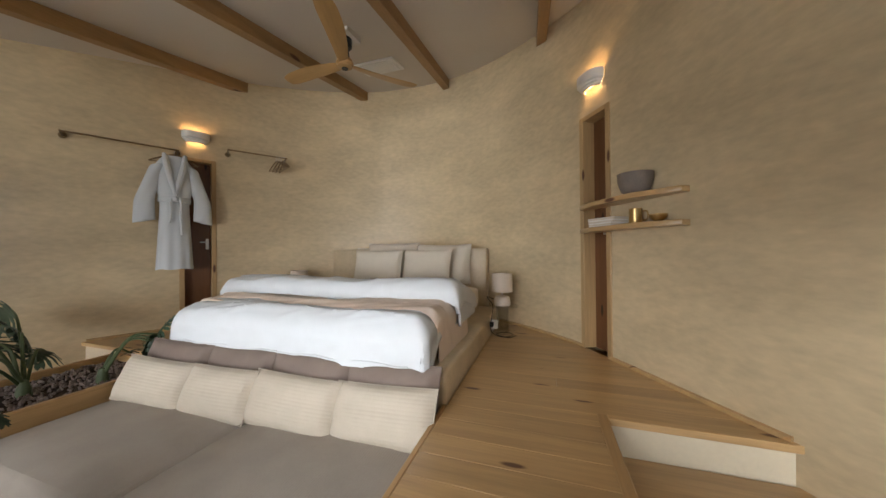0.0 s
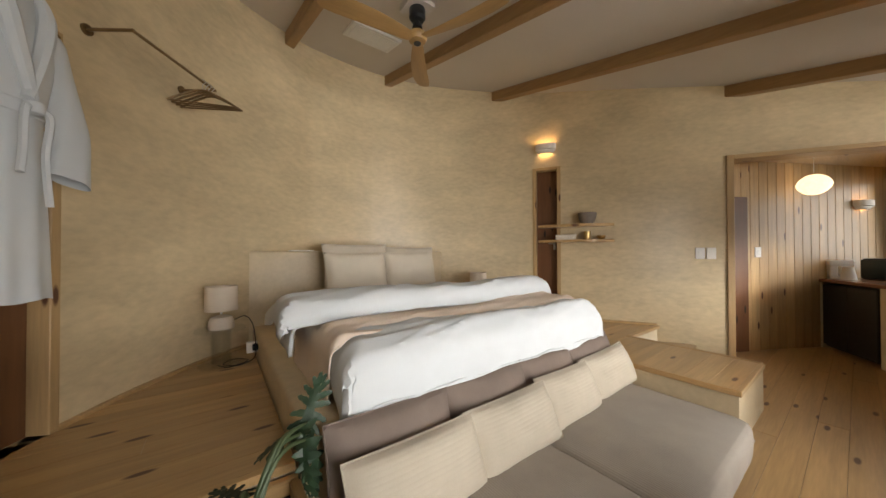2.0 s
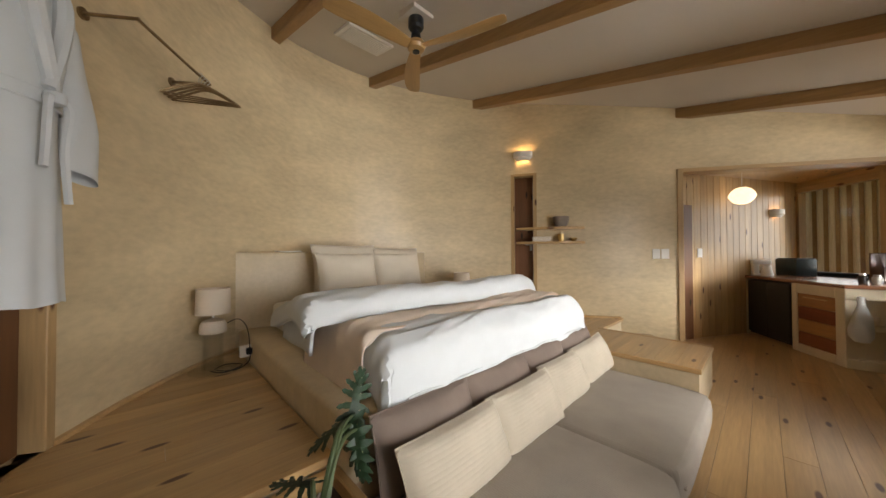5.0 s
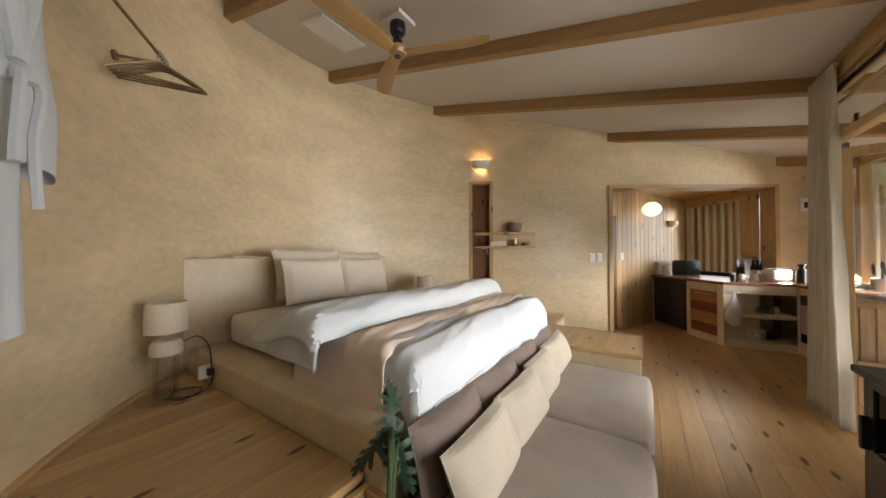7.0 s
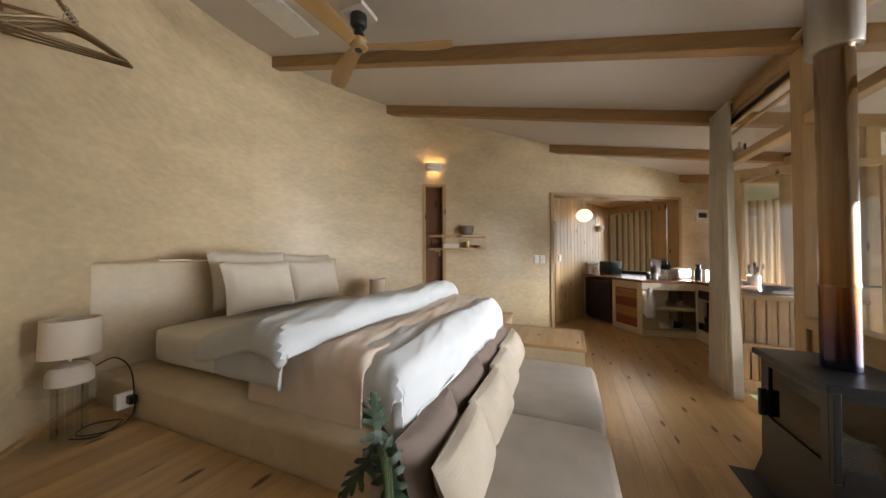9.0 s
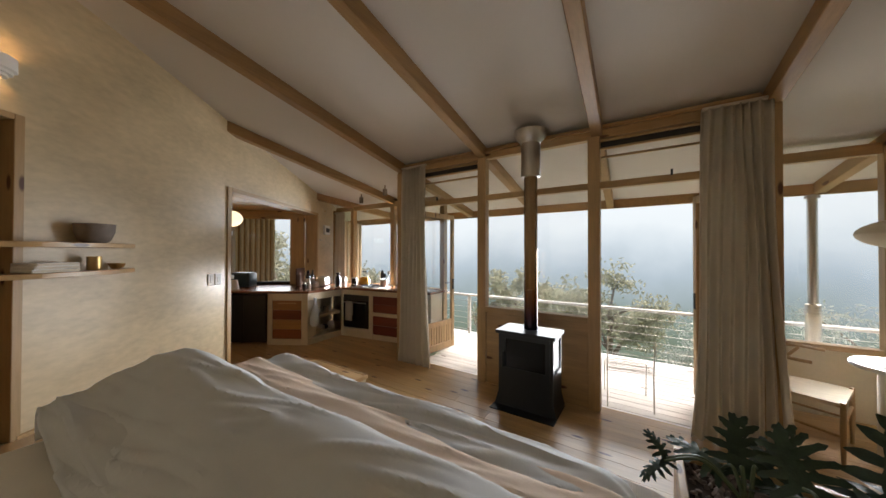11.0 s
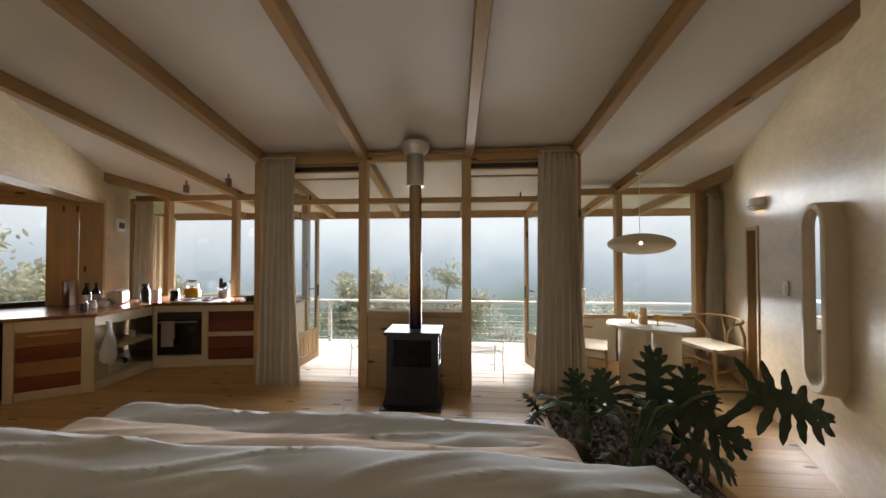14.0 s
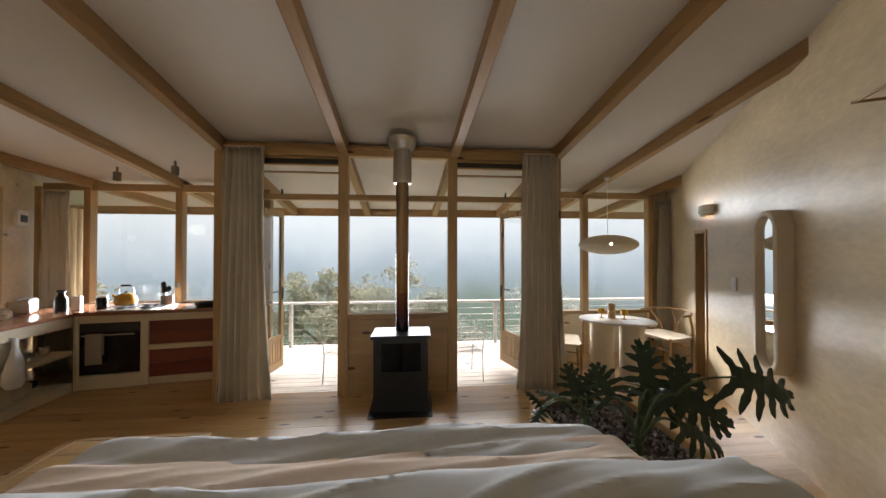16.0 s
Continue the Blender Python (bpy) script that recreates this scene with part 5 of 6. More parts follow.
for v in bm.verts:
    v.co.x *= 0.6
    v.co += Vector((0.012, 0.02, 0)) * noise.noise(v.co * 14)
part("cloth", bm, LINEN, bag)
part("hook", B((0.0, 0.05, -0.006, 0.006, 0.775, 0.785)), STEEL, bag)

# ---- fuse box, switches, wall lamps ----
fb = thing("fuse_box", "white wall fuse box with a dark window", "fuse box", line_pose(K0, K1, 2.94, 0.0, 0))
part("case", B((-0.13, 0.13, -0.05, 0.0, 1.93, 2.13), bevel=0.008), WHITE, fb)
part("window", B((-0.09, 0.09, -0.056, -0.05, 1.98, 2.07), bevel=0.002), DARKGREY, fb)
ho = thing("wall_hook_bar", "small brass hook bar under the fuse box", "hook", line_pose(K0, K1, 2.66, 0.0, 0))
part("bar", B((-0.09, 0.09, -0.03, -0.015, 1.80, 1.812), bevel=0.002), STEEL, ho)
part("bracket", B((-0.01, 0.01, -0.018, 0.0, 1.795, 1.817)), STEEL, ho)


def switch(at, n=1):
    for k in range(n):
        s = thing("light_switch", "white wall switch plate", "switch", at @ pose(0.105 * k, 0, 0), group="wall switches")
        part("plate", B((-0.045, 0.045, -0.012, 0.0, -0.065, 0.065), bevel=0.004), WHITE, s)
        part("rocker", B((-0.018, 0.018, -0.017, -0.012, -0.03, 0.03), bevel=0.002), WHITE, s)


RA, RB = Vector((2.85, 1.98)), Vector((3.2, 1.45))
switch(line_pose(RA, RB, 0.34, 0.0, 1.24), 2)
switch(line_pose(ALC_A, ALC_C, 0.91, 0.02, 1.25), 1)

SCONCE = mat("plaster_sconce", (0.75, 0.71, 0.65), 0.7, dark=0.96, light=1.03, scale=10, bump=0.1)


def sconce(m, power, label):
    """A curved white plaster uplighter with three stepped ribs underneath, and its lamp."""
    s = thing("wall_sconce", label, "wall lamp", m, group="wall sconces")
    bm = bmesh.new()

    def half(r0, d0, z):
        return [bm.verts.new((r0 * math.cos(math.pi * k / 14), -d0 * math.sin(math.pi * k / 14) ** 0.75, z)) for k in range(15)]
    rows = [half(0.125, 0.085, 0.06), half(0.135, 0.10, 0.055), half(0.135, 0.10, -0.02), half(0.118, 0.085, -0.03), half(0.118, 0.085, -0.045), half(0.10, 0.07, -0.05), half(0.10, 0.07, -0.064), half(0.08, 0.05, -0.068), half(0.08, 0.05, -0.06), half(0.122, 0.09, 0.0), half(0.122, 0.082, 0.06)]
    for a, b in zip(rows, rows[1:]):
        for k in range(14):
            bm.faces.new((a[k], a[k + 1], b[k + 1], b[k]))
    part("shade", bm, SCONCE, s)
    bm = bmesh.new()
    lathe(bm, [(0, -0.02), (0.02, -0.015), (0.024, 0.01), (0.012, 0.04), (0, 0.042)], 12, pose(0, -0.05, 0.0))
    part("bulb", bm, glow("warm_bulb", (1.0, 0.62, 0.28), power), s)
    part("backplate", B((-0.04, 0.04, -0.012, 0.0, -0.05, 0.05), bevel=0.003), SCONCE, s)
    return s


N0, N1 = Vector((2.0, 3.38)), Vector((2.3, 2.9))
sconce(line_pose(N0, N1, 0.28, 0.0, 2.675), 24, "white plaster half-round sconce glowing above the niche")
W0, W1 = Vector((-2.33, 2.62)), Vector((-2.12, 3.02))
sconce(line_pose(W0, W1, 0.24, 0.0, 2.63), 20, "white plaster half-round sconce glowing above the robe")
# bulb glow added for the alcove; this sconce itself is unlit
sconce(line_pose(ALC_A, ALC_C, 2.58, 0.02, 1.89), 10, "white plaster half-round sconce on pine boards, with an added glow")
V0, V1 = Vector((-3.72, -0.18)), Vector((-3.32, 0.65))
sconce(line_pose(V0, V1, 0.12, 0.0, 2.10), 9, "white plaster half-round sconce beside the mirror wall")
switch(line_pose(V0, V1, 0.68, 0.0, 1.28), 1)

# paper lantern
ln = thing("paper_lantern", "small ribbed paper lantern glowing in the alcove", "pendant lamp", pose(4.46, 0.92, 2.085))
bm = bmesh.new()
prof = []
for k in range(13):
    a = math.pi * k / 12
    prof.append((0.02 + 0.13 * math.sin(a) ** 1.0 * (1 - 0.12 * abs(math.cos(a))), -0.125 * math.cos(a)))
lathe(bm, prof, 24)
for v in bm.verts:
    a = math.atan2(v.co.y, v.co.x)
    v.co.xy *= 1 + 0.02 * math.cos(12 * a)
part("shade", bm, glow("lantern_paper", (1.0, 0.80, 0.52), 0.5, (0.85, 0.8, 0.7)), ln)
bm = bmesh.new()
tube(bm, [(0, 0, 0.15), (0, 0, 0.35)], 0.004, 6)
part("cord", bm, WHITE, ln)
for x, y in ((3.62, -1.0), (2.78, -0.80)):
    sl = thing("ceiling_spotlight", "small cylindrical ceiling spotlight", "spotlight", pose(x, y, beam_z(y)), group="spotlights")
    bm = bmesh.new()
    lathe(bm, [(0, 0.13), (0.012, 0.13), (0.012, 0.07), (0.04, 0.06), (0.04, -0.05), (0.034, -0.05), (0.03, 0.0), (0, 0.0)], 16)
    part("can", bm, mat("spot_bronze", (0.25, 0.2, 0.15), 0.4, metal=0.6, bump=0.0), sl)
# ---- narrow doors ----
def narrow_door(path, y1, y0, z0, z1, label, back):
    """A slim doorway: pine frame in the wall, dark stained leaf set back in it."""
    a = Vector((wall_x(path, y1), y1))
    b = Vector((wall_x(path, y0), y0))
    if path is LEFT:
        a, b = b, a
    L = (b - a).length
    d = thing("narrow_door", label, "door", line_pose(a, b, 0, 0, 0), kind="structure")
    for n, q in (("jamb", (-0.03, 0.018, -0.012, 0.2, z0, z1 + 0.02)), ("jamb", (L - 0.018, L + 0.03, -0.012, 0.2, z0, z1 + 0.02)), ("head", (0.018, L - 0.018, -0.012, 0.2, z1 - 0.018, z1 + 0.02))):
        part(n, B(q, bevel=0.003), POST, d)
    part("leaf", B((0.02, L - 0.02, back, back + 0.04, z0, z1 - 0.018), bevel=0.003), DARKWOOD, d)
    h = part("door_handle", B((L - 0.07, L - 0.04, back - 0.03, back, z0 + 0.92, z0 + 1.05), bevel=0.004), STEEL, d)
    part("lever", B((L - 0.13, L - 0.045, back - 0.045, back - 0.03, z0 + 1.0, z0 + 1.015), bevel=0.003), STEEL, h)
    return d


narrow_door(RIGHT, NICHE[0], NICHE[1], PLAT, NICHE[3], "narrow dark stained door in a pine frame beside the shelves", 0.10)
narrow_door(LEFT, LDOOR[0], LDOOR[1], PLAT, LDOOR[3], "narrow dark stained door in a pine frame behind the robe", 0.08)
narrow_door(LEFT, SIDEDOOR[0], SIDEDOOR[1], 0.0, SIDEDOOR[3], "narrow dark stained side door in the curved wall", 0.09)

# ---- wall shelves ----
S0, S1 = Vector((wall_x(RIGHT, 3.0), 3.0)), Vector((wall_x(RIGHT, 2.44), 2.44))
LS = (S1 - S0).length
for z, lab in ((1.585, "upper"), (1.385, "lower")):
    s = thing("wall_shelf", "thin %s pine shelf across the curved wall" % lab, "shelf", line_pose(S0, S1, 0, 0, z), group="wall shelves")
    bm = bmesh.new()
    prism(bm, [(-0.27, -0.03), (-0.25, -0.09), (0.0, -0.17), (LS * 0.6, -0.17), (LS, -0.06), (LS, 0.04), (-0.0, 0.03)], 0, 0.035)
    bmesh.ops.bevel(bm, geom=bm.edges[:], offset=0.003, segments=1, affect="EDGES")
    part("board", bm, PINE_X, s)
STONE = mat("stoneware", (0.20, 0.16, 0.13), 0.7, dark=0.8, light=1.2, scale=15, fine=80, bump=0.25)
BRASS = mat("brushed_brass", (0.55, 0.38, 0.16), 0.3, metal=1.0, scale=8, bump=0.05)
p = along(S0, S1, 0.34, 0.085)
turned("stone_bowl", "grey-brown stoneware bowl on the upper shelf", "bowl", [(0, 0.0), (0.06, 0.0), (0.085, 0.02), (0.105, 0.08), (0.11, 0.14), (0.10, 0.14), (0.09, 0.06), (0, 0.02)], STONE, pose(p.x, p.y, 1.621), 28)
for k in range(3):
    p = along(S0, S1, 0.08, 0.085)
    b = thing("book", "white paperback lying in a small stack on the shelf", "book", pose(p.x, p.y, 1.4215 + 0.021 * k, 0, 0, -60 + 4 * k), group="shelf books")
    part("cover", B((-0.12, 0.12, -0.075, 0.075, 0, 0.0205), bevel=0.002), WHITE, b)
    part("page_block", B((-0.117, 0.121, -0.077, 0.072, 0.003, 0.0175)), PILLOW, b)
p = along(S0, S1, 0.34, 0.085)
mg = turned("brass_mug", "small brass mug on the lower shelf", "mug", [(0, 0), (0.038, 0), (0.04, 0.005), (0.04, 0.10), (0.036, 0.10), (0.035, 0.006), (0, 0.006)], BRASS, pose(p.x, p.y, 1.421))
bm = bmesh.new()
tube(bm, spline([(0.038, 0, 0.08), (0.07, 0, 0.08), (0.07, 0, 0.03), (0.038, 0, 0.02)], 4), 0.004, 6)
part("handle", bm, BRASS, mg)
p = along(S0, S1, 0.50, 0.07)
turned("small_bowl", "small brass bowl on the lower shelf", "bowl", [(0, 0), (0.025, 0), (0.05, 0.03), (0.052, 0.045), (0.048, 0.045), (0.02, 0.008), (0, 0.008)], BRASS, pose(p.x, p.y, 1.421))

# ---- bedside ----
ACRYL = glass("clear_acrylic", (0.97, 0.98, 0.98), 0.02)
SHADE = mat("lamp_shade_linen", (0.62, 0.53, 0.43), 0.9, dark=0.95, light=1.05, scale=8, fine=160, bump=0.2)
LAMPB = mat("lamp_ceramic", (0.62, 0.54, 0.45), 0.45, dark=0.92, light=1.05, scale=8, bump=0.1)


def bedside(x, y, plug, side):
    t = thing("acrylic_table", "clear acrylic drum side table by the bed", "side table", pose(x, y, PLAT), group="bedside tables")
    bm = bmesh.new()
    lathe(bm, [(0, 0.012), (0.15, 0.012), (0.15, 0.001), (0, 0.001)], 36)
    part("foot", bm, ACRYL, t)
    bm = bmesh.new()
    lathe(bm, [(0, 0.272), (0.17, 0.272), (0.17, 0.286), (0, 0.286)], 36)
    part("tabletop", bm, ACRYL, t)
    for k in range(10):
        a = 2 * math.pi * k / 10
        bm = bmesh.new()
        tube(bm, [(0.055 * math.cos(a), 0.055 * math.sin(a), 0.0125), (0.055 * math.cos(a), 0.055 * math.sin(a), 0.2715)], 0.014, 8)
        part("rod", bm, ACRYL, t)
    l = thing("table_lamp", "small lamp with a domed ceramic base and linen drum shade", "table lamp", pose(x, y, PLAT + 0.287), group="bedside lamps")
    bm = bmesh.new()
    lathe(bm, [(0, 0), (0.085, 0), (0.088, 0.01), (0.085, 0.06), (0.07, 0.09), (0.03, 0.105), (0.012, 0.108), (0, 0.108)], 28)
    part("base", bm, LAMPB, l)
    bm = bmesh.new()
    lathe(bm, [(0.008, 0.108), (0.008, 0.16)], 12)
    part("stem", bm, STEEL, l)
    bm = bmesh.new()
    lathe(bm, [(0.108, 0.145), (0.112, 0.145), (0.108, 0.335), (0.104, 0.335), (0.108, 0.145)], 32)
    part("shade", bm, SHADE, l)
    c = thing("power_cord", "black lamp cord coiled on the floor to a wall plug", "cord", group="lamp cords")
    bm = bmesh.new()
    px, py = plug
    pts = [(x + side * 0.085, y - 0.03, PLAT + 0.35), (x + side * 0.16, y - 0.03, PLAT + 0.37), (px - side * 0.02, py - 0.05, PLAT + 0.30), (px, py - 0.05, PLAT + 0.14), (px - side * 0.01, py - 0.06, PLAT + 0.03), (px - side * 0.12, py - 0.12, PLAT + 0.008),
           (px - side * 0.22, py - 0.02, PLAT + 0.008), (px - side * 0.14, py + 0.06, PLAT + 0.010), (px - side * 0.05, py - 0.05, PLAT + 0.014), (px - side * 0.18, py - 0.14, PLAT + 0.012), (px - side * 0.25, py - 0.04, PLAT + 0.01)]
    tube(bm, spline(pts, 6), 0.004, 6)
    part("cable", bm, BLACK, c)
    q = thing("wall_socket", "white double socket with a black plug low by the bed", "socket", pose(px, py, PLAT + 0.10), group="sockets")
    part("plate", B((-0.06, 0.06, -0.006, 0.03, -0.045, 0.045), bevel=0.004), WHITE, q)
    part("plug", B((-0.02, 0.02, -0.05, -0.006, -0.02, 0.03), bevel=0.006), BLACK, q)


bedside(-1.45, 3.64, (-1.22, 3.62), 1)
bedside(1.31, 3.60, (1.215, 3.48), -1)

# ---- clothes rails, hangers and robe ----
BRONZE = mat("aged_brass_pipe", (0.26, 0.18, 0.10), 0.35, metal=0.9, scale=10, bump=0.05)


def clothes_rail(a, b, z, out, label):
    """A pipe held off the wall on two arms with round wall flanges."""
    a, b = Vector(a), Vector(b)
    d = (b - a).normalized()
    n = Vector((d.y, -d.x))
    if n.dot(Vector((0, 1.5)) - a) < 0:
        n = -n
    r = thing("clothes_rail", label, "clothes rail", group="clothes rails")
    p, q = a + n * out, b + n * out
    bm = bmesh.new()
    tube(bm, [(*p, z), (*q, z)], 0.009, 8)
    part("bar", bm, BRONZE, r)
    for s, e in ((a, p), (b, q)):
        bm = bmesh.new()
        tube(bm, [(*s, z), (*(e + (e - s).normalized() * 0.009), z)], 0.009, 8)
        part("arm", bm, BRONZE, r)
        bm = bmesh.new()
        tube(bm, [(*(s - n * 0.0), z), (*(s + n * 0.012), z)], 0.03, 16)
        part("flange", bm, BRONZE, r)
    return p, q


def wall_pt(path, y):
    return (wall_x(path, y), y)


R1 = clothes_rail(wall_pt(LEFT, 1.93), wall_pt(LEFT, 2.68), 2.40, 0.17, "long brass pipe clothes rail on the curved wall")
R2 = clothes_rail(wall_pt(LEFT, 3.11), wall_pt(LEFT, 3.63), 2.49, 0.25, "short brass pipe clothes rail with spare hangers")


def hanger(at, material):
    h = thing("coat_hanger", "thin wooden coat hanger on the brass rail", "hanger", at, group="hangers")
    bm = bmesh.new()
    tube(bm, spline([(-0.21, 0, -0.15), (-0.12, 0, -0.10), (0, 0, -0.055), (0.12, 0, -0.10), (0.21, 0, -0.15)], 4), 0.008, 6)
    part("shoulder", bm, material, h)
    bm = bmesh.new()
    tube(bm, [(-0.205, 0, -0.15), (0.205, 0, -0.15)], 0.005, 6)
    part("trouser_bar", bm, material, h)
    bm = bmesh.new()
    tube(bm, spline([(0, 0, -0.055), (0, 0, -0.02), (0.018, 0, 0.005), (0, 0, 0.02), (-0.018, 0, 0.005)], 5), 0.003, 6)
    part("hook", bm, STEEL, h)


q = R2[1]
dq = (R2[1] - R2[0]).normalized()
for k in range(4):
    p = q - dq * (0.03 + 0.03 * k)
    hanger(pose(p.x, p.y, 2.485, 0, 0, -28 + 3 * k), BRONZE)

# robe: body, sleeves, collar, belt, all facing into the room
rb = R1[0].lerp(R1[1], 0.96)
ra = math.degrees(math.atan2((R1[1] - R1[0]).y, (R1[1] - R1[0]).x))
robe = thing("bath_robe", "white waffle bath robe hanging with a tied belt", "robe", pose(rb.x, rb.y, 2.37, 0, 0, ra) @ Matrix.Diagonal((0.88, 1, 1, 1)))


def shell(rows, seg=40, seed=0, amp=0.008, freq=9):
    """A cloth tube through rows (z, centre x, half width, half depth), with folds down it."""
    bm = bmesh.new()
    rings = []
    for j, (z, cx, hw, hd) in enumerate(rows):
        ring = []
        for k in range(seg):
            a = 2 * math.pi * k / seg
            f = 1 + 0.09 * math.sin(freq * a + seed) * j / len(rows)
            ring.append(bm.verts.new((cx + hw * math.cos(a), hd * math.sin(a) * f + amp * noise.noise((math.cos(a) * 2, z * 4, seed)), z + amp * 0.6 * math.sin(5 * a + seed) * (j == len(rows) - 1))))
        rings.append(ring)
    for a, b in zip(rings, rings[1:]):
        for k in range(seg):
            bm.faces.new((a[k], a[(k + 1) % seg], b[(k + 1) % seg], b[k]))
    return bm


rows = []
for k in range(15):
    t = k / 14
    z = -0.05 - 1.25 * t
    hw = (0.10 + 0.13 * min(1, t / 0.12)) if t < 0.12 else (0.23 - 0.09 * min(1, (t - 0.12) / 0.30)) if t < 0.42 else 0.14 + 0.045 * (t - 0.42) / 0.58
    hd = 0.05 + 0.03 * min(1, t / 0.2) + 0.02 * max(0, t - 0.45)
    rows.append((z, 0, hw, hd))
smooth_mod(part("body", shell(rows, 44, 1), LINEN, robe, "white waffle cotton"))
for sx in (-1, 1):
    bm = bmesh.new()
    rings = []
    for k in range(9):
        t = k / 8
        c = Vector((sx * (0.15 + 0.13 * min(1.0, t * 1.6) ** 1.1), -0.015, -0.14 - 0.64 * t))
        w = 0.08 + 0.025 * t
        rings.append([bm.verts.new(c + Vector((w * math.cos(a) * 0.97 + 0, 0.05 * math.sin(a) * (1 + 0.1 * math.sin(4 * a + k)), sx * -0.22 * w * math.cos(a)))) for a in (2 * math.pi * q / 20 for q in range(20))])
    for a, b in zip(rings, rings[1:]):
        for q in range(20):
            bm.faces.new((a[q], a[(q + 1) % 20], b[(q + 1) % 20], b[q]))
    bm.faces.new(rings[0][::-1])
    sl = part("sleeve", bm, LINEN, robe)
    smooth_mod(sl)
    bm = bmesh.new()
    tube(bm, spline([(sx * 0.10, -0.03, -0.035), (sx * 0.085, -0.075, -0.14), (sx * 0.05, -0.09, -0.30), (-sx * 0.01, -0.095, -0.50)], 5), [0.02 + 0.012 * math.sin(3.14 * k / 15) for k in range(16)], 8)
    part("collar", bm, LINEN, robe)
bm = bmesh.new()
lathe(bm, [(0.152, -0.565), (0.160, -0.56), (0.160, -0.515), (0.152, -0.51)], 32)
for v in bm.verts:
    v.co.y *= 0.55
part("belt", bm, LINEN, robe)
for sx in (-1, 1):
    bm = bmesh.new()
    tube(bm, spline([(0, -0.095, -0.53), (sx * 0.05, -0.12, -0.56), (sx * 0.045, -0.11, -0.72), (sx * 0.06, -0.115, -0.86 - 0.06 * sx)], 5), 0.014, 6)
    part("belt_end", bm, LINEN, robe)
bm = bmesh.new()
lathe(bm, [(0, -0.03), (0.03, -0.02), (0.034, 0.0), (0.03, 0.02), (0, 0.03)], 12, pose(0, -0.105, -0.535))
part("knot", bm, LINEN, robe)
hanger(pose(rb.x, rb.y, 2.395, 0, 0, ra), BRONZE)

# ---- ceiling fan and vent ----
FAN = wood("fan_blade_wood", (0.40, 0.24, 0.09), 0, knots=0, rough=0.35, rand=0.05)
fan = thing("ceiling_fan", "three-blade wooden ceiling fan on a black stem", "ceiling fan", pose(-0.105, 2.83, 0))
zc = ceil_z(2.83)
bm = B((-0.11, 0.11, -0.11, 0.11, zc - 0.055, zc + 0.03))
part("mount_block", bm, CEIL, fan)
bm = bmesh.new()
lathe(bm, [(0, zc - 0.05), (0.065, zc - 0.05), (0.07, zc - 0.06), (0.07, zc - 0.13), (0.055, zc - 0.15), (0.02, zc - 0.155), (0.02, zc - 0.18), (0.04, zc - 0.185), (0.045, zc - 0.22), (0, zc - 0.22)], 24)
part("motor", bm, BLACK, fan)
zb = zc - 0.30
bm = bmesh.new()
lathe(bm, [(0, zb - 0.045), (0.035, zb - 0.045), (0.07, zb - 0.03), (0.085, zb), (0.075, zb + 0.035), (0.045, zb + 0.05), (0, zb + 0.05)], 24)
part("hub", bm, FAN, fan)
bm = bmesh.new()
lathe(bm, [(0, zb - 0.052), (0.03, zb - 0.052), (0.032, zb - 0.044), (0, zb - 0.044)], 20)
part("hub_cap", bm, BLACK, fan)
for k in range(3):
    bm = bmesh.new()
    rows_ = []
    for i in range(15):
        t = i / 14
        x = 0.05 + 0.76 * t
        w = 0.055 + 0.045 * math.sin(min(1, t * 1.15) * math.pi * 0.62) - 0.085 * max(0, t - 0.86) ** 1.0 * 4 * 0.6
        w = max(w, 0.02)
        tw_ = radians(16 - 8 * t)
        z = zb - 0.005 + 0.025 * t
        c = Vector((x, 0.035 * math.sin(t * 2.6), z))
        d = Vector((0, math.cos(tw_), math.sin(tw_)))
        up = Vector((0, -math.sin(tw_), math.cos(tw_)))
        th_ = 0.012 * (1 - 0.6 * t) + 0.003
        rows_.append([bm.verts.new(c + d * w * a + up * th_ * b) for a, b in ((-1, 0), (-0.5, 0.8), (0.5, 0.9), (1, 0), (0.5, -0.6), (-0.5, -0.6))])
    for a, b in zip(rows_, rows_[1:]):
        for q in range(6):
            bm.faces.new((a[q], a[(q + 1) % 6], b[(q + 1) % 6], b[q]))
    bm.faces.new(rows_[0][::-1])
    bm.faces.new(rows_[-1])
    smooth_mod(part("blade", bm, FAN, fan, at=pose(0, 0, 0, 0, 0, FANROT + 120 * k)))
av = thing("ceiling_vent", "white louvred ceiling air vent", "vent", Matrix.Translation((-0.17, 3.62, ceil_z(3.62))) @ pose(0, 0, 0, math.degrees(math.atan(SLOPE)), 0, 0))
part("frame", B((-0.26, 0.26, -0.17, 0.17, -0.03, 0.0), bevel=0.006), WHITE, av)
for k in range(9):
    y = -0.13 + 0.0325 * k
    part("slat", B((-0.22, 0.22, y - 0.011, y + 0.011, -0.040, -0.030), bevel=0.002), WHITE, av)

# ---- mirror ----
mc, md = Vector((wall_x(LEFT, 1.065), 1.065)), Vector((wall_x(LEFT, 0.9), 0.9)) - Vector((wall_x(LEFT, 1.5), 1.5))
mang = math.degrees(math.atan2(-md.y, -md.x))
mir = thing("wall_mirror", "tall pill-shaped mirror in a deep cream plaster frame", "mirror", pose(mc.x, mc.y, 0, 0, 0, mang))


def pill(w, z0, z1, n=14):
    r = w / 2
    return [(r * math.cos(math.pi * k / n), z1 - r + r * math.sin(math.pi * k / n)) for k in range(n + 1)] + [(r * math.cos(math.pi + math.pi * k / n), z0 + r + r * math.sin(math.pi + math.pi * k / n)) for k in range(n + 1)]


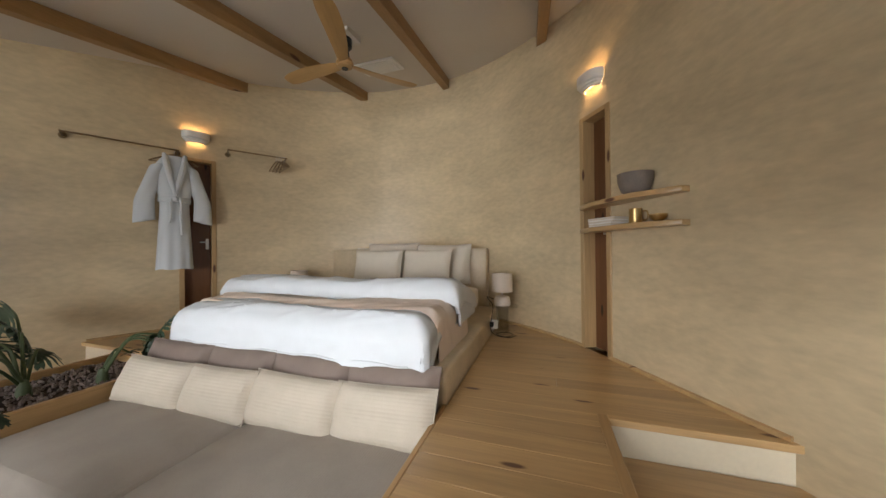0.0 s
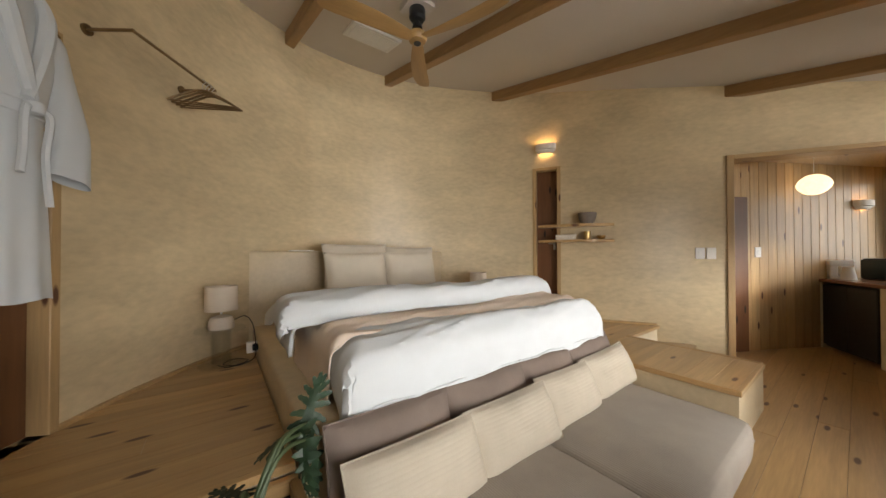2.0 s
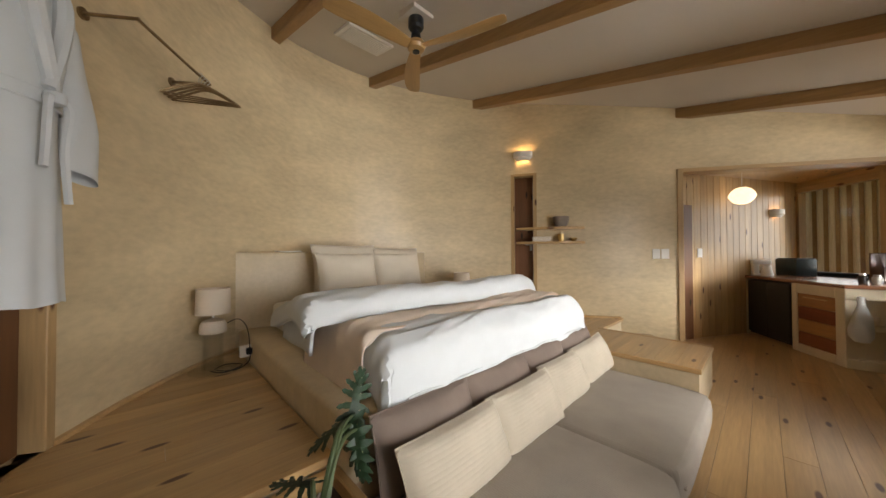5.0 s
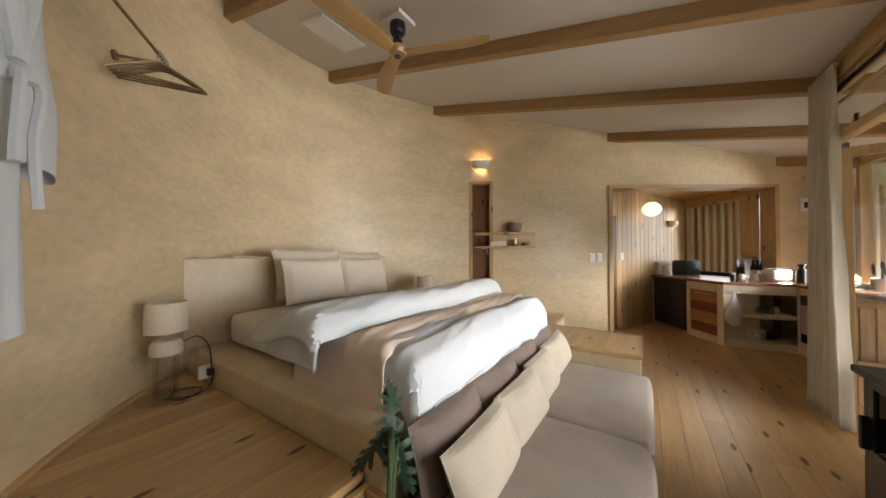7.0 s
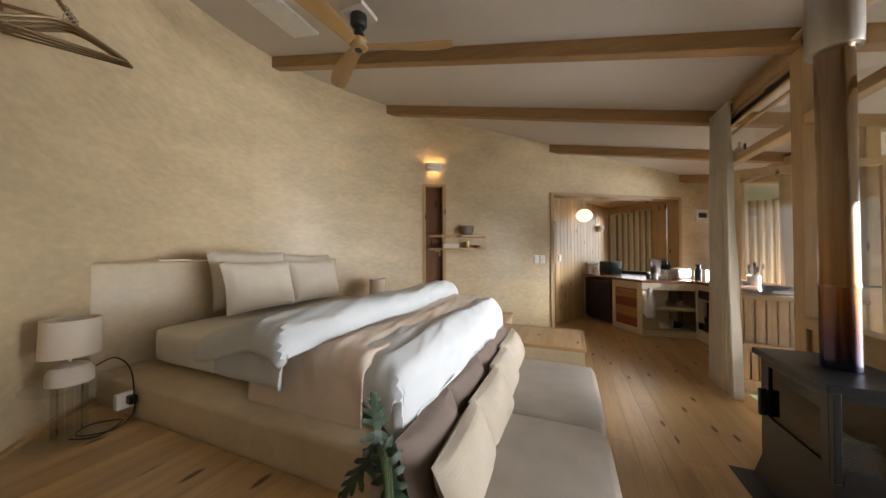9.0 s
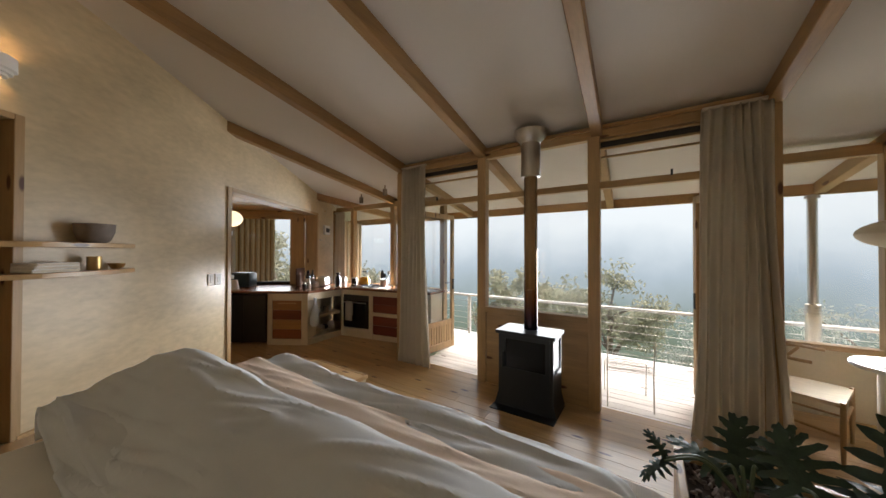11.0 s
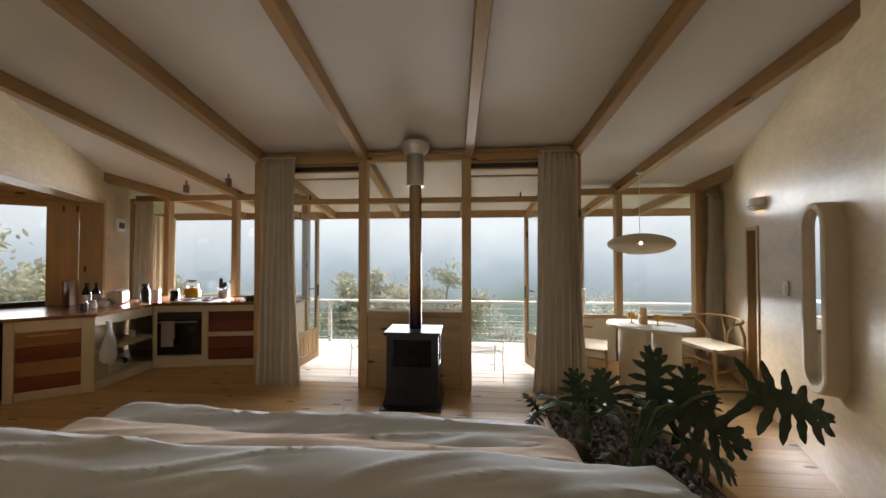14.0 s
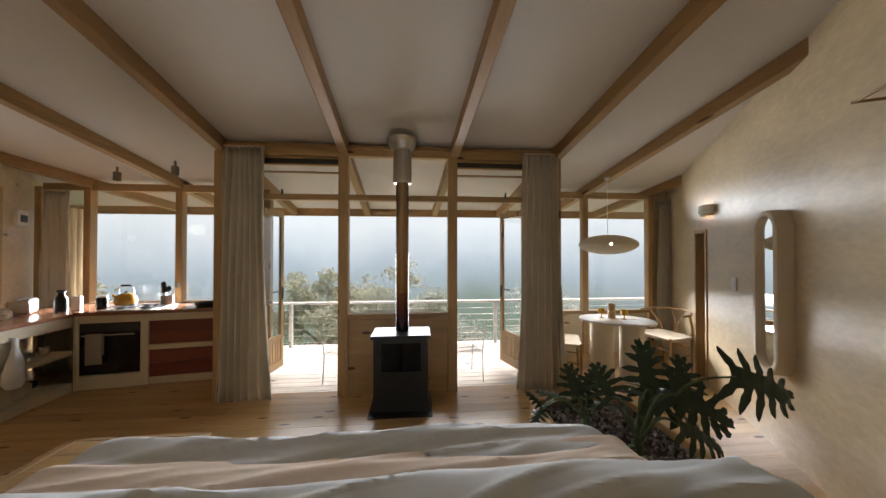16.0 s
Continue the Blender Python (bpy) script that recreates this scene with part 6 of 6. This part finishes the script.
bm = bmesh.new()
loops = []
for w, z0, z1, y in ((0.33, 0.62, 1.94, 0.03), (0.33, 0.62, 1.94, -0.085), (0.325, 0.6225, 1.9375, -0.098), (0.305, 0.6325, 1.9275, -0.105), (0.245, 0.6625, 1.8975, -0.105), (0.23, 0.67, 1.89, -0.095), (0.22, 0.675, 1.885, -0.066)):
    loops.append([bm.verts.new((x, y, z)) for x, z in pill(w, z0, z1)])
for a, b in zip(loops, loops[1:]):
    for k in range(len(a)):
        bm.faces.new((a[k], a[(k + 1) % len(a)], b[(k + 1) % len(a)], b[k]))
part("frame", bm, mat("mirror_plaster", (0.66, 0.56, 0.42), 0.55, dark=0.93, light=1.05, scale=8, bump=0.12), mir)
bm = bmesh.new()
bm.faces.new([bm.verts.new((x, -0.072, z)) for x, z in pill(0.226, 0.672, 1.888)])
SILVER = bpy.data.materials.new("mirror_silver")
SILVER.use_nodes = True
SILVER.node_tree.nodes["Principled BSDF"].inputs["Metallic"].default_value = 1.0
SILVER.node_tree.nodes["Principled BSDF"].inputs["Roughness"].default_value = 0.02
SILVER.node_tree.nodes["Principled BSDF"].inputs["Base Color"].default_value = (0.9, 0.91, 0.9, 1)
part("mirror_glass", bm, SILVER, mir)

# ---- dining corner ----
TOPM = mat("pale_marble_top", (0.72, 0.70, 0.66), 0.15, dark=0.9, light=1.04, scale=4, fine=14, bump=0.02)
LEGM = mat("plaster_leg", (0.66, 0.60, 0.50), 0.7, dark=0.95, light=1.04, scale=6, bump=0.15)
tbl = thing("dining_table", "pill-shaped pale table on two thick cylinder legs", "table", pose(-2.76, -0.45, 0, 0, 0, -22))
bm = bmesh.new()
prism(bm, [(x * 1.0, y) for x, y in [(0.17 + 0.27 * math.cos(a), 0.27 * math.sin(a)) for a in [math.pi * (k / 16 - 0.5) for k in range(17)]] + [(-0.17 + 0.27 * math.cos(a), 0.27 * math.sin(a)) for a in [math.pi * (k / 16 + 0.5) for k in range(17)]]], 0.715, 0.745)
bmesh.ops.bevel(bm, geom=[e for e in bm.edges if abs(e.verts[0].co.z - e.verts[1].co.z) < 1e-5], offset=0.006, segments=2, affect="EDGES")
part("tabletop", bm, TOPM, tbl)
for sx in (-0.17, 0.17):
    bm = bmesh.new()
    lathe(bm, [(0, 0.0), (0.135, 0.0), (0.14, 0.006), (0.14, 0.714), (0, 0.714)], 32, pose(sx, 0, 0))
    part("leg", bm, LEGM, tbl)


def goblet(x, y):
    g = thing("goblet", "amber glass goblet on the dining table", "glass", pose(x, y, 0.746), group="goblets")
    bm = bmesh.new()
    lathe(bm, [(0.034, 0.055), (0.038, 0.07), (0.04, 0.12), (0.038, 0.12), (0.036, 0.07), (0.03, 0.058), (0, 0.056), (0, 0.05)], 20)
    part("bowl", bm, mat("amber_solid", (0.62, 0.34, 0.02), 0.12, scale=5, bump=0), g)
    bm = bmesh.new()
    lathe(bm, [(0, 0), (0.03, 0.0), (0.03, 0.004), (0.006, 0.01), (0.006, 0.05), (0, 0.05)], 16)
    part("stem", bm, mat("amber_stem", (0.35, 0.18, 0.02), 0.15, bump=0), g)


goblet(-2.62, -0.55)
goblet(-2.85, -0.43)
turned("amber_vase", "ribbed pale amber glass bottle on the dining table", "vase", [(0, 0), (0.045, 0), (0.048, 0.01), (0.048, 0.08), (0.038, 0.10), (0.045, 0.13), (0.04, 0.19), (0.03, 0.19), (0, 0.02)], mat("amber_frost", (0.62, 0.42, 0.20), 0.3, scale=6, bump=0.05), pose(-2.725, -0.50, 0.746))
for x, y, r in ((-2.60, -0.40, -22), (-2.92, -0.52, 158)):
    pm = thing("place_mat", "pale woven place mat on the dining table", "place mat", pose(x, y, 0.7455, 0, 0, r), group="place mats")
    part("mat", B((-0.15, 0.15, -0.09, 0.09, 0, 0.004), bevel=0.001), PILLOW, pm)

CHAIRW = wood("chair_ash", (0.42, 0.27, 0.13), 2, knots=0, rough=0.45, rand=0.06)
CORD = mat("paper_cord", (0.60, 0.51, 0.37), 0.9, dark=0.85, light=1.1, scale=10, fine=150, stretch=(6, 1, 1), bump=0.4)


def wishbone_chair(at, label):
    """Round-backed chair with a Y splat, woven cord seat and turned legs."""
    c = thing("wishbone_chair", label, "chair", at, group="dining chairs")
    bm = B((-0.25, 0.25, -0.22, 0.21, 0.415, 0.445))
    bmesh.ops.subdivide_edges(bm, edges=bm.edges[:], cuts=6, use_grid_fill=True)
    for v in bm.verts:
        v.co.x *= 1 - 0.14 * (v.co.y < 0) * abs(v.co.y) / 0.22
        v.co.z -= 0.02 * (1 - (v.co.x / 0.25) ** 2) * (1 - (v.co.y / 0.22) ** 2)
    part("seat", bm, CORD, c)
    for sx in (-1, 1):
        bm = bmesh.new()
        tube(bm, [(sx * 0.235, 0.20, 0.0), (sx * 0.24, 0.20, 0.25), (sx * 0.24, 0.20, 0.455)], [0.012, 0.018, 0.015], 10)
        part("front_leg", bm, CHAIRW, c)
        bm = bmesh.new()
        tube(bm, spline([(sx * 0.19, -0.235, 0.0), (sx * 0.195, -0.22, 0.40), (sx * 0.215, -0.20, 0.55), (sx * 0.255, -0.09, 0.71)], 5), [0.012 + 0.005 * math.sin(3.1 * k / 15) for k in range(16)], 10)
        part("back_leg", bm, CHAIRW, c)
        bm = bmesh.new()
        tube(bm, [(sx * 0.235, 0.20, 0.20), (sx * 0.195, -0.225, 0.22)], 0.01, 8)
        part("side_stretcher", bm, CHAIRW, c)
        bm = bmesh.new()
        tube(bm, [(sx * 0.24, 0.20, 0.425), (sx * 0.2, -0.22, 0.425)], 0.014, 8)
        part("seat_rail", bm, CHAIRW, c)
    for y, z, w in ((0.20, 0.425, 0.24), (-0.22, 0.425, 0.2), (0.20, 0.30, 0.235), (-0.22, 0.30, 0.19)):
        bm = bmesh.new()
        tube(bm, [(-w, y, z), (w, y, z)], 0.011, 8)
        part("cross_stretcher", bm, CHAIRW, c)
    bm = bmesh.new()
    tube(bm, spline([(-0.275, 0.06, 0.715), (-0.27, -0.08, 0.72), (-0.18, -0.215, 0.735), (0, -0.265, 0.745), (0.18, -0.215, 0.735), (0.27, -0.08, 0.72), (0.275, 0.06, 0.715)], 5), 0.013, 10)
    part("top_rail", bm, CHAIRW, c)
    for sx in (-1, 1):
        bm = bmesh.new()
        tube(bm, spline([(sx * 0.012, -0.222, 0.44), (sx * 0.014, -0.235, 0.55), (sx * 0.05, -0.25, 0.65), (sx * 0.085, -0.25, 0.735)], 4), 0.009, 6)
        part("splat", bm, CHAIRW, c)


wishbone_chair(pose(-2.17, -0.70, 0, 0, 0, 66), "pale ash wishbone chair pushed to the table")
wishbone_chair(pose(-3.60, -0.68, 0, 0, 0, -78) @ Matrix.Diagonal((1.06, 1.06, 1.08, 1)), "pale ash wishbone chair with a woven cord seat by the wall")
# saucer pendant
pd = thing("saucer_pendant", "wide cream saucer pendant lamp over the table", "pendant lamp", pose(-2.80, -0.69, 1.705))
bm = bmesh.new()
prof = [(0.0, -0.13), (0.05, -0.132)]
for k in range(1, 12):
    a = -math.pi / 2 + math.pi * k / 12
    prof.append((0.365 * max(0.0, math.cos(a)) ** 0.8, 0.135 * math.sin(a) * (1 - 0.15 * math.cos(a))))
prof += [(0.05, 0.132), (0, 0.13)]
lathe(bm, prof, 40)
for v in bm.verts:
    a = math.atan2(v.co.y, v.co.x)
    v.co.xy *= 1 + 0.006 * math.cos(20 * a)
part("shade", bm, mat("pendant_skin", (0.66, 0.58, 0.46), 0.8, dark=0.95, light=1.03, scale=5, fine=60, bump=0.1), pd)
bm = bmesh.new()
tube(bm, [(0, 0, 0.13), (0, 0, beam_z(-0.69) - 1.705 + 0.005)], 0.003, 6)
part("cord", bm, WHITE, pd)
bm = bmesh.new()
lathe(bm, [(0, -0.13), (0.04, -0.13), (0.035, -0.1), (0, -0.1)], 16, pose(0, 0, beam_z(-0.69) - 1.705 + 0.1))
part("ceiling_rose", bm, STEEL, pd)
bm = bmesh.new()
lathe(bm, [(0, -0.02), (0.016, -0.012), (0.018, 0.0), (0.012, 0.015), (0, 0.02)], 12, pose(0.16, 0.318, 0.0))
part("lamp_point", bm, glow("pendant_point", (1.0, 0.78, 0.45), 3.0), pd)

# ---- planter and plants ----
pb = thing("planter_box", "low pine planter box filled with pebbles", "planter")
PX0, PX1, PY0, PY1, PZ = -2.06, -1.20, 0.66, 2.03, 0.33
for b in ((PX0, PX1, PY0, PY0 + 0.04, 0.0, PZ), (PX0, PX1, PY1 - 0.04, PY1, 0.0, PZ), (PX0, PX0 + 0.04, PY0 + 0.04, PY1 - 0.04, 0.0, PZ), (PX1 - 0.04, PX1, PY0 + 0.04, PY1 - 0.04, 0.0, PZ)):
    part("side_board", B(b, bevel=0.006), PINE_X if b[1] - b[0] > 0.5 else PINE_Y, pb)
part("soil", B((PX0 + 0.04, PX1 - 0.04, PY0 + 0.04, PY1 - 0.04, 0.0, PZ - 0.06)), mat("potting_soil", (0.06, 0.04, 0.03), 0.95, scale=20, bump=0.5), pb)
rnd = random.Random(7)
bm = bmesh.new()
for k in range(900):
    x, y = rnd.uniform(PX0 + 0.06, PX1 - 0.06), rnd.uniform(PY0 + 0.06, PY1 - 0.06)
    r = rnd.uniform(0.010, 0.019)
    m = Matrix.Translation((x, y, PZ - 0.055 + r * 0.3)) @ Euler((rnd.uniform(0, 3), rnd.uniform(0, 3), rnd.uniform(0, 3))).to_matrix().to_4x4() @ Matrix.Diagonal((1.3, 0.9, 0.6, 1))
    bmesh.ops.create_icosphere(bm, subdivisions=1, radius=r, matrix=m)
PEB = mat("pebbles", (0.24, 0.19, 0.165), 0.8, dark=0.6, light=1.35, scale=25, fine=60, bump=0.1)
part("pebbles", bm, PEB, label="grey-pink pebbles filling the planter", kind="stuff", category="pebbles")


def lobed_leaf(size, lobes, seed):
    """A deeply cut leaf in the xy plane, pointing along y, its stalk at the origin; drooping at the tip."""
    rnd = random.Random(seed)
    bm = bmesh.new()

    def blade(p, q, w0, w1, droop):
        """A narrow lobe from p to q with a rounded, toothed end."""
        d = q - p
        n = Vector((-d.y, d.x)).normalized()
        n_ = 6
        last = None
        for k in range(n_ + 1):
            t = k / n_
            w = (w0 + (w1 - w0) * t) * (1 if t < 0.75 else math.sqrt(max(0.02, 1 - ((t - 0.75) / 0.25) ** 2)))
            w *= 1 + 0.18 * math.sin(k * 2.3 + seed)
            c = p + d * t
            bow = n * 0.12 * d.length * math.sin(t * 2.2) * (1 if p.x <= q.x else -1) * 0.5
            c = c + bow

            def place(u):
                r = u.length
                return (u.x, u.y, -droop * r * r / size + 0.03 * size * math.sin(6 * t + seed) * t - 0.25 * abs(u.x) * abs(u.x) / size)
            cur = [bm.verts.new(place(c - n * w)), bm.verts.new(place(c)), bm.verts.new(place(c + n * w))]
            cur[1].co.z -= 0.012 * size
            if last:
                bm.faces.new((last[0], cur[0], cur[1], last[1]))
                bm.faces.new((last[1], cur[1], cur[2], last[2]))
            last = cur
    blade(Vector((0, -0.02 * size)), Vector((0, size)), 0.15 * size, 0.07 * size, 0.28)
    for k in range(lobes):
        t = k / (lobes - 1)
        y = size * (0.02 + 0.74 * t)
        le = size * (0.50 + 0.10 * math.sin(t * 3.1) - 0.26 * t) * rnd.uniform(0.88, 1.1)
        ang = radians(-28 + 84 * t + rnd.uniform(-5, 5))
        for sx in (-1, 1):
            q = Vector((sx * math.cos(ang) * le, y + math.sin(ang) * le))
            blade(Vector((sx * 0.02 * size, y)), q, 0.075 * size, 0.05 * size, 0.28)
    return bm


LEAFM = []
for k in range(4):
    bm = lobed_leaf(1.0, 6, 31 + k)
    finish(bm, 60)
    me = bpy.data.meshes.new("leaf")
    bm.to_mesh(me)
    bm.free()
    me.materials.append(LEAF)
    LEAFM.append(me)


def tree_philodendron(base, leaves, label, seed, slim=1.0):
    """Cut-leaf plant: each leaf (place of its blade, size, heading, pitch) on a long arched stalk."""
    pl_ = thing("philodendron", label, "plant", pose(*base), group="planter plants")
    b0 = Vector(base)
    bm = bmesh.new()
    lathe(bm, [(0, -0.03), (0.04, -0.03), (0.035, 0.05), (0.02, 0.1), (0, 0.11)], 10)
    part("stem_base", bm, STEM, pl_)
    for k, (p, size, head, pitch, roll) in enumerate(leaves):
        e = Vector(p) - b0
        s = Vector((0.01 * math.cos(k), 0.01 * math.sin(k), 0.06))
        mid = s.lerp(e, 0.5) + Vector((0, 0, 0.08 + 0.1 * e.length))
        bm = bmesh.new()
        tube(bm, spline([s, mid, e], 6), [0.011 - 0.0004 * q for q in range(13)], 7)
        stalk = part("stalk", bm, STEM, pl_)
        lf = new("leaf", LEAFM[(k + seed) % 4])
        lf.parent = stalk
        lf.matrix_local = Matrix.Translation(e) @ Euler((0, 0, radians(head - 90))).to_matrix().to_4x4() @ Euler((radians(pitch), radians(roll), 0)).to_matrix().to_4x4() @ Matrix.Diagonal((size * slim, size, size, 1))
    return pl_


tree_philodendron((-1.66, 1.36, PZ - 0.05), [
    ((-1.87, 1.21, 0.62), 0.36, 245, 72, 0), ((-2.23, 1.49, 0.81), 0.44, 133, -36, 60), ((-1.93, 1.42, 0.66), 0.28, 250, 68, 15), ((-1.87, 1.42, 0.68), 0.38, 118, -39, 50), ((-1.80, 1.22, 0.58), 0.32, 215, 8, 20),
    ((-1.76, 1.30, 0.60), 0.30, 160, 10, 25), ((-1.92, 1.30, 0.62), 0.30, 190, 25, 0), ((-1.62, 1.16, 0.55), 0.28, 255, 55, -20), ((-1.84, 1.52, 0.52), 0.30, 150, -25, 35), ((-2.02, 1.22, 0.60), 0.30, 205, 0, 0), ((-1.58, 1.10, 0.46), 0.26, 250, -5, 0)],
    "dark green cut-leaf philodendron spreading over the planter", 0)
tree_philodendron((-1.46, 1.10, PZ - 0.05), [
    ((-1.45, 1.00, 0.46), 0.29, 262, 58, 0), ((-1.38, 1.00, 0.45), 0.25, 330, 22, 0), ((-1.52, 0.96, 0.47), 0.27, 225, 40, 10), ((-1.14, 1.04, 0.42), 0.16, 30, -25, 0), ((-1.15, 1.02, 0.43), 0.15, 320, 50, 0)],
    "smaller cut-leaf philodendron near the planter corner", 1)
tree_philodendron((-1.44, 1.66, PZ - 0.05), [
    ((-1.20, 1.88, 0.60), 0.19, 70, 68, 20), ((-1.22, 1.87, 0.60), 0.19, 160, -20, 0), ((-1.23, 1.85, 0.58), 0.22, 215, -70, 20), ((-1.20, 1.84, 0.56), 0.20, 300, -65, 0), ((-1.40, 1.80, 0.46), 0.15, 130, 10, 0)],
    "blue-green cut-leaf plant reaching over the bed corner", 2, 0.72)
# ---- floors, board by board ----
def boards(parent, y0, y1, x_of, z0, z1, width, seed, material, cuts=(2.4, 4.2)):
    rnd = random.Random(seed)
    y = y0
    while y < y1 - 0.02:
        yb = min(y + width, y1)
        xa, xb = x_of((y + yb) / 2)
        x = xa
        first = rnd.uniform(0.6, cuts[1])
        while x < xb - 0.05:
            xe = min(x + first, xb)
            if xb - xe < 0.5:
                xe = xb
            part("floor_board", B((x + 0.0005, xe - 0.0005, y + 0.0006, yb - 0.0006, z0, z1), bevel=0.0012), material, parent)
            x, first = xe, rnd.uniform(*cuts)
        y = yb


fl_ = thing("floor", "knotty pine floorboards, varnished", "floor", kind="structure")
boards(fl_, -1.37, -0.37, lambda y: (wall_x(LEFT, y) - 0.12, -1.935), -0.028, 0.0, 0.145, 8, PINE_X)
boards(fl_, -1.37, -0.37, lambda y: (1.975, (wall_x(RIGHT, y) + 0.12) if y < -0.64 else 7.0), -0.028, 0.0, 0.145, 9, PINE_X)
boards(fl_, -0.37, 2.1, lambda y: (wall_x(LEFT, y) - 0.12, (wall_x(RIGHT, y) + 0.12) if y < -0.64 or y > 1.95 else 7.0), -0.028, 0.0, 0.145, 4, PINE_X)
pl = thing("platform_floor", "raised knotty pine platform floor round the bed", "floor", kind="structure")
boards(pl, 2.06, 4.45, lambda y: (wall_x(LEFT, y) - 0.1, -1.21), PLAT - 0.028, PLAT, 0.145, 5, PINE_X)
boards(pl, 2.06, 4.45, lambda y: (1.21, wall_x(RIGHT, y) + 0.1), PLAT - 0.028, PLAT, 0.145, 6, PINE_X)
boards(pl, 1.07, 2.06, lambda y: (1.21, 2.03), PLAT - 0.028, PLAT, 0.145, 7, PINE_X)
part("edge_trim", B((2.0, 2.05, 1.06, 2.07, PLAT - 0.034, PLAT + 0.003), bevel=0.003), PINE_Y, pl)
part("edge_trim", B((2.05, 2.86, 2.03, 2.075, PLAT - 0.034, PLAT + 0.003), bevel=0.003), PINE_X, pl)
part("edge_trim", B((1.2, 2.0, 1.045, 1.075, PLAT - 0.034, PLAT + 0.003), bevel=0.003), PINE_X, pl)
part("edge_trim", B((1.185, 1.21, 1.045, 1.92, PLAT - 0.034, PLAT + 0.003), bevel=0.003), PINE_Y, pl)
part("edge_trim", B((-2.72, -1.21, 2.03, 2.07, PLAT - 0.034, PLAT + 0.003), bevel=0.003), PINE_X, pl)
part("riser", B((1.2, 2.03, 1.06, 4.3, 0.0, PLAT - 0.034)), PLASTER_BED, pl)
part("riser", B((2.03, 2.9, 2.055, 4.3, 0.0, PLAT - 0.034)), CREAM, pl)
part("riser", B((-2.75, -1.2, 2.055, 4.3, 0.0, PLAT - 0.034)), CREAM, pl)
stp = thing("platform_step", "pine step up to the bed platform", "step", kind="structure")
part("tread", B((2.05, 2.98, 1.72, 2.05, 0.15, 0.18), bevel=0.004), PINE_X, stp)
part("riser", B((2.05, 2.98, 1.74, 2.05, 0.0, 0.15)), CREAM, stp)
# skirting strips on the platform
for path, lo, hi, name in ((RIGHT, 2.06, 4.3, "baseboard"), (LEFT, 3.0, 4.3, "baseboard"), (LEFT, 2.06, 2.7, "baseboard")):
    pts = [p for p in insert_at(path, [lo, hi]) if lo - 1e-3 <= p.y <= hi + 1e-3]
    if path is RIGHT:
        groups = [[p for p in insert_at(pts, [3.28]) if p.y >= 3.279], [p for p in insert_at(pts, [3.0]) if p.y <= 3.001]]
    else:
        groups = [pts]
    for g in groups:
        bm = bmesh.new()
        cen = Vector((0, 1.5))
        rows = []
        for i, p in enumerate(g):
            d = (g[min(i + 1, len(g) - 1)] - g[max(i - 1, 0)]).normalized()
            n = Vector((d.y, -d.x))
            if n.dot(cen - p) < 0:
                n = -n
            rows.append([bm.verts.new((*(p + n * o), z)) for o, z in ((0.0, PLAT), (0.018, PLAT), (0.018, PLAT + 0.022), (0.0, PLAT + 0.026))])
        for a, b in zip(rows, rows[1:]):
            for k in range(4):
                bm.faces.new((a[k], a[(k + 1) % 4], b[(k + 1) % 4], b[k]))
        bm.faces.new(rows[0])
        bm.faces.new(rows[-1][::-1])
        part(name, bm, PINE_X, label="thin pine skirting strip along the curved wall", kind="structure")
